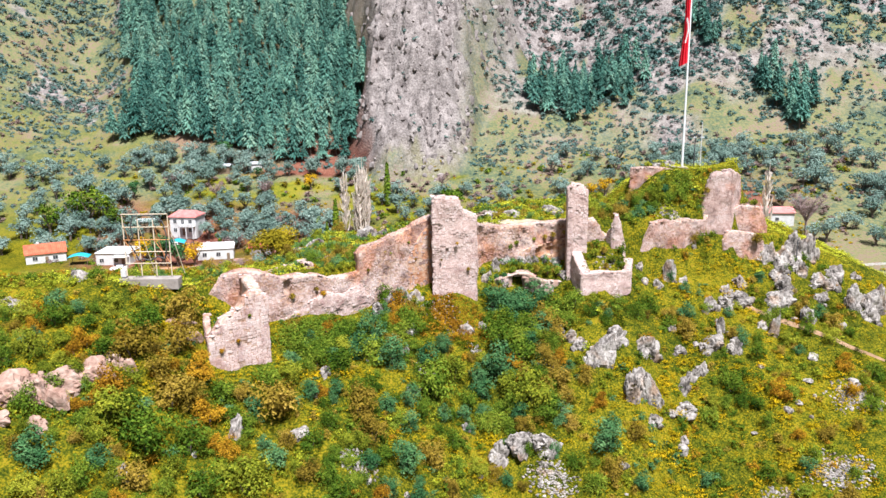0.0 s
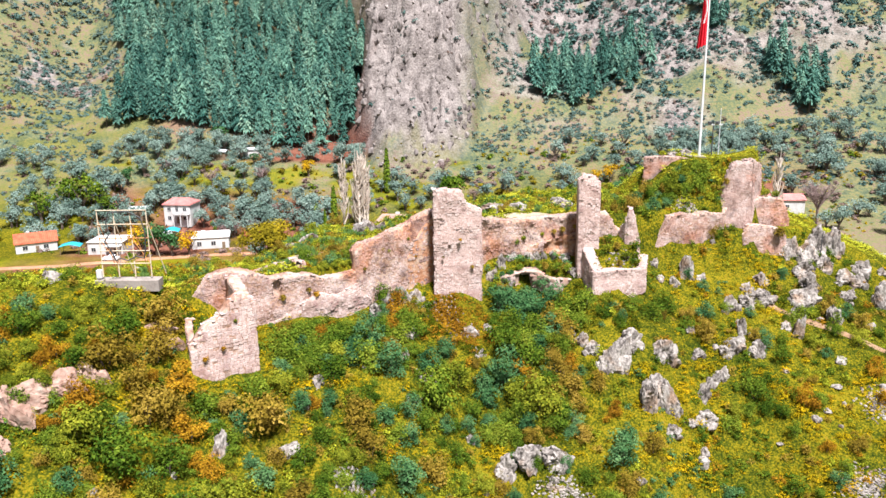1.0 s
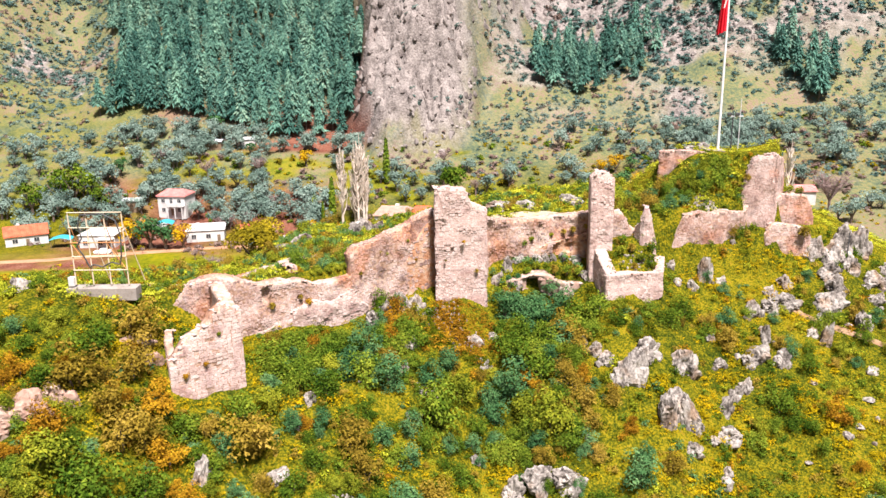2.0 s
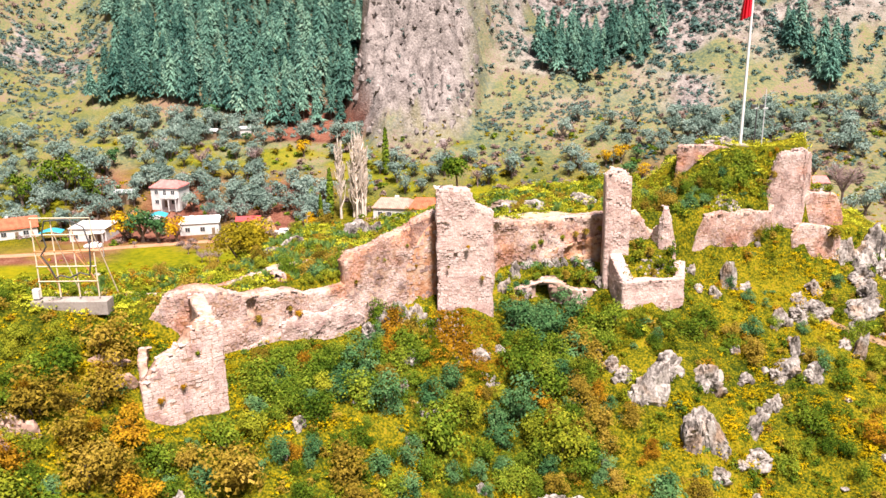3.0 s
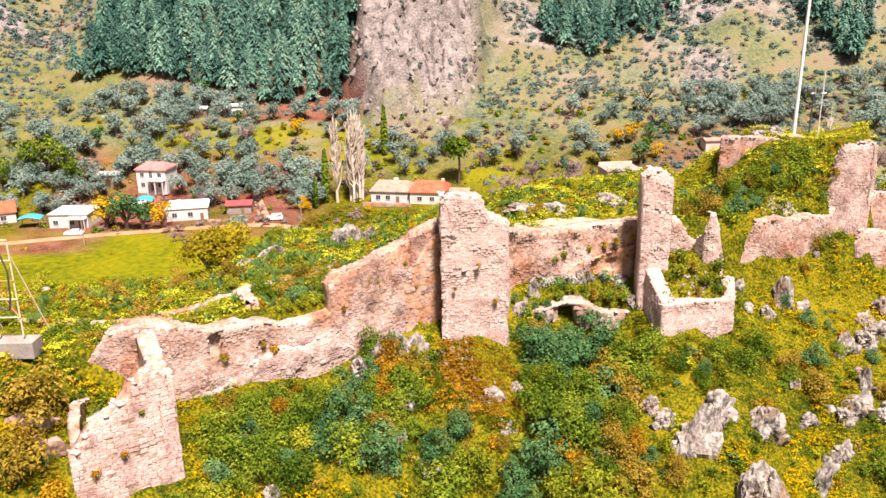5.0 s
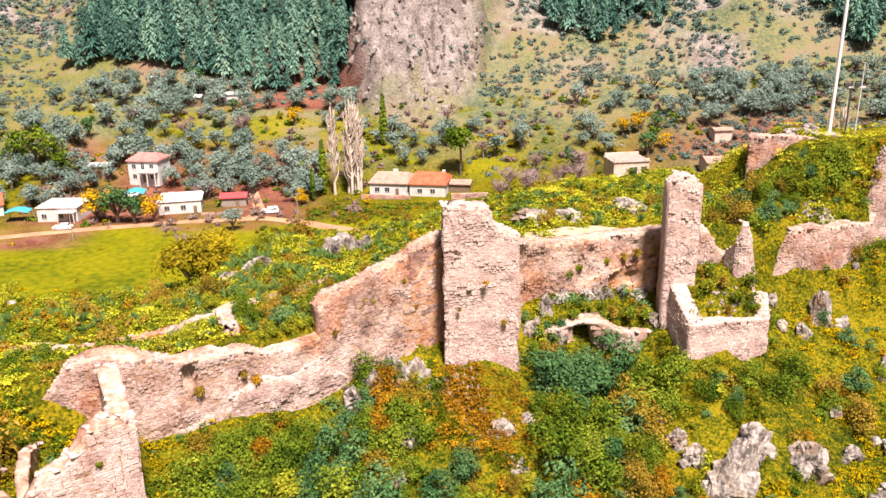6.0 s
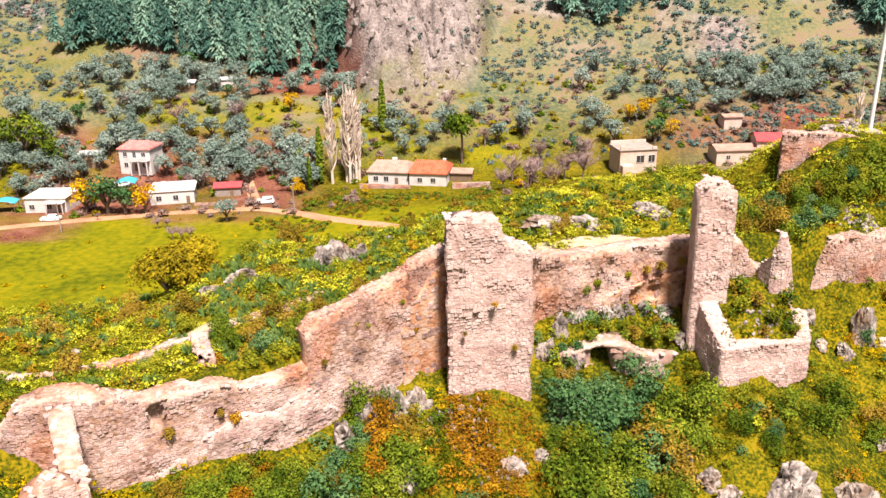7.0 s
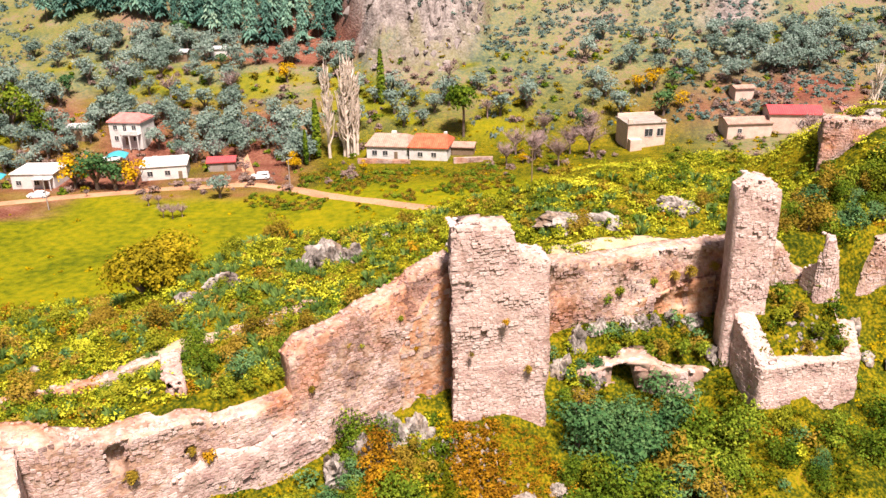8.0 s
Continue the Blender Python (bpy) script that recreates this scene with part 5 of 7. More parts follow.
def rocks():
    r = np.random.default_rng(33)
    crags = [rock_mesh("limestone_crag", 200 + k, LIME) for k in range(8)]
    count = itertools.count()

    def crag(x, y, a, c, lean=0.0):
        """An outcrop of half width a and half height c."""
        m = Matrix.Translation((x, y, ground_z(x, y) + 0.10 * c)) @ Matrix.Rotation(r.uniform(-0.6, 0.6), 4, "Z") @ Matrix.Rotation(lean, 4, "Y") @ Matrix.Diagonal((1.25 * a, 1.0 * a, 1.3 * c, 1))
        thing("limestone_crag", "grey-white fluted limestone outcrop in the grass", "rock", group="limestone outcrops", data=crags[next(count) % 8], at=m)

    # outcrops below the turret
    for row in [(17.6, 83.6, 1.5, 2.6, 0.1), (16.3, 83.2, 1.0, 2.0), (18.9, 85.4, 1.7, 1.1), (22.5, 84.9, 1.45, 1.5), (20.1, 80.4, 1.3, 2.1, 0.15), (22.2, 80.6, 1.25, 2.0, -0.2), (21.2, 81.4, 1.6, 1.3), (26.4, 83.2, 0.8, 1.6, 0.3), (27.9, 85.0, 0.7, 1.3, 0.4), (29.1, 85.7, 0.85, 1.1), (25.9, 81.0, 1.5, 0.8), (22.0, 78.6, 0.9, 0.7), (24.2, 79.8, 0.7, 0.4), (13.4, 88.2, 0.9, 0.8), (14.3, 86.0, 0.9, 0.9, 0.5), (15.1, 84.9, 1.0, 0.7), (10.7, 82.9, 0.6, 0.6)]:
        crag(*row)
    # outcrops stepping down from the keep
    for row in [(31.3, 88.9, 1.5, 1.3), (33.6, 88.6, 1.1, 1.0), (32.6, 90.5, 0.6, 1.5), (30.2, 88.2, 0.9, 0.8), (39.3, 91.2, 0.8, 1.9, 0.25), (32.5, 94.0, 1.45, 1.1), (36.5, 95.9, 1.8, 0.9), (35.2, 96.6, 0.9, 0.8), (42.0, 97.0, 2.3, 1.7), (43.2, 100.4, 1.6, 1.1), (28.0, 97.0, 0.95, 2.1), (26.5, 96.0, 0.65, 0.8), (37.4, 98.2, 1.2, 0.8), (27.2, 87.8, 0.95, 0.6), (38.3, 92.3, 0.8, 0.6), (24.6, 98.0, 0.55, 0.7), (29.8, 96.8, 0.7, 0.7)]:
        crag(*row)
    for row in [(52.1, 98.9, 1.4, 2.1), (55.1, 99.5, 1.8, 2.2), (44.3, 93.6, 1.2, 1.7), (43.4, 98.6, 1.7, 1.5), (48.8, 100.9, 1.7, 1.1), (49.0, 105.2, 1.5, 2.6), (42.4, 102.6, 1.5, 1.8), (44.2, 102.4, 1.7, 1.6), (46.6, 105.0, 1.5, 2.2), (45.6, 103.6, 1.5, 1.6), (34.6, 94.8, 1.2, 1.1), (57.0, 101.0, 1.6, 2.0), (50.4, 100.7, 1.4, 1.0), (46.4, 101.9, 1.4, 1.1), (51.4, 102.6, 1.5, 1.4), (47.8, 98.2, 1.2, 0.9), (40.6, 95.0, 1.0, 0.8), (53.6, 97.0, 1.3, 1.2)]:
        crag(*row)
    # at the foot of the western walls, on the slope and the overhang low down
    for row in [(-7.2, 86.3, 1.0, 1.4), (-5.9, 87.2, 1.1, 1.3), (-4.6, 88.4, 1.2, 1.5), (-3.2, 88.9, 0.9, 1.1), (-3.9, 84.4, 1.3, 0.7), (-4.1, 81.4, 0.5, 0.9), (-12.6, 72.4, 0.6, 0.8), (-11.7, 74.5, 0.6, 0.8), (-3.2, 77.0, 0.9, 0.35), (2.6, 86.4, 1.0, 0.55), (4.4, 87.3, 0.6, 0.5), (-18.7, 66.8, 0.75, 1.5, 0.2), (-26.2, 58.9, 1.1, 0.85), (-13.4, 68.1, 1.3, 0.6), (5.4, 75.0, 1.3, 1.4), (7.6, 75.0, 1.9, 1.3), (10.1, 75.2, 1.7, 1.2), (2.2, 76.0, 0.6, 0.5)]:
        crag(*row)
    # inside the walls and under the curved curtain
    for row in [(-36.5, 78.5, 1.7, 0.9), (-9.8, 103.0, 2.0, 1.6), (-8.0, 103.2, 1.3, 1.2), (-11.2, 102.4, 1.0, 0.9), (-16.0, 100, 1.4, 0.7), (-18.2, 98.8, 1.1, 0.7), (6.4, 101.6, 2.2, 0.7), (9.0, 101.4, 1.5, 0.6), (14.2, 104.2, 1.6, 0.7), (7.0, 93.1, 0.8, 0.8), (12.4, 93.8, 1.1, 0.7), (5.2, 93.3, 0.8, 1.0), (30.4, 108.6, 1.1, 0.5), (29.0, 108.4, 0.8, 0.4)]:
        crag(*row)
    for row in [(9.6, 95.9, 0.6, 0.6), (10.6, 96.2, 0.55, 0.55), (11.4, 96.5, 0.5, 0.5), (12.4, 96.9, 0.45, 0.6), (13.9, 97.0, 0.7, 0.55), (7.6, 95.1, 0.7, 0.6), (6.2, 94.5, 0.7, 0.9), (14.6, 95.0, 0.8, 0.6), (-40.5, 72.5, 1.5, 0.9), (10.5, 70.5, 1.6, 0.5)]:
        crag(*row)
    ruddy = [rock_mesh("ruddy_crag", 240 + k, RUDDY) for k in range(3)]
    for i, (x, y, a) in enumerate([(-37.5, 61.4, 2.0), (-35.6, 62.2, 2.2), (-33.6, 63.0, 2.1), (-31.6, 64.0, 2.0), (-30.2, 65.4, 1.7), (-29.0, 66.9, 1.4), (-36, 59.6, 1.3), (-33.0, 60.0, 1.0), (-24.9, 73.0, 1.3), (-25.6, 74.6, 1.2)]):
        m = Matrix.Translation((x, y, ground_z(x, y))) @ Matrix.Rotation(r.uniform(-0.5, 0.5), 4, "Z") @ Matrix.Diagonal((a * 1.6, a * 0.9, a * 0.95, 1))
        thing("ruddy_crag", "pinkish-brown rocky bank on the slope", "rock", group="ruddy bank", data=ruddy[i % 3], at=m)
    # scree
    chips = [shard(350 + k, 1) for k in range(4)]
    pieces = []
    for cx, cy, rad, count in [(10.6, 72.6, 2.4, 330), (39.5, 73.5, 3.2, 420), (45, 82, 3.0, 300), (33, 73, 2.2, 180), (-8, 66.5, 2.0, 160), (-2, 80, 1.2, 60), (-0.6, 87.9, 2.0, 110), (1.2, 86.2, 2.2, 60), (3.4, 84.2, 1.0, 40), (29, 101.5, 1.6, 120), (6.5, 91.6, 1.2, 60), (19.5, 93.8, 1.8, 40)]:
        a, d = r.uniform(0, 6.3, count), rad * np.sqrt(r.random(count)) * r.uniform(0.6, 1.2, count)
        x, y = cx + d * np.cos(a), cy + 0.7 * d * np.sin(a)
        z = height(x, y)
        w = r.uniform(0.06, 0.2, count)
        pieces.append(scatter(*chips[int(r.integers(4))], np.stack([x, y, z + 0.03], 1), w, r))
    stuff("scree", "pale broken stones lying in patches on the slope", "scree", LIME, pieces)
    stones = [slab_mesh("loose_stone", 300 + k, LIME) for k in range(5)]
    n = 0
    while n < 80:
        x, y = r.uniform(-45, 56), r.uniform(58, 108)
        s = float(near_wall(x, y))
        odds = 0.8 if x > 24 and s > -4 else 0.25 if s > 1 else 0.15
        if r.random() > odds or -1.5 < s < 0.5:
            continue
        k = r.uniform(0.2, 0.6) * (1.2 if x > 24 else 0.8)
        m = Matrix.Translation((x, y, ground_z(x, y) + 0.1 * k)) @ Matrix.Rotation(r.uniform(0, 6.3), 4, "Z") @ Matrix.Diagonal((k, k * r.uniform(0.6, 1), k * r.uniform(0.5, 1.0), 1))
        thing("loose_stone", "loose grey limestone boulder on the slope", "boulder", group="loose boulders", data=stones[n % 5], at=m)
        n += 1


def tree(name, label, category, trunk_me, crown_me, at, group=""):
    t = thing(name, label, category, group=group, at=at)
    part("trunk", trunk_me, t)
    part("crown", crown_me, t)
    return t


def olive_parts(seed, mat=OLIVE, size=0.12, count=640):
    r = np.random.default_rng(seed)
    v, f = crown(r, count, 12, size, (1, 1, 0.82), 1.1)
    v[:, 2] += 1.15
    limbs = [tube([(0, 0, -0.15), (0.04, 0.02, 0.35)], [0.13, 0.09], 6)]
    for k in range(5):
        a = k * 1.26 + r.uniform(-0.3, 0.3)
        limbs.append(tube([(0.04, 0.02, 0.33), (0.3 * math.cos(a), 0.3 * math.sin(a), 0.8), (0.6 * math.cos(a), 0.6 * math.sin(a), 1.3)], [0.07, 0.045, 0.015], 5))
    return make_mesh("trunk", *joined(limbs), BARK, True), make_mesh("crown", v, f, mat)


def pine_parts(seed, needles):
    """A forest pine 1 high: bare lower trunk, whorls of drooping boughs."""
    r = np.random.default_rng(seed)
    n = 620
    low = r.uniform(0.16, 0.30)
    z = low + (0.99 - low) * r.random(n) ** 1.15
    tiers = 10 + seed % 3
    level = np.floor(z * tiers)
    a = r.uniform(0, 2 * math.pi, n)
    bough = 0.78 + 0.22 * np.sin(a * 5 + level * 2.1)
    reach = (0.25 * (1 - z) ** 0.85 + 0.006) * bough * r.uniform(0.25, 1.0, n) ** 0.5
    out = np.stack([np.cos(a), np.sin(a), np.zeros(n)], 1)
    side = np.stack([-np.sin(a), np.cos(a), np.zeros(n)], 1)
    root = out * reach[:, None] + np.array((0, 0, 1)) * (z - 0.18 * reach + 0.012 * r.normal(size=n))[:, None]
    span = ((0.045 + 0.05 * (1 - z)) * r.uniform(0.6, 1.2, n))[:, None]
    tip = root + (out + np.array((0, 0, -0.8)) + 0.3 * r.normal(size=(n, 3))) * span
    width = side * span * 0.36 + np.array((0, 0, 1)) * span * 0.10 * r.normal(size=(n, 1))
    v = np.stack([root - width, root + width, tip], 1).reshape(-1, 3)
    f = np.arange(n * 3).reshape(-1, 3)
    tv, tf = tube([(0, 0, -0.05), (0.004, 0, 0.5), (0, 0, 0.97)], [0.016, 0.011, 0.003], 5)
    return make_mesh("trunk", tv, tf, BARK, True), make_mesh("crown", v, f, needles)


def bare_poplar_parts(seed, narrow=0.10):
    r = np.random.default_rng(seed)
    limbs = [tube([(0, 0, -0.03), (0.005, 0, 0.4), (0, 0.004, 1.0)], [0.018, 0.011, 0.002], 6)]
    twigs = []
    for k in range(46):
        z = r.uniform(0.10, 0.8)
        a = r.uniform(0, 6.3)
        ln = r.uniform(0.12, 0.3) * (1.1 - z * 0.7)
        w = narrow * r.uniform(0.4, 1.0) * (1 - 0.5 * z)
        e = (w * math.cos(a), w * math.sin(a), z + ln)
        twigs.append(tube([(0, 0, z), (e[0] * 0.7, e[1] * 0.7, z + ln * 0.4), e], [0.009, 0.007, 0.003], 4))
        for j in range(2):
            b = a + r.uniform(-1, 1)
            twigs.append(tube([(e[0] * 0.6, e[1] * 0.6, z + ln * 0.35), (e[0] * 0.6 + 0.03 * math.cos(b), e[1] * 0.6 + 0.03 * math.sin(b), z + ln * 0.95)], [0.005, 0.002], 3))
    return make_mesh("trunk", *joined(limbs), PALE_BARK, True), make_mesh("crown", *joined(twigs), PALE_BARK, True)


def bare_tree_parts(seed):
    r = np.random.default_rng(seed)
    limbs, twigs = [tube([(0, 0, -0.1), (0, 0.02, 0.35)], [0.035, 0.028], 6)], []
    for k in range(9):
        a, el = k * 0.7 + r.uniform(-0.3, 0.3), r.uniform(0.5, 1.3)
        d = Vector((math.cos(a) * math.cos(el), math.sin(a) * math.cos(el), math.sin(el)))
        s = Vector((0, 0.02, 0.33))
        e = s + d * r.uniform(0.4, 0.65)
        limbs.append(tube([s, s.lerp(e, 0.5) + Vector((0, 0, 0.03)), e], [0.02, 0.013, 0.005], 5))
        for j in range(42):
            p = s.lerp(e, r.uniform(0.3, 1.0))
            q = p + Vector((r.normal(0, 0.13), r.normal(0, 0.13), r.uniform(0.02, 0.22)))
            twigs.append(tube([p, q], [0.006, 0.002], 3))
    return make_mesh("trunk", *joined(limbs), TWIG, True), make_mesh("crown", *joined(twigs), TWIG)


def spot(x, y, size, turn=0.0, tall=1.0, sink=0.0):
    return Matrix.Translation((x, y, ground_z(x, y) - sink)) @ Matrix.Rotation(turn, 4, "Z") @ Matrix.Diagonal((size, size, size * tall, 1))


def valley_trees():
    r = np.random.default_rng(55)
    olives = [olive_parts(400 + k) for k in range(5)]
    greens = [olive_parts(420 + k, SHRUB) for k in range(2)]
    teals = [olive_parts(430 + k, TEAL) for k in range(2)]
    golds = [olive_parts(440 + k, GOLD) for k in range(2)]
    browns = [olive_parts(450 + k, SPURGE if k == 0 else BROWN, 0.055, 6500) for k in range(2)]
    bares = [bare_tree_parts(460 + k) for k in range(3)]
    # olive groves
    groves = [(-122, -66, 300, 317, 34), (-128, -58, 258, 286, 52), (-66, -36, 250, 272, 26), (-110, -30, 288, 306, 44), (-130, -98, 240, 262, 16), (74, 112, 268, 296, 46), (30, 70, 258, 300, 16), (-30, 25, 262, 282, 16), (110, 150, 240, 300, 26), (-190, -126, 238, 312, 56), (104, 190, 196, 258, 42)]
    for x0, x1, y0, y1, n in groves:
        for k in range(n):
            x, y = r.uniform(x0, x1), r.uniform(y0, y1)
            if -92 < x < -66 and 248 < y < 262 or -62 < x < -38 and 286 < y < 300 or rib(np.array([x]), np.array([y]))[0] > 0.2:
                continue
            s = r.uniform(2.4, 3.9)
            tree("olive_tree", "grey-green olive tree in the grove", "tree", *olives[int(r.integers(5))], spot(x, y, s, r.uniform(0, 6.3), r.uniform(0.9, 1.15)), "olive trees")
    for x, y, s in [(-51.8, 222.7, 3.1), (-41, 247, 3.0), (-36, 250, 2.8), (-76.5, 258, 3.4), (-73, 263, 3.8), (-69, 259, 3.6), (-65, 264, 4.0), (-60.5, 261, 3.8), (-58, 266, 3.9), (-51, 263, 3.8), (-48, 258, 3.6), (-45, 264, 4.0), (-41, 259, 3.7), (-70, 254, 3.0), (-104, 262, 3.8), (-95, 266, 3.2), (-113, 268, 4.0)]:
        tree("olive_tree", "grey-green olive tree beside the dirt road", "tree", *olives[int(r.integers(5))], spot(x, y, s, r.uniform(0, 6.3)), "olive trees")
    for x, y, s in [(-82.0, 230, 5.2), (-77.5, 229.5, 4.2), (34.5, 254, 3.2), (54.7, 257, 3.7), (-109, 282, 3.2), (-85.5, 318, 3.4), (-69, 300, 2.4), (-88, 268, 2.4), (60, 270, 2.4)]:
        tree("broadleaf_tree", "round blue-green broadleaf tree", "tree", *teals[int(r.integers(2))], spot(x, y, s, r.uniform(0, 6.3)), "broadleaf trees")
    for x, y, s in [(-117, 264, 5.0), (-111, 262, 4.4), (-122, 262, 4.6), (-107, 258, 3.4), (-128, 258, 4.2), (-41, 262, 2.2)]:
        tree("broadleaf_tree", "tall green broadleaf tree behind the houses", "tree", *greens[int(r.integers(2))], spot(x, y, s, r.uniform(0, 6.3), 1.3), "broadleaf trees")
    for x, y, s in [(-87.5, 231, 4.2), (-72.8, 230, 3.6), (-47.9, 292, 3.0), (-39, 244, 2.2), (50, 268, 2.8), (55, 269, 3.0), (59.6, 259, 2.4), (-38, 244, 1.4), (17, 238, 1.3), (-89, 242, 2.8), (104, 243, 1.6), (-21, 238, 1.2)]:
        tree("golden_tree", "small tree with golden autumn leaves", "tree", *golds[int(r.integers(2))], spot(x, y, s, r.uniform(0, 6.3)), "golden trees")
    tree("spreading_bush", "large spreading golden-green bush above the meadow", "bush", *browns[0], spot(-22.6, 105.5, 3.9, 0.4, 0.85, 2.5))
    tree("spreading_bush", "round olive-brown bush beside the larger one", "bush", *browns[1], spot(-25.4, 101.6, 1.5, 0.4, 0.85, 0.7))
    for x, y, s in [(-58.3, 209.6, 3.6), (-60.5, 210.4, 3.2), (-56.6, 210.6, 3.0), (-66.1, 217.8, 3.0), (-64.2, 218.6, 2.4), (-65.3, 251.5, 5.5), (-67.5, 249.5, 5), (-82.2, 224.5, 1.8), (25, 234, 7), (20, 240, 7), (29, 243, 7), (13, 236, 6), (-80, 283, 7), (-63, 286, 7), (24, 255, 6), (35, 252, 7), (105, 228, 13), (82, 231, 9), (16, 246, 7), (33, 240, 8), (22, 247, 6), (-90, 244, 6), (-60, 252, 6), (-54, 262, 6), (-50, 240, 4), (95, 240, 8), (-96, 290, 7), (10, 265, 6), (20, 270, 6), (0, 285, 6)]:
        tree("bare_tree", "leafless grey-brown tree with fine twigs", "tree", *bares[int(r.integers(3))], spot(x, y, s, r.uniform(0, 6.3)), "bare trees")
    for k, (x, y, h) in enumerate([(-26.0, 250, 25), (-24.4, 250.6, 25), (-25.2, 252, 27.5), (-30.8, 251, 25), (93, 228, 22), (-27.0, 251.4, 26), (-23.8, 251.6, 24)]):
        tree("poplar_tree", "tall leafless poplar with pale upright branches", "tree", *bare_poplar_parts(480 + k), spot(x, y, h, k), "poplars")
    cyp = []
    for k in range(2):
        q = np.random.default_rng(490 + k)
        n = 520
        zz = q.uniform(0.06, 1.0, n)
        a = q.uniform(0, 6.3, n)
        w = 0.075 * np.sin(np.clip(zz, 0, 1) * 2.7 + 0.35) * q.uniform(0.6, 1.1, n)
        p = np.stack([w * np.cos(a), w * np.sin(a), zz], 1)
        v, f = cards(p, np.stack([np.cos(a), np.sin(a), 0.5 + 0 * a], 1), np.full(n, 0.05), q)
        tv, tf = tube([(0, 0, -0.03), (0, 0, 0.9)], [0.012, 0.003], 5)
        cyp.append((make_mesh("trunk", tv, tf, BARK, True), make_mesh("crown", v, f, SHRUB)))
    for k, (x, y, h) in enumerate([(-34, 252, 15), (-19, 276, 15), (-36, 246, 9)]):
        tree("cypress_tree", "slim dark green cypress", "tree", *cyp[k % 2], spot(x, y, h), "cypresses")
    # the umbrella pine behind the long house
    q = np.random.default_rng(499)
    v, f = crown(q, 1200, 16, 0.12, (1, 1, 0.85), 1.0)
    v[:, 2] += 1.75
    tv, tf = tube([(0, 0, -0.2), (0.03, 0, 1.0), (0, 0, 1.9)], [0.07, 0.06, 0.03], 6)
    tree("umbrella_pine", "round-crowned bright green stone pine", "tree", make_mesh("trunk", tv, tf, BARK, True), make_mesh("crown", v, f, SHRUB), spot(3.3, 257.5, 5.4))

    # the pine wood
    pines = [pine_parts(500 + k, (HAZED_PINE, HAZED_PINE_LIGHT, HAZED_PINE_DARK)[k % 3]) for k in range(6)]
    arrays = [mesh_arrays(p[1]) for p in pines]
    trunks = [mesh_arrays(p[0]) for p in pines]
    spots = []
    cell = {}
    for x, y in zip(r.uniform(-190, 4, 14000), r.uniform(318, 432, 14000)):
        left = -134 - 0.3 * (y - 337) + 9 * float(vnoise(y / 20, 0.2, seed=71))
        if x < left or x > -14 or float(rib(np.array([x]), np.array([y]))[0]) > 0.12:
            continue
        if y < 319 + 0.28 * max(0.0, -85 - x) + 5 * float(vnoise(x / 12, 0.4, seed=72)) and x < -75:
            continue
        cx, cy = int(x // 5), int(y // 5)
        if any((x - a) ** 2 + (y - b) ** 2 < 3.8 ** 2 for i in (-1, 0, 1) for j in (-1, 0, 1) for a, b in cell.get((cx + i, cy + j), ())):
            continue
        cell.setdefault((cx, cy), []).append((x, y))
        spots.append((x, y))
    for gy_ in np.arange(306, 390, 5.2):
        for gx_ in np.arange(18, 150, 5.2):
            x, y = gx_ + r.uniform(-2.4, 2.4), gy_ + r.uniform(-2.4, 2.4)
            clump = 1.5 * math.exp(-((x - 58) / 24) ** 2 - ((y - 342) / 20) ** 2) + 0.85 * math.exp(-((x - 134) / 11) ** 2 - ((y - 318) / 14) ** 2) + 0.7 * math.exp(-((x - 112) / 8) ** 2 - ((y - 352) / 16) ** 2)
            if clump + 0.45 * float(vnoise(x / 11, y / 11, seed=73)) > 0.62 and float(rib(np.array([x]), np.array([y]))[0]) < 0.4:
                spots.append((x, y))
    spots.sort(key=lambda p: p[1])
    crowns_v, stems_v = [], []
    for i, (x, y) in enumerate(spots):
        k, h = int(r.integers(6)), r.uniform(8.0, 19.0)
        if i < 290:
            tree("pine_tree", "pine at the edge of the wood, painted blue-green with haze", "tree", *pines[k], spot(x, y, h, r.uniform(0, 6.3)), "pines")
        else:
            z = ground_z(x, y)
            crowns_v.append(scatter(*arrays[k], [(x, y, z)], np.array([h]), r))
            stems_v.append(scatter(*trunks[k], [(x, y, z)], np.array([h]), r))
    if crowns_v:
        wood_mesh = make_mesh("pine_wood", *joined(crowns_v), [HAZED_PINE, HAZED_PINE_LIGHT, HAZED_PINE_DARK])
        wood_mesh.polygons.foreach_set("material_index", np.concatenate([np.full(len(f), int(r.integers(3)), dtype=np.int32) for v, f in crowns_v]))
        wood = thing("pine_wood", "dense pine wood on the mountainside, painted blue-green with haze", "wood", kind="stuff", data=wood_mesh)
        tagged(part("trunks", make_mesh("trunks", *joined(stems_v), BARK), wood), kind="stuff")

    # broken rock on the bare spur
    q = np.random.default_rng(810)
    slabs = [shard(330 + k) for k in range(7)]
    x, y = q.uniform(-45, 150, 9000), q.uniform(290, 420, 9000)
    ok = (rib(x, y) > 0.25) | ((x > 40) & (rock_mask(x, y) > 0.6) & (q.random(9000) < 0.5))
    x, y = x[ok][:1700], y[ok][:1700]
    z = height(x, y)
    k = q.integers(0, 7, len(x))
    w = q.uniform(0.35, 1.3, len(x))
    s = np.stack([w, w * q.uniform(0.7, 1.3, len(x)), w * q.uniform(0.8, 1.9, len(x))], 1)
    stuff("spur_rocks", "jagged grey limestone crags of the mountain spur", "rocks", CLIFF, [scatter(*slabs[j], np.stack([x[k == j], y[k == j], z[k == j] - 0.3 * w[k == j]], 1), s[k == j], q) for j in range(7)])

    # scrub over the mountain
    bushes = [crown(np.random.default_rng(600 + k), 38, 6, 0.4, (1, 1, 0.8)) for k in range(5)]
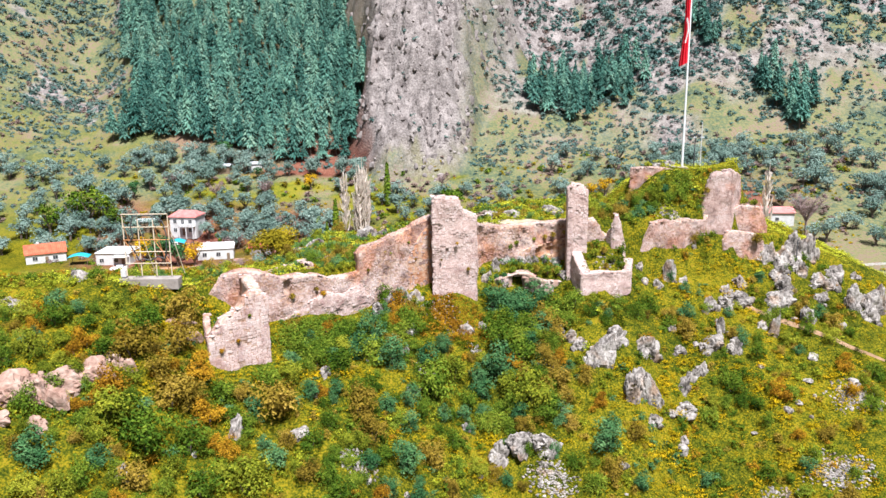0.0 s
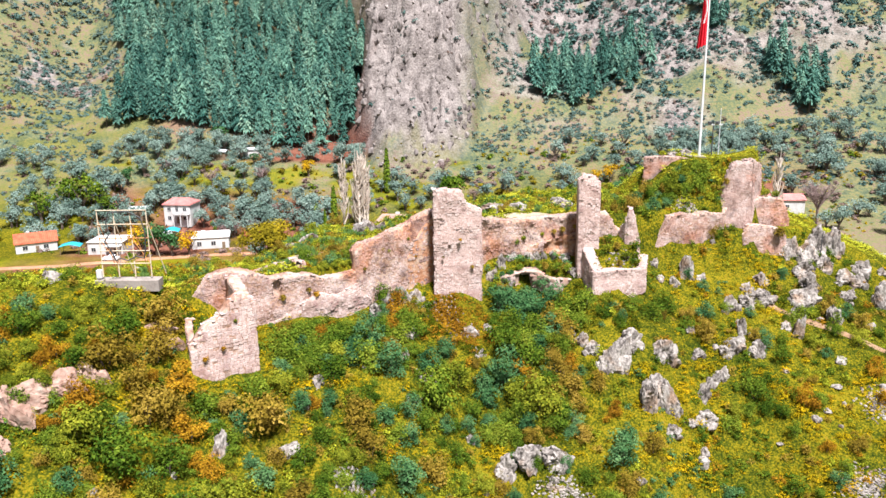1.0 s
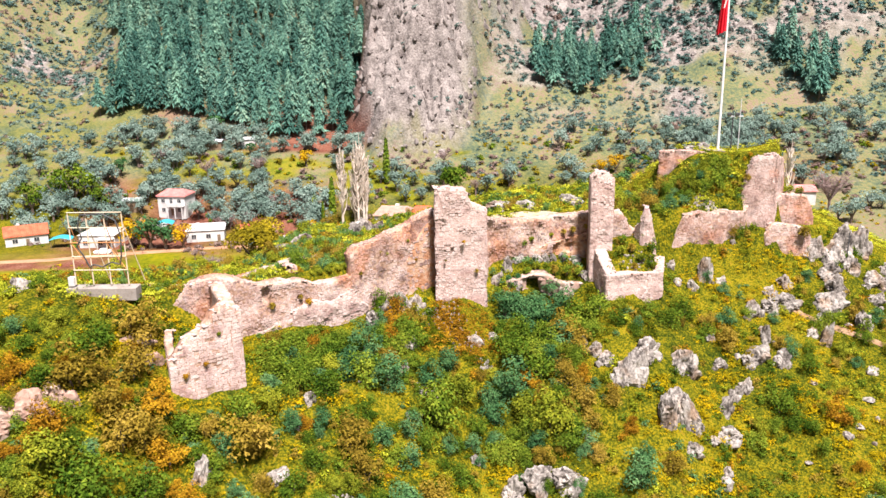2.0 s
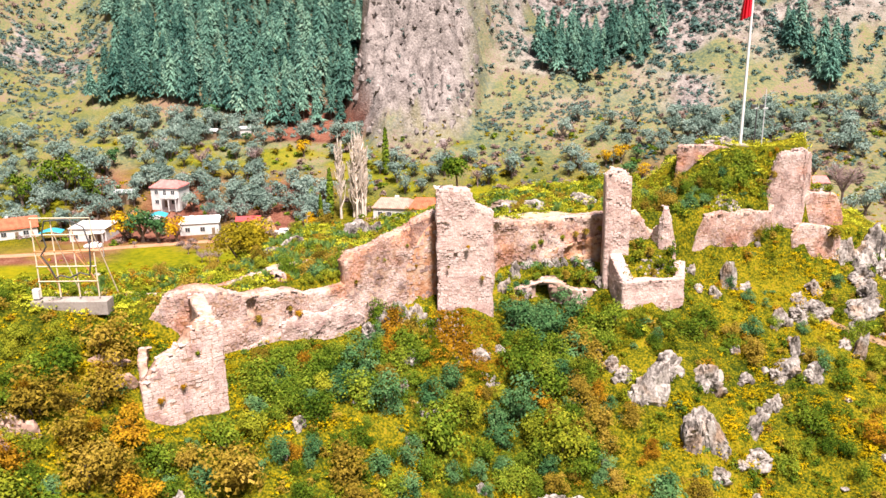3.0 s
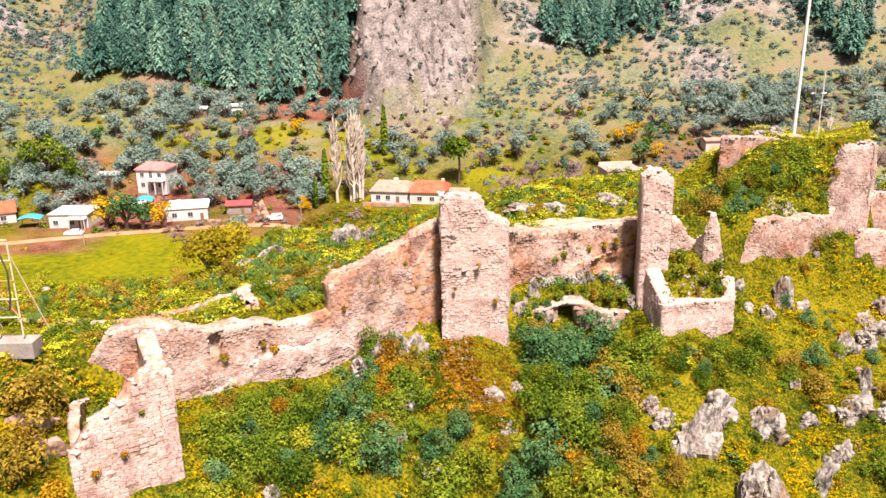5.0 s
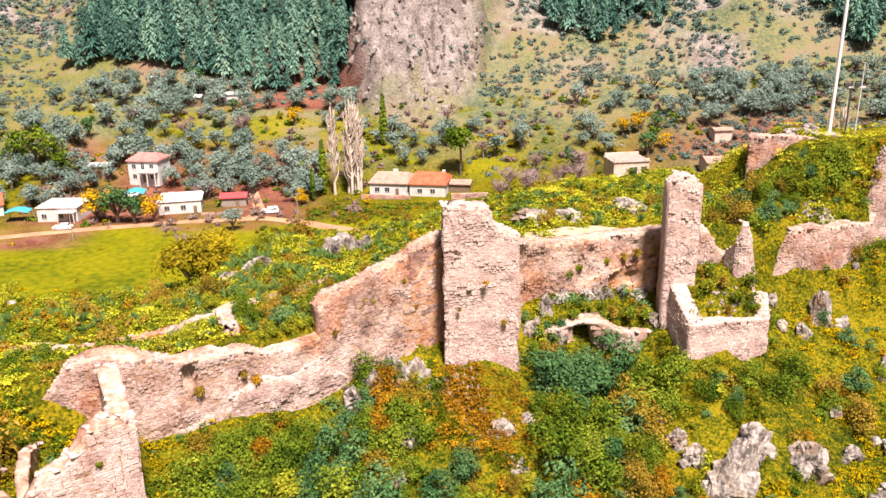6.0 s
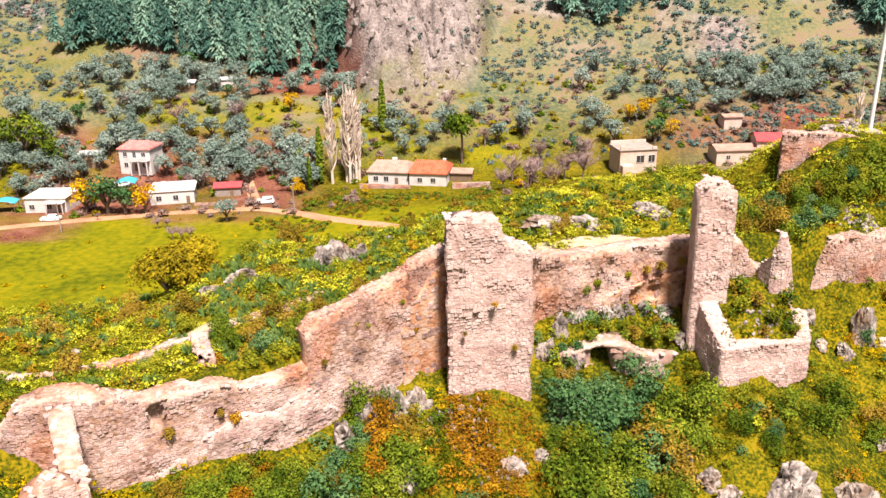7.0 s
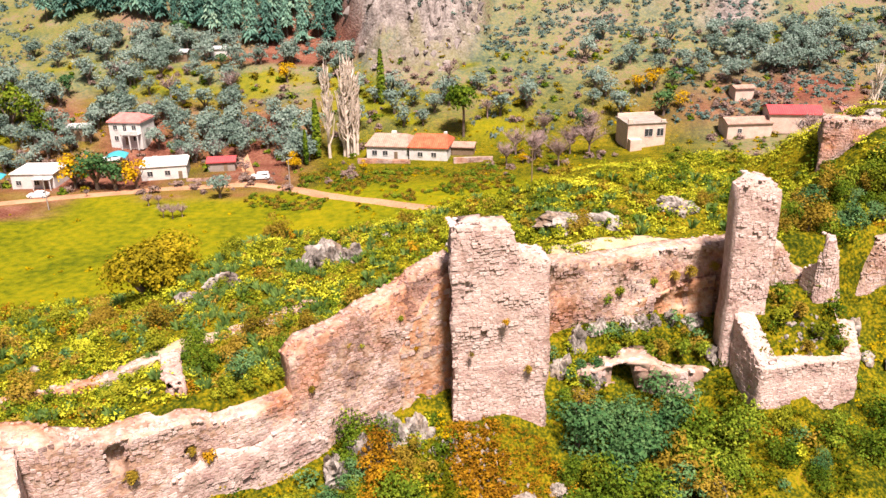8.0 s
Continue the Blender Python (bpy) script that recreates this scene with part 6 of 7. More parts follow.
    for name, label, mat, n, seed in [("mountain_scrub", "grey-green scrub dotted over the mountainside, paled by painted haze", HAZED_MAQUIS, 5600, 1), ("dark_scrub", "bushes on the rocky slope, painted blue-green with haze", HAZED_SCRUB, 3400, 2), ("dry_scrub", "grey-brown scrub on the slope", TWIGGY, 900, 3)]:
        q = np.random.default_rng(700 + seed)
        pieces = []
        x, y = q.uniform(-230, 230, n * 3), q.uniform(252, 470, n * 3)
        rb = rib(x, y)
        dens = 0.5 + 0.7 * fbm(x / 22, y / 22, seed=90 + seed) + (0.5 * smooth(30, 80, x) if seed == 2 else 0)
        keep = (q.random(len(x)) < dens) & ((rb < 0.25) | (q.random(len(x)) < 0.16)) & ~((y < 305) & (x < 5) & (x > -116)) & ~((y < 300) & (x < 60) & (q.random(len(x)) < 0.6)) & ~((x > -130) & (x < -16) & (y > 318))
        x, y = x[keep][:n], y[keep][:n]
        z = height(x, y)
        k = q.integers(0, 5, len(x))
        s = q.uniform(0.5, 1.7, len(x)) * (1 + 0.6 * smooth(300, 420, y)) * (1 + 0.7 * smooth(40, 90, x) * smooth(300, 340, y) * (seed == 2))
        for j in range(5):
            m = k == j
            pieces.append(scatter(*bushes[j], np.stack([x[m], y[m], z[m] + 0.2 * s[m]], 1), s[m], q))
        stuff(name, label, "scrub", mat, pieces)
    # bushes round the houses and gardens
    for nm, lab, mat, count, seed in [("garden_bushes", "green garden bushes between the houses", SHRUB, 150, 1), ("dry_bushes", "brown leafless bushes round the yards", TWIGGY, 420, 2), ("autumn_bushes", "yellow autumn bushes round the yards", SPURGE, 130, 3)]:
        q = np.random.default_rng(730 + seed)
        x, y = q.uniform(-122, 150, count * 4), q.uniform(226, 300, count * 4)
        ok = (q.random(len(x)) < 0.5 + 0.9 * fbm(x / 9, y / 9, seed=170 + seed)) & ~((np.abs(x + 97) < 7) & (np.abs(y - 234) < 8)) & ~((np.abs(x + 70) < 7) & (np.abs(y - 241) < 8)) & ~((np.abs(x + 85) < 7) & (np.abs(y - 265) < 8)) & ~((np.abs(x + 8) < 14) & (y < 251)) & ~((np.abs(x - 46) < 7) & (y < 252))
        x, y = x[ok][:count], y[ok][:count]
        w = q.uniform(0.6, 1.9, len(x))
        k = q.integers(0, 5, len(x))
        full = [crown(np.random.default_rng(650 + j), 150, 8, 0.26, (1, 1, 0.8)) for j in range(5)]
        z = height(x, y)
        stuff(nm, lab, "bushes", mat, [scatter(*full[j], np.stack([x[k == j], y[k == j], z[k == j] + 0.3 * w[k == j]], 1), w[k == j], q) for j in range(5)])
    # brambles between the road and the castle hill
    for nm, lab, mat, count, seed in [("brambles", "olive-brown brambles on the field's edge", BROWN, 420, 1), ("green_brambles", "dark green brambles on the field's edge", SHRUB, 340, 2)]:
        q = np.random.default_rng(740 + seed)
        x, y = q.uniform(-46, 14, count * 5), q.uniform(196, 240, count * 5)
        ok = (fbm(x / 6, y / 5, seed=180) > -0.12) & (np.abs(y - np.interp(x, [-49, -36, -24.6, -9.6, 4], [232, 227, 218, 211, 206])) > 3.2) & ~((x > -25) & (y > 236)) & ~((x < -36) & (y > 224)) & (y > 214 - 0.28 * (x + 40))
        x, y = x[ok][:count], y[ok][:count]
        w = q.uniform(0.35, 1.0, len(x))
        k = q.integers(0, 5, len(x))
        z = height(x, y)
        stuff(nm, lab, "bushes", mat, [scatter(*full[j], np.stack([x[k == j], y[k == j], z[k == j] + 0.2 * w[k == j]], 1), w[k == j], q) for j in range(5)])
    # low weeds in the valley
    q = np.random.default_rng(720)
    x, y = q.uniform(-110, 130, 6000), q.uniform(122, 300, 6000)
    d = fbm(x / 9, y / 9, seed=99)
    keep = (q.random(6000) < 0.35 + 0.8 * d) & ~((y > 172) & (y < 230) & (x < -20) & (q.random(6000) < 0.8)) & ~((x < -36) & (y > 226) & (y < 262))
    x, y = x[keep], y[keep]
    small = [crown(np.random.default_rng(610 + k), 26, 4, 0.45, (1, 1, 0.7)) for k in range(4)]
    k = q.integers(0, 4, len(x))
    s = q.uniform(0.3, 0.9, len(x))
    z = height(x, y)
    stuff("valley_weeds", "low weeds and brambles in the valley grass", "weeds", HERB, [scatter(*small[j], np.stack([x[k == j], y[k == j], z[k == j]], 1), s[k == j], q) for j in range(4)])

# ---- village and the things that people put there ----
def window_part(parent, x, y, z, w, h, turn=0.0):
    """A window on a wall that faces -y (turn about z at x, y)."""
    m = pose(x, y, z, 0, 0, turn)
    t = 0.07
    fr = part("window", box_mesh("window", WHITEWASH, (-w / 2 - t, -0.08, -t, -w / 2, 0.05, h + t), (w / 2, -0.08, -t, w / 2 + t, 0.05, h + t), (-w / 2, -0.08, h, w / 2, 0.05, h + t), (-w / 2, -0.10, -t, w / 2, 0.05, 0), (-0.03, -0.06, 0, 0.03, 0.05, h)), parent, at=m)
    part("pane", box_mesh("pane", PANE, (-w / 2, -0.03, 0, w / 2, 0.04, h)), fr, "dark glass pane")
    return fr


def gable_roof(w, d, rise, over, thick, hip=0.0):
    """Roof sheets with a ridge along x."""
    bm = bmesh.new()
    x, y = w / 2 + over, d / 2 + over
    low = -over * rise / (d / 2)
    pts = [(-x, -y, low), (x, -y, low), (x, y, low), (-x, y, low), (-x + hip, 0, rise), (x - hip, 0, rise)]
    up = [bm.verts.new((a, b, c + thick)) for a, b, c in pts]
    dn = [bm.verts.new((a, b, c)) for a, b, c in pts]
    for f in ((0, 1, 5, 4), (2, 3, 4, 5)):
        bm.faces.new([up[i] for i in f])
        bm.faces.new([dn[i] for i in reversed(f)])
    for f in ((1, 2, 5), (3, 0, 4)):
        if hip:
            bm.faces.new([up[i] for i in f])
            bm.faces.new([dn[i] for i in reversed(f)])
    ring = [0, 1, 2, 3] if hip else [0, 1, 5, 2, 3, 4]
    for k in range(len(ring)):
        a, b = ring[k], ring[(k + 1) % len(ring)]
        bm.faces.new([dn[a], dn[b], up[b], up[a]])
    return bm


def house(label, x, y, turn, w, d, h, wall_mat, roof="flat", rise=1.2, roof_mat=ROOF_RED, windows=(), door=None, z=None, hip=0.0, over=0.35, extras=()):
    """A house facing -y before its turn; origin at the middle of its foot."""
    z = ground_z(x, y) - 0.1 if z is None else z
    t = thing("house", label, "house", group="village houses", at=pose(x, y, z, 0, 0, turn))
    bm = bmesh.new()
    add_box(bm, -w / 2, -d / 2, -1.2, w / 2, d / 2, h, bevel=0.03)
    if roof == "gable" and not hip:
        for s in (-1, 1):
            tri = [bm.verts.new((s * w / 2, -d / 2, h - 0.02)), bm.verts.new((s * w / 2, d / 2, h - 0.02)), bm.verts.new((s * w / 2, 0, h + rise - 0.05)), bm.verts.new((s * (w / 2 - 0.25), -d / 2, h - 0.02)), bm.verts.new((s * (w / 2 - 0.25), d / 2, h - 0.02)), bm.verts.new((s * (w / 2 - 0.25), 0, h + rise - 0.05))]
            for f in ((0, 1, 2), (5, 4, 3), (0, 3, 4, 1), (1, 4, 5, 2), (2, 5, 3, 0)):
                bm.faces.new([tri[i] for i in f])
    part("wall", bm_mesh("wall", bm, wall_mat), t)
    if roof == "flat":
        part("roof", box_mesh("roof", WHITEWASH if wall_mat is WHITEWASH else CONCRETE, (-w / 2 - 0.25, -d / 2 - 0.25, h + 0.004, w / 2 + 0.25, d / 2 + 0.25, h + 0.2), bevel=0.03), t)
    else:
        bm = gable_roof(w, d, rise, over, 0.14, hip)
        bmesh.ops.translate(bm, verts=bm.verts, vec=(0, 0, h + 0.01))
        ro = part("roof", bm_mesh("roof", bm, roof_mat), t)
        # the tiled surface: ridges and furrows running down both slopes
        n = 2 * int((w + 2 * over) / 0.5)
        vs, fs = [], []
        for k in range(n + 1):
            xx = -w / 2 - over + k * (w + 2 * over) / n
            cut = max(0.0, hip - (w / 2 + over - abs(xx))) / max(hip, 0.01)
            lift = h + (0.17 if k % 2 else 0.26)
            low = lift - over * rise / (d / 2)
            top = lift + rise * (1 - cut)
            vs += [(xx, -d / 2 - over, low), (xx, -d / 2 * cut - 0.01, top), (xx, d / 2 * cut + 0.01, top), (xx, d / 2 + over, low)]
            if k:
                fs += [(4 * k - 4 + j, 4 * k + j, 4 * k + j + 1, 4 * k - 3 + j) for j in range(3)]
        part("roof_tiles", make_mesh("roof_tiles", np.array(vs), np.array(fs), roof_mat), ro)
    for wx, side, wz, ww, wh in windows:
        if side == "f":
            window_part(t, wx, -d / 2 - 0.003, wz, ww, wh)
        elif side == "r":
            window_part(t, w / 2 + 0.003, wx, wz, ww, wh, 90)
        else:
            window_part(t, -w / 2 - 0.003, wx, wz, ww, wh, -90)
    if door:
        part("door", box_mesh("door", WOOD, (door - 0.45, -d / 2 - 0.06, -0.1, door + 0.45, -d / 2 + 0.02, 2.0), bevel=0.02), t, "brown wooden door")
    for nm, lab, mat, boxes in extras:
        for b in boxes:
            part(nm, box_mesh(nm, mat, b, bevel=0.02), t, lab)
    return t


def car(label, x, y, turn, long=4.4, high=1.55, van=False):
    z = ground_z(x, y) + 0.02
    t = thing("car", label, "car", group="parked cars", at=pose(x, y, z, 0, 0, turn))
    L, W, H = long, 1.78, high
    prof = [(-0.5, 0.30), (-0.5, 0.52), (-0.46, 0.60), (-0.25, 0.66), (-0.12, 0.97), (0.22 if not van else 0.42, 1.0), (0.38 if not van else 0.49, 0.66), (0.49, 0.60), (0.5, 0.30), (0.4, 0.16), (-0.4, 0.16)]
    bm = bmesh.new()
    rows = []
    for s, k in ((-1, 0.92), (-0.86, 1.0), (0.86, 1.0), (1, 0.92)):
        rows.append([bm.verts.new((px * L, s * W / 2 * (0.86 if pz > 0.8 else 1), (0.5 + (pz - 0.5) * k) * H)) for px, pz in prof])
    for a, b in zip(rows[:-1], rows[1:]):
        for i in range(len(prof)):
            j = (i + 1) % len(prof)
            bm.faces.new([a[i], a[j], b[j], b[i]])
    bm.faces.new(rows[0][::-1]), bm.faces.new(rows[-1])
    bmesh.ops.recalc_face_normals(bm, faces=bm.faces)
    part("body", bm_mesh("body", bm, CAR_WHITE), t)
    end = 0.20 if not van else 0.40
    for s in (-1, 1):
        for a, b in ((-0.15, 0.02), (0.04, end)):
            bm = bmesh.new()
            q = [(a * L - (0.12 if a < -0.1 else 0), 0.69), (b * L, 0.69), (b * L, 0.92), (a * L, 0.92)]
            o = [bm.verts.new((px, s * (W / 2 * 0.965 - (pz - 0.69) * 0.35), pz * H)) for px, pz in q] + [bm.verts.new((px, s * (W / 2 * 0.90 - (pz - 0.69) * 0.35), pz * H)) for px, pz in q]
            for f in ((0, 1, 2, 3), (7, 6, 5, 4), (0, 4, 5, 1), (1, 5, 6, 2), (2, 6, 7, 3), (3, 7, 4, 0)):
                bm.faces.new([o[i] for i in f])
            bmesh.ops.recalc_face_normals(bm, faces=bm.faces)
            part("side_window", bm_mesh("side_window", bm, PANE), t)
    part("windscreen", box_mesh("windscreen", PANE, (-0.02, -W * 0.38, -0.26, 0.02, W * 0.38, 0.26), bevel=0.01), t, at=pose(-0.195 * L, 0, 0.82 * H, 0, 47, 0))
    part("rear_window", box_mesh("rear_window", PANE, (-0.02, -W * 0.36, -0.2, 0.02, W * 0.36, 0.2), bevel=0.01), t, at=pose((0.315 if not van else 0.465) * L, 0, 0.83 * H, 0, -40 if not van else -20, 0))
    for s in (-1, 1):
        part("headlight", box_mesh("headlight", GREY_SHEET, (-0.495 * L - 0.03, s * 0.62 - 0.16, 0.5 * H, -0.49 * L, s * 0.62 + 0.16, 0.58 * H), bevel=0.02), t)
        for px in (-0.31, 0.31):
            bm = bmesh.new()
            bmesh.ops.create_cone(bm, cap_ends=True, segments=16, radius1=0.32, radius2=0.32, depth=0.2, matrix=pose(px * L, s * (W / 2 - 0.09), 0.32, 90, 0, 0))
            wh = part("wheel", bm_mesh("wheel", bm, RUBBER), t)
            bm = bmesh.new()
            bmesh.ops.create_cone(bm, cap_ends=True, segments=12, radius1=0.19, radius2=0.17, depth=0.22, matrix=pose(px * L, s * (W / 2 - 0.09), 0.32, 90, 0, 0))
            part("rim", bm_mesh("rim", bm, GREY_SHEET), wh)
    return t


def road(name, label, pts, wide, lift=0.06, mat=None):
    """A strip laid over the ground along a smooth line."""
    p = np.array(pts, float)
    d = np.concatenate([[0], np.cumsum(np.hypot(*np.diff(p, axis=0).T))])
    u = np.arange(0, d[-1], 1.0)
    cx, cy = np.interp(u, d, p[:, 0]), np.interp(u, d, p[:, 1])
    for _ in range(6):
        cx[1:-1] = (cx[:-2] + 2 * cx[1:-1] + cx[2:]) / 4
        cy[1:-1] = (cy[:-2] + 2 * cy[1:-1] + cy[2:]) / 4
    tx, ty = np.gradient(cx), np.gradient(cy)
    n = np.hypot(tx, ty)
    nxx, nyy = -ty / n, tx / n
    cols = np.linspace(-0.5, 0.5, 7)
    vs = []
    for c in cols:
        w = wide * (1 + 0.12 * vnoise(u / 5, c * 3, seed=5))
        x, y = cx + nxx * c * w, cy + nyy * c * w
        z = height(x, y) + lift - (0.25 if abs(c) == 0.5 else 0) - 0.03 * (abs(abs(c) - 0.17) < 0.1)
        vs.append(np.stack([x, y, z], 1))
    vs = np.concatenate(vs)
    g = np.arange(len(vs)).reshape(len(cols), len(u))
    q = np.stack([g[:-1, :-1], g[:-1, 1:], g[1:, 1:], g[1:, :-1]], -1).reshape(-1, 4)
    return thing(name, label, "road", kind="structure", data=make_mesh(name, vs, q[:, ::-1], mat or DIRT, True))


def village():
    road("path", "pale trodden footpath above the low inner wall", [(-36, 88.3), (-24.4, 89.3), (-21.2, 90.1), (-17.9, 91.2), (-12.9, 94.3), (-9.8, 97.2)], 0.9, 0.2, PALE_EARTH)
    road("path", "pale trodden footpath behind the curtain wall", [(4.6, 97.0), (7, 98.2), (11, 98.9), (15.5, 98.9)], 1.5, 0.12, PALE_EARTH)
    road("path", "reddish trodden footpath across the rocky slope", [(37.5, 95.6), (39.8, 94.3), (42.1, 93.1), (44.7, 91.2), (49, 89.9), (53, 88.8)], 0.9, 0.08, RED_EARTH)
    road("road", "tan dirt road through the village", [(-140, 214), (-110, 218), (-99, 221), (-90, 223.6), (-80.8, 226), (-65.5, 230), (-49, 232.3), (-43, 231), (-36, 227.3), (-30, 222), (-24.6, 217.8), (-16, 214), (-9.6, 211.4), (4, 206)], 4.2)
    road("road", "red dirt track climbing past the shed", [(-50, 232), (-48.6, 238), (-51.5, 248), (-55, 258), (-57, 266)], 3.6)
    house("low white flat-roofed house by the road", -97.5, 236, 0, 10, 9, 3.6, WHITEWASH, windows=[(-3.3, "f", 1.0, 1.2, 1.1), (0.9, "f", 1.0, 1.2, 1.1)], door=3.0, extras=[("porch_roof", "white porch slab", WHITEWASH, [(0.5, -6.3, 2.7, 4.9, -4.51, 2.88)]), ("porch_post", "", WHITEWASH, [(0.6, -6.2, -1, 0.8, -6.0, 2.7), (4.6, -6.2, -1, 4.8, -6.0, 2.7)]), ("water_tank", "white roof tank", WHITEWASH, [(3, 1, 3.42, 4.3, 2, 4.4)])])
    house("white flat-roofed house with two windows", -69.5, 241, 12, 10.5, 8, 3.3, WHITEWASH, windows=[(-3.2, "f", 1.1, 1.2, 1.2), (0.8, "f", 1.1, 1.2, 1.2), (-1.5, "r", 1.1, 1.1, 1.1)], door=3.7, extras=[("parapet", "", WHITEWASH, [(-5.2, 3.6, 3.5, 5.2, 3.85, 3.9)]), ("water_tank", "white roof tank", WHITEWASH, [(-3, 1.5, 3.5, -1.9, 2.4, 4.4)])])
    house("two-storey white house with faded pink roof", -84, 261, -8, 8.8, 7.4, 5.9, WHITEWASH, "gable", 1.5, ROOF_PINK, windows=[(-2.6, "f", 3.9, 1.1, 1.2), (0.0, "f", 3.4, 0.9, 1.9), (2.6, "f", 3.9, 1.1, 1.2), (-2.6, "f", 1.0, 1.1, 1.2), (2.6, "f", 1.0, 1.1, 1.2)], door=0.2, hip=2.0,
          extras=[("balcony", "white balcony slab", WHITEWASH, [(-0.8, -5.6, 2.9, 4.3, -3.71, 3.1)]), ("balcony_rail", "", WHITEWASH, [(-0.8, -5.6, 3.104, 4.3, -5.45, 4.0)]), ("balcony_post", "", WHITEWASH, [(-0.7, -5.5, -1, -0.4, -5.2, 2.9), (1.6, -5.5, -1, 1.9, -5.2, 2.9), (3.9, -5.5, -1, 4.2, -5.2, 2.9)])])
    house("white house with orange-red tiled gable roof", -121, 239, 28, 11, 9, 3.0, WHITEWASH, "gable", 2.0, ROOF_RED, windows=[(-3, "f", 1.0, 1.3, 1.2), (2.5, "f", 1.0, 1.3, 1.2), (0, "l", 1.0, 1.3, 1.2)], door=0.2, extras=[("chimney", "white chimney", WHITEWASH, [(-2.2, 1.4, 3.8, -1.4, 2.2, 5.4)])])
    house("long white house with weathered pale roof", -15.0, 251, -10, 10.5, 10, 3.3, WHITEWASH, "gable", 1.9, ROOF_PALE, windows=[(-3.2, "f", 1.0, 1.2, 1.2), (-0.5, "f", 1.0, 1.2, 1.2)], door=2.2, hip=1.5, extras=[("water_tank", "white roof tank", WHITEWASH, [(0, 0.3, 5.0, 1.2, 1.3, 5.8)])])
    house("white house end with newer red tiled roof", -4.8, 248.5, -10, 9.5, 10, 3.3, WHITEWASH, "gable", 2.1, ROOF_RED, windows=[(-2.0, "f", 1.0, 1.2, 1.1), (1.4, "f", 1.0, 1.2, 1.1)], hip=1.2, extras=[("chimney", "", WHITEWASH, [(3.0, 0.5, 4.4, 3.8, 1.3, 5.9)])])
    house("lean-to shed with rusty roof beside the house", 3.2, 249.5, -10, 5.5, 5, 2.2, WOOD, "gable", 0.6, ROOF_PALE)
    house("unfinished two-storey beige house with open front", 46.5, 246, 8, 9.5, 8, 6.0, BEIGE, windows=[(0.5, "f", 2.9, 2.0, 1.8), (3.4, "f", 2.9, 1.6, 1.8)], door=-2.5, extras=[("parapet", "", BEIGE, [(-4.7, 3.6, 6.21, 4.7, 4.0, 7.0), (-4.7, -4.0, 6.21, -3.6, -3.6, 7.2), (3.6, -4.0, 6.21, 4.7, -3.6, 6.8)]), ("porch", "", BEIGE, [(-4.6, -5.9, -1, -1.7, -4.02, 2.6)])])
    house("pale farm building with weathered roof", 72, 246, 4, 11, 6, 3.2, BEIGE, "gable", 0.9, ROOF_PALE, windows=[(-2.5, "f", 1, 1, 1)])
    house("farm building with pinkish-red metal roof", 83.5, 247, -8, 12, 8, 3.6, BEIGE, "gable", 1.3, METAL_ROOF, windows=[(1.5, "f", 1, 1, 1)])
    house("pale farm shed with pink roof by the knoll", 100, 243, -6, 13, 7, 3.4, WHITEWASH, "gable", 1.2, ROOF_PINK, windows=[(1.5, "f", 1, 1, 1)])
    house("small shed with red metal roof", -57, 246, 8, 6.5, 5, 2.4, CONCRETE, "gable", 0.7, METAL_ROOF, door=1.0)
    house("small white-roofed shed under the pines", -83.5, 306, 0, 6, 4, 2.4, WOOD, "gable", 0.5, GREY_SHEET)
    house("small white-roofed hut among the olives", -72, 310, 10, 5, 4, 2.2, WHITEWASH, "gable", 0.5, GREY_SHEET)
    house("dark hut with pale sheet roof on posts", -98, 262, 6, 5.5, 4.5, 3.0, WOOD, "gable", 0.4, GREY_SHEET)
    house("pinkish hut among trees above the farm", 76, 262, 6, 5, 4, 2.4, BEIGE, "gable", 0.4, ROOF_PALE)
    # teal tarpaulin shelter and blue canopy
    for x, y, w, d, h, lab in ((-83, 246, 5, 5, 3.6, "shelter under a teal tarpaulin"), (-108, 233, 6, 4, 2.4, "carport with pale blue canopy")):
        t = thing("canopy_shelter", lab, "shelter", at=pose(x, y, ground_z(x, y), 0, 0, 10))
        bm = bmesh.new()
        bmesh.ops.create_grid(bm, x_segments=8, y_segments=8, size=0.5)
        for v in bm.verts:
            v.co = Vector((v.co.x * w, v.co.y * d, h + 0.7 - 2.0 * abs(v.co.x) ** 1.5 + 0.08 * math.sin(v.co.y * 14)))
        bmesh.ops.solidify(bm, geom=bm.faces[:], thickness=0.03)
        part("canopy", bm_mesh("canopy", bm, TEAL_TARP, True), t)
        for a in (-1, 1):
            for b in (-1, 1):
                part("post", box_mesh("post", WOOD, (a * w * 0.42 - 0.06, b * d * 0.42 - 0.06, -0.4, a * w * 0.42 + 0.06, b * d * 0.42 + 0.06, h + 0.1)), t)
    car("white estate car parked on the dirt road", -45.6, 236.2, 8, 4.5, 1.65, True)
    car("white saloon car parked by the low house", -93.2, 224.6, 4, 4.5, 1.45)
    car("pale van parked behind the house", -87, 252, 15, 4.6, 1.7, True)
    # wooden poles
    for x, y, h, cross in ((17.5, 222, 8.5, True), (75, 182, 11, True), (126, 178, 15, True), (-37.5, 230.6, 6.5, False), (-87, 216, 7, False)):
        t = thing("utility_pole", "weathered wooden utility pole" if cross else "pale concrete lamp post by the road", "pole", at=pose(x, y, ground_z(x, y), 0, 0, 20))
        part("pole", make_mesh("pole", *rod((0, 0, -0.5), (0, 0, h), 0.15, 8, 0.10), WOOD if cross else CONCRETE, True), t)
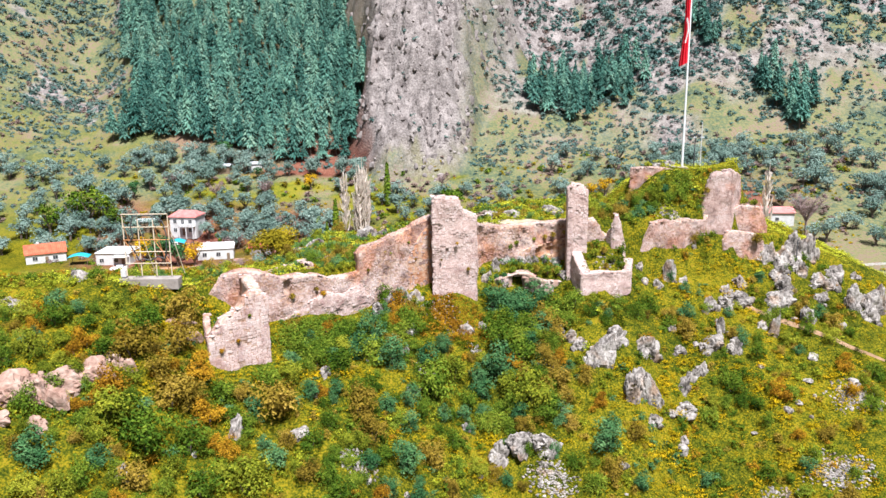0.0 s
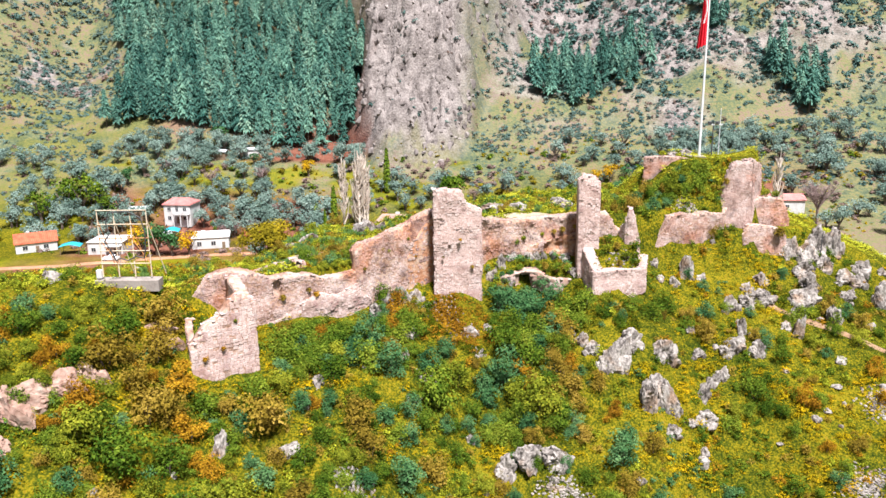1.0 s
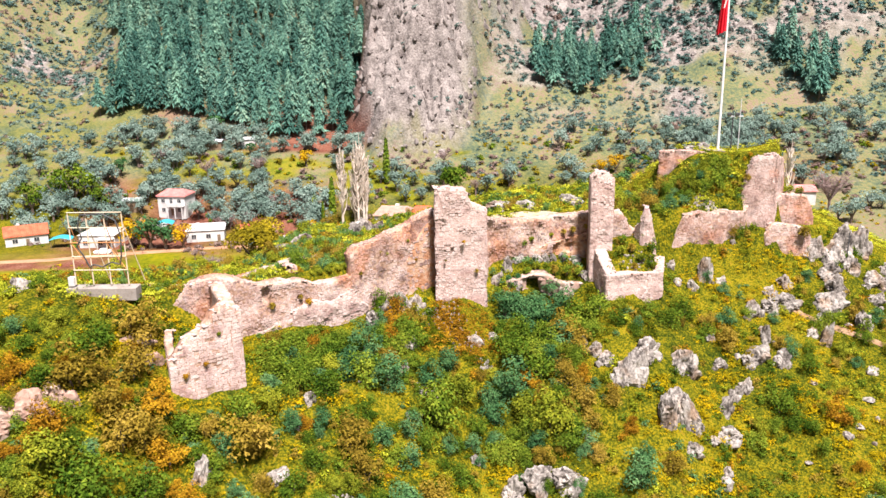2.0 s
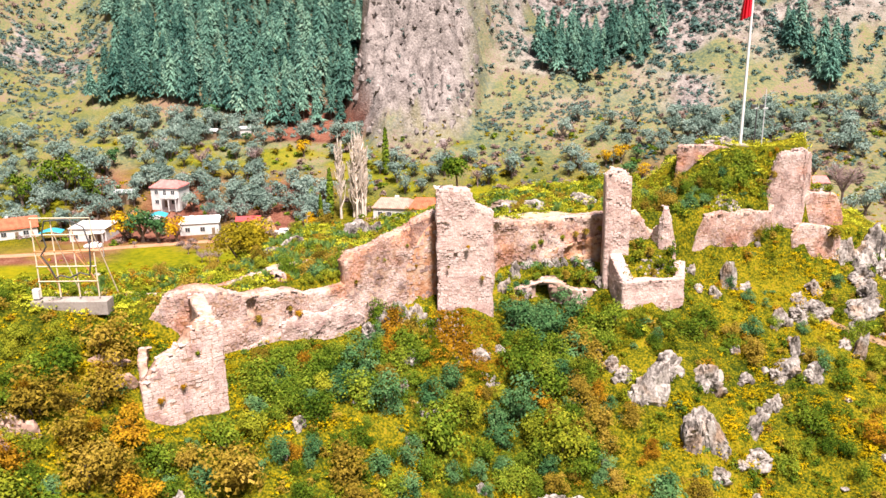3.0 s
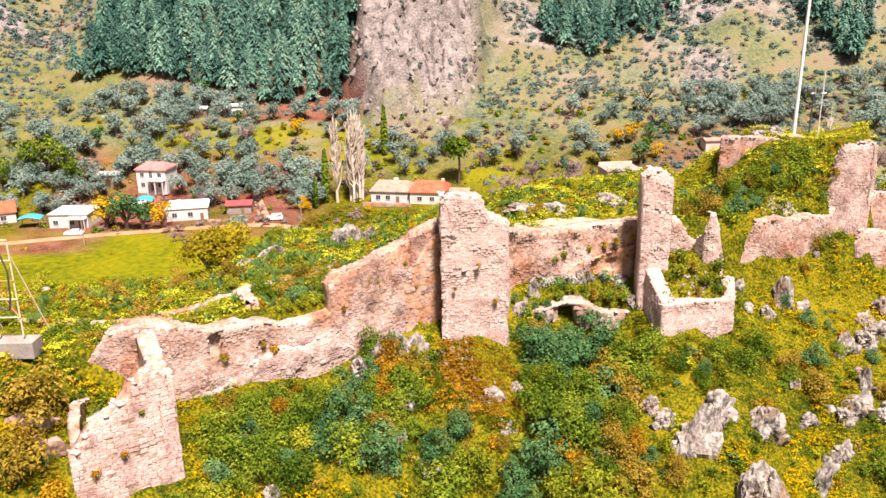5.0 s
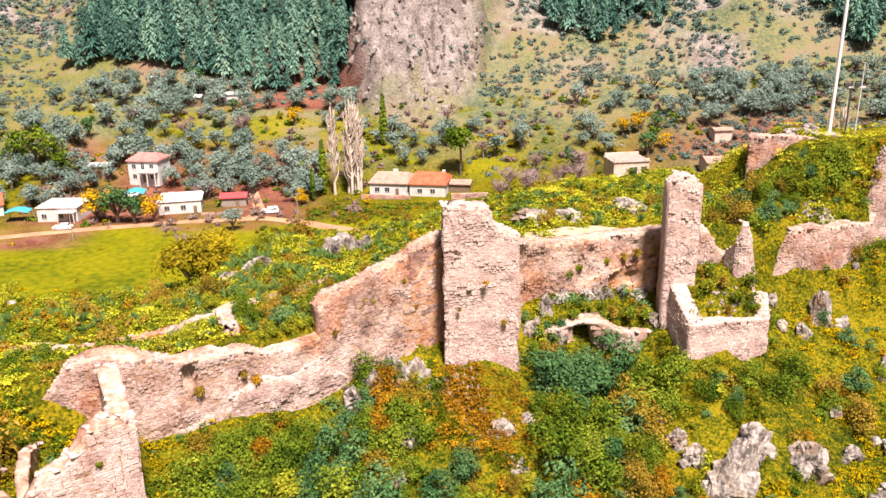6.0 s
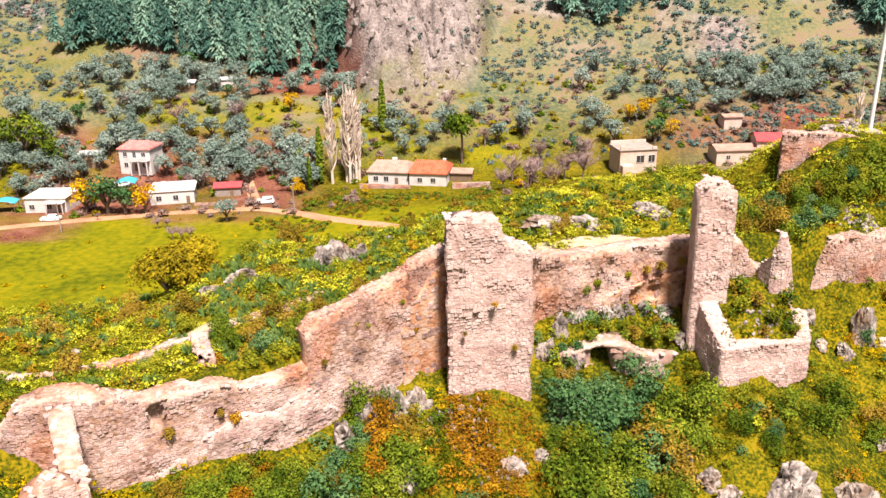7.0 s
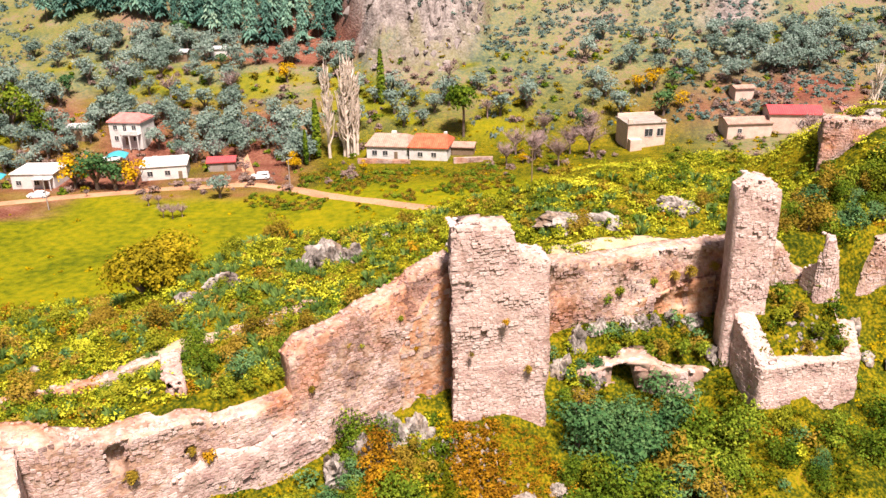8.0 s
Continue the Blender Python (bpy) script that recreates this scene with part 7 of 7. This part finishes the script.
        if cross:
            part("crossarm", box_mesh("crossarm", WOOD, (-0.9, -0.06, h - 0.6, 0.9, 0.06, h - 0.45)), t)
            for k in (-0.75, 0.0, 0.75):
                part("insulator", make_mesh("insulator", *rod((k, 0, h - 0.45), (k, 0, h - 0.2), 0.05, 6), WHITEWASH), t)
        else:
            part("bracket", make_mesh("bracket", *rod((0, 0, h - 0.2), (0.9, 0, h + 0.05), 0.04, 6), GREY_SHEET), t)
    # power cables between the eastern poles
    za, zb = ground_z(75, 182) + 10.7, ground_z(126, 178) + 14.7
    for off in (-0.7, 0.0, 0.7):
        pts = [(75 + 51 * k / 12, 182 - 4 * k / 12 + off, za + (zb - za) * k / 12 - 2.0 * (1 - (k / 6 - 1) ** 2)) for k in range(13)]
        thing("power_cable", "thin overhead power cable between wooden poles", "cable", group="power cables", data=make_mesh("power_cable", *tube(pts, [0.035] * 13, 4), GREY_SHEET))
    # garden wall before the long house
    def low_wall(label, x0, y0, x1, y1, h):
        a = math.degrees(math.atan2(y1 - y0, x1 - x0))
        ln = math.hypot(x1 - x0, y1 - y0)
        t = thing("garden_wall", label, "wall", at=pose(x0, y0, ground_z((x0 + x1) / 2, (y0 + y1) / 2) - 0.3, 0, 0, a))
        q = np.random.default_rng(int(abs(x0) * 10))
        u = 0.0
        bm = bmesh.new()
        add_box(bm, 0, -0.2, 0, ln, 0.2, h)
        part("core", bm_mesh("core", bm, MORTAR), t)
        me = block_mesh(3, STONE)
        for row in range(int(h / 0.4)):
            u = 0.0
            while u < ln - 0.4:
                w = q.uniform(0.5, 1.1)
                part("stone", me, t, at=Matrix.Translation((u + w / 2, -0.2, 0.2 + row * 0.4)) @ Matrix.Diagonal((w * 0.96, 0.2, 0.38, 1)))
                u += w
    low_wall("dry-stone garden wall before the long house", -23, 243.5, -10, 241.5, 1.4)
    low_wall("dry-stone garden wall beside the red-roofed house", 0.5, 240.5, 10, 241, 1.6)
    low_wall("low dry-stone wall along the road", -63, 235.4, -52.5, 236.2, 1.0)


def hill_fixtures():
    # steel frame with an outline of dark tube, on its concrete plinth
    x0, y0 = -29.5, 78.6
    z = 36.2
    t = thing("steel_frame", "cream and rust painted steel display frame on concrete plinth", "frame", at=pose(x0, y0, z))
    part("plinth", box_mesh("plinth", CONCRETE, (-2.95, -0.6, -1.0, 2.95, 0.7, 0.12), bevel=0.04), t, "grey concrete plinth")
    part("pedestal", box_mesh("pedestal", WHITEWASH, (-2.85, -0.3, 0.224, -2.35, 0.2, 1.0), bevel=0.03), t, "small white block")
    H = 6.6
    for x in (-2.3, -0.8, 0.7, 2.2):
        part("upright", make_mesh("upright", *rod((x, 0, 0.3), (x, 0, H), 0.055, 6), CREAM_STEEL, True), t)
        part("stay", make_mesh("stay", *rod((x, 0.05, H * 0.85), (x + 0.7, 1.8, 0.1), 0.045, 6), RUSTY_STEEL if x in (-2.3, 0.7) else CREAM_STEEL, True), t)
    for zz in (1.6, 2.8, 4.0, 5.3, H):
        part("rail", make_mesh("rail", *rod((-2.35, -0.06, zz), (2.25, -0.06, zz), 0.045, 6), CREAM_STEEL if zz != 4.0 else RUSTY_STEEL, True), t)
    for a, b in (((-2.3, -0.05, 4.0), (-0.8, -0.05, 1.6)), ((0.7, -0.05, 4.0), (2.2, -0.05, 1.6))):
        part("brace", make_mesh("brace", *rod(a, b, 0.04, 6), RUSTY_STEEL, True), t)
    bend = [(-1.2, 6.4), (0.6, 6.5), (1.7, 5.9), (2.0, 4.6), (1.9, 3.0), (1.7, 2.1), (1.0, 2.3), (0.2, 1.9), (-0.5, 2.1), (-0.9, 1.9), (-1.3, 2.9), (-1.8, 3.7), (-1.3, 4.4), (-1.5, 5.4), (-1.2, 6.4)]
    pts = []
    for (a, b), (c, d) in zip(bend[:-1], bend[1:]):
        for k in range(4):
            pts.append((a + (c - a) * k / 4, -0.14, b + (d - b) * k / 4))
    pts.append(pts[0])
    part("outline_tube", make_mesh("outline_tube", *tube(pts, [0.06] * len(pts), 6), DARK_STEEL, True), t, "dark bent tube outline")

    # flagpole with its limp flag
    fx_, fy_ = 32.4, 108.6
    fz = ground_z(fx_, fy_)
    t = thing("flagpole", "tall white steel flagpole on the knoll", "flagpole", at=pose(fx_, fy_, fz))
    part("pole", make_mesh("pole", *rod((0, 0, -0.5), (0, 0, 27), 0.17, 12, 0.10), WHITE_STEEL, True), t)
    part("foot_plate", box_mesh("foot_plate", CONCRETE, (-0.7, -0.7, -0.6, 0.7, 0.7, 0.15), bevel=0.05), t, "concrete foot")
    part("finial", make_mesh("finial", *tube([(0, 0, 26.95), (0, 0, 27.1), (0, 0, 27.3)], [0.12, 0.2, 0.02], 8), WHITE_STEEL, True), t)
    bot, top = 13.3, 26.6
    nu, nv = 40, 60
    vs = []
    for j in range(nv + 1):
        f = j / nv
        zz = top + (bot - top) * f
        reach = 0.5 + 0.3 * f + 0.08 * math.sin(9 * f)
        for i in range(nu + 1):
            u = i / nu
            xx = -0.10 - reach * u * (0.85 + 0.15 * math.sin(7 * f)) - 0.35 * f * u
            yy = 0.42 * u * math.sin(u * 17 + 2.5 * f) + 0.15 * math.sin(5 * f) * u
            vs.append((xx + 0.05 * math.sin(u * 17 + 2 * f), yy - 0.1, zz - 1.3 * u * (1 - f) * 0.4 + 0.5 * f * (1 - u)))
    g = np.arange(len(vs)).reshape(nv + 1, nu + 1)
    q = np.stack([g[:-1, :-1], g[:-1, 1:], g[1:, 1:], g[1:, :-1]], -1).reshape(-1, 4)
    flag_me = make_mesh("flag", np.array(vs), q, [FLAG_RED, FLAG_WHITE], True)
    idx = []
    for j in range(nv):
        for i in range(nu):
            a, b = (i + 0.5) / nu, (j + 0.5) / nv
            disc = ((a - 0.5) / 0.40) ** 2 + ((b - 0.66) / 0.13) ** 2 < 1
            bite = ((a - 0.76) / 0.36) ** 2 + ((b - 0.66) / 0.105) ** 2 < 1
            idx.append(1 if disc and not bite else 0)
    flag_me.polygons.foreach_set("material_index", np.array(idx, dtype=np.int32))
    part("flag", flag_me, t, "limp red flag with a white crescent")

    # lamp mast and thin aerial beside the pole
    mx, my = 34.3, 109.6
    t = thing("lamp_mast", "dark steel mast with crossarm and floodlights", "mast", at=pose(mx, my, ground_z(mx, my)))
    part("mast", make_mesh("mast", *rod((0, 0, -0.4), (0, 0, 4.6), 0.09, 8, 0.07), DARK_STEEL, True), t)
    part("crossarm", box_mesh("crossarm", GREY_SHEET, (-0.7, -0.06, 4.0, 1.2, 0.06, 4.14)), t)
    for k in (-0.5, 0.45):
        part("floodlight", box_mesh("floodlight", DARK_STEEL, (k - 0.25, -0.3, 4.16, k + 0.25, -0.05, 4.5), bevel=0.03), t)
    t = thing("aerial_mast", "thin grey aerial mast", "mast", at=pose(mx + 0.85, my, ground_z(mx + 0.85, my)))
    part("mast", make_mesh("mast", *rod((0, 0, -0.4), (0, 0, 6.2), 0.07, 8, 0.04), GREY_SHEET, True), t)
    # small dark post among the rocks
    t = thing("iron_post", "short dark iron post among the rocks", "post", at=pose(46.5, 103.0, ground_z(46.5, 103.0)))
    part("post", make_mesh("post", *rod((0, 0, -0.4), (0, 0, 3.2), 0.07, 6), DARK_STEEL, True), t)


castle()
hill_fixtures()
village()
rocks()
hill_plants()
valley_trees()
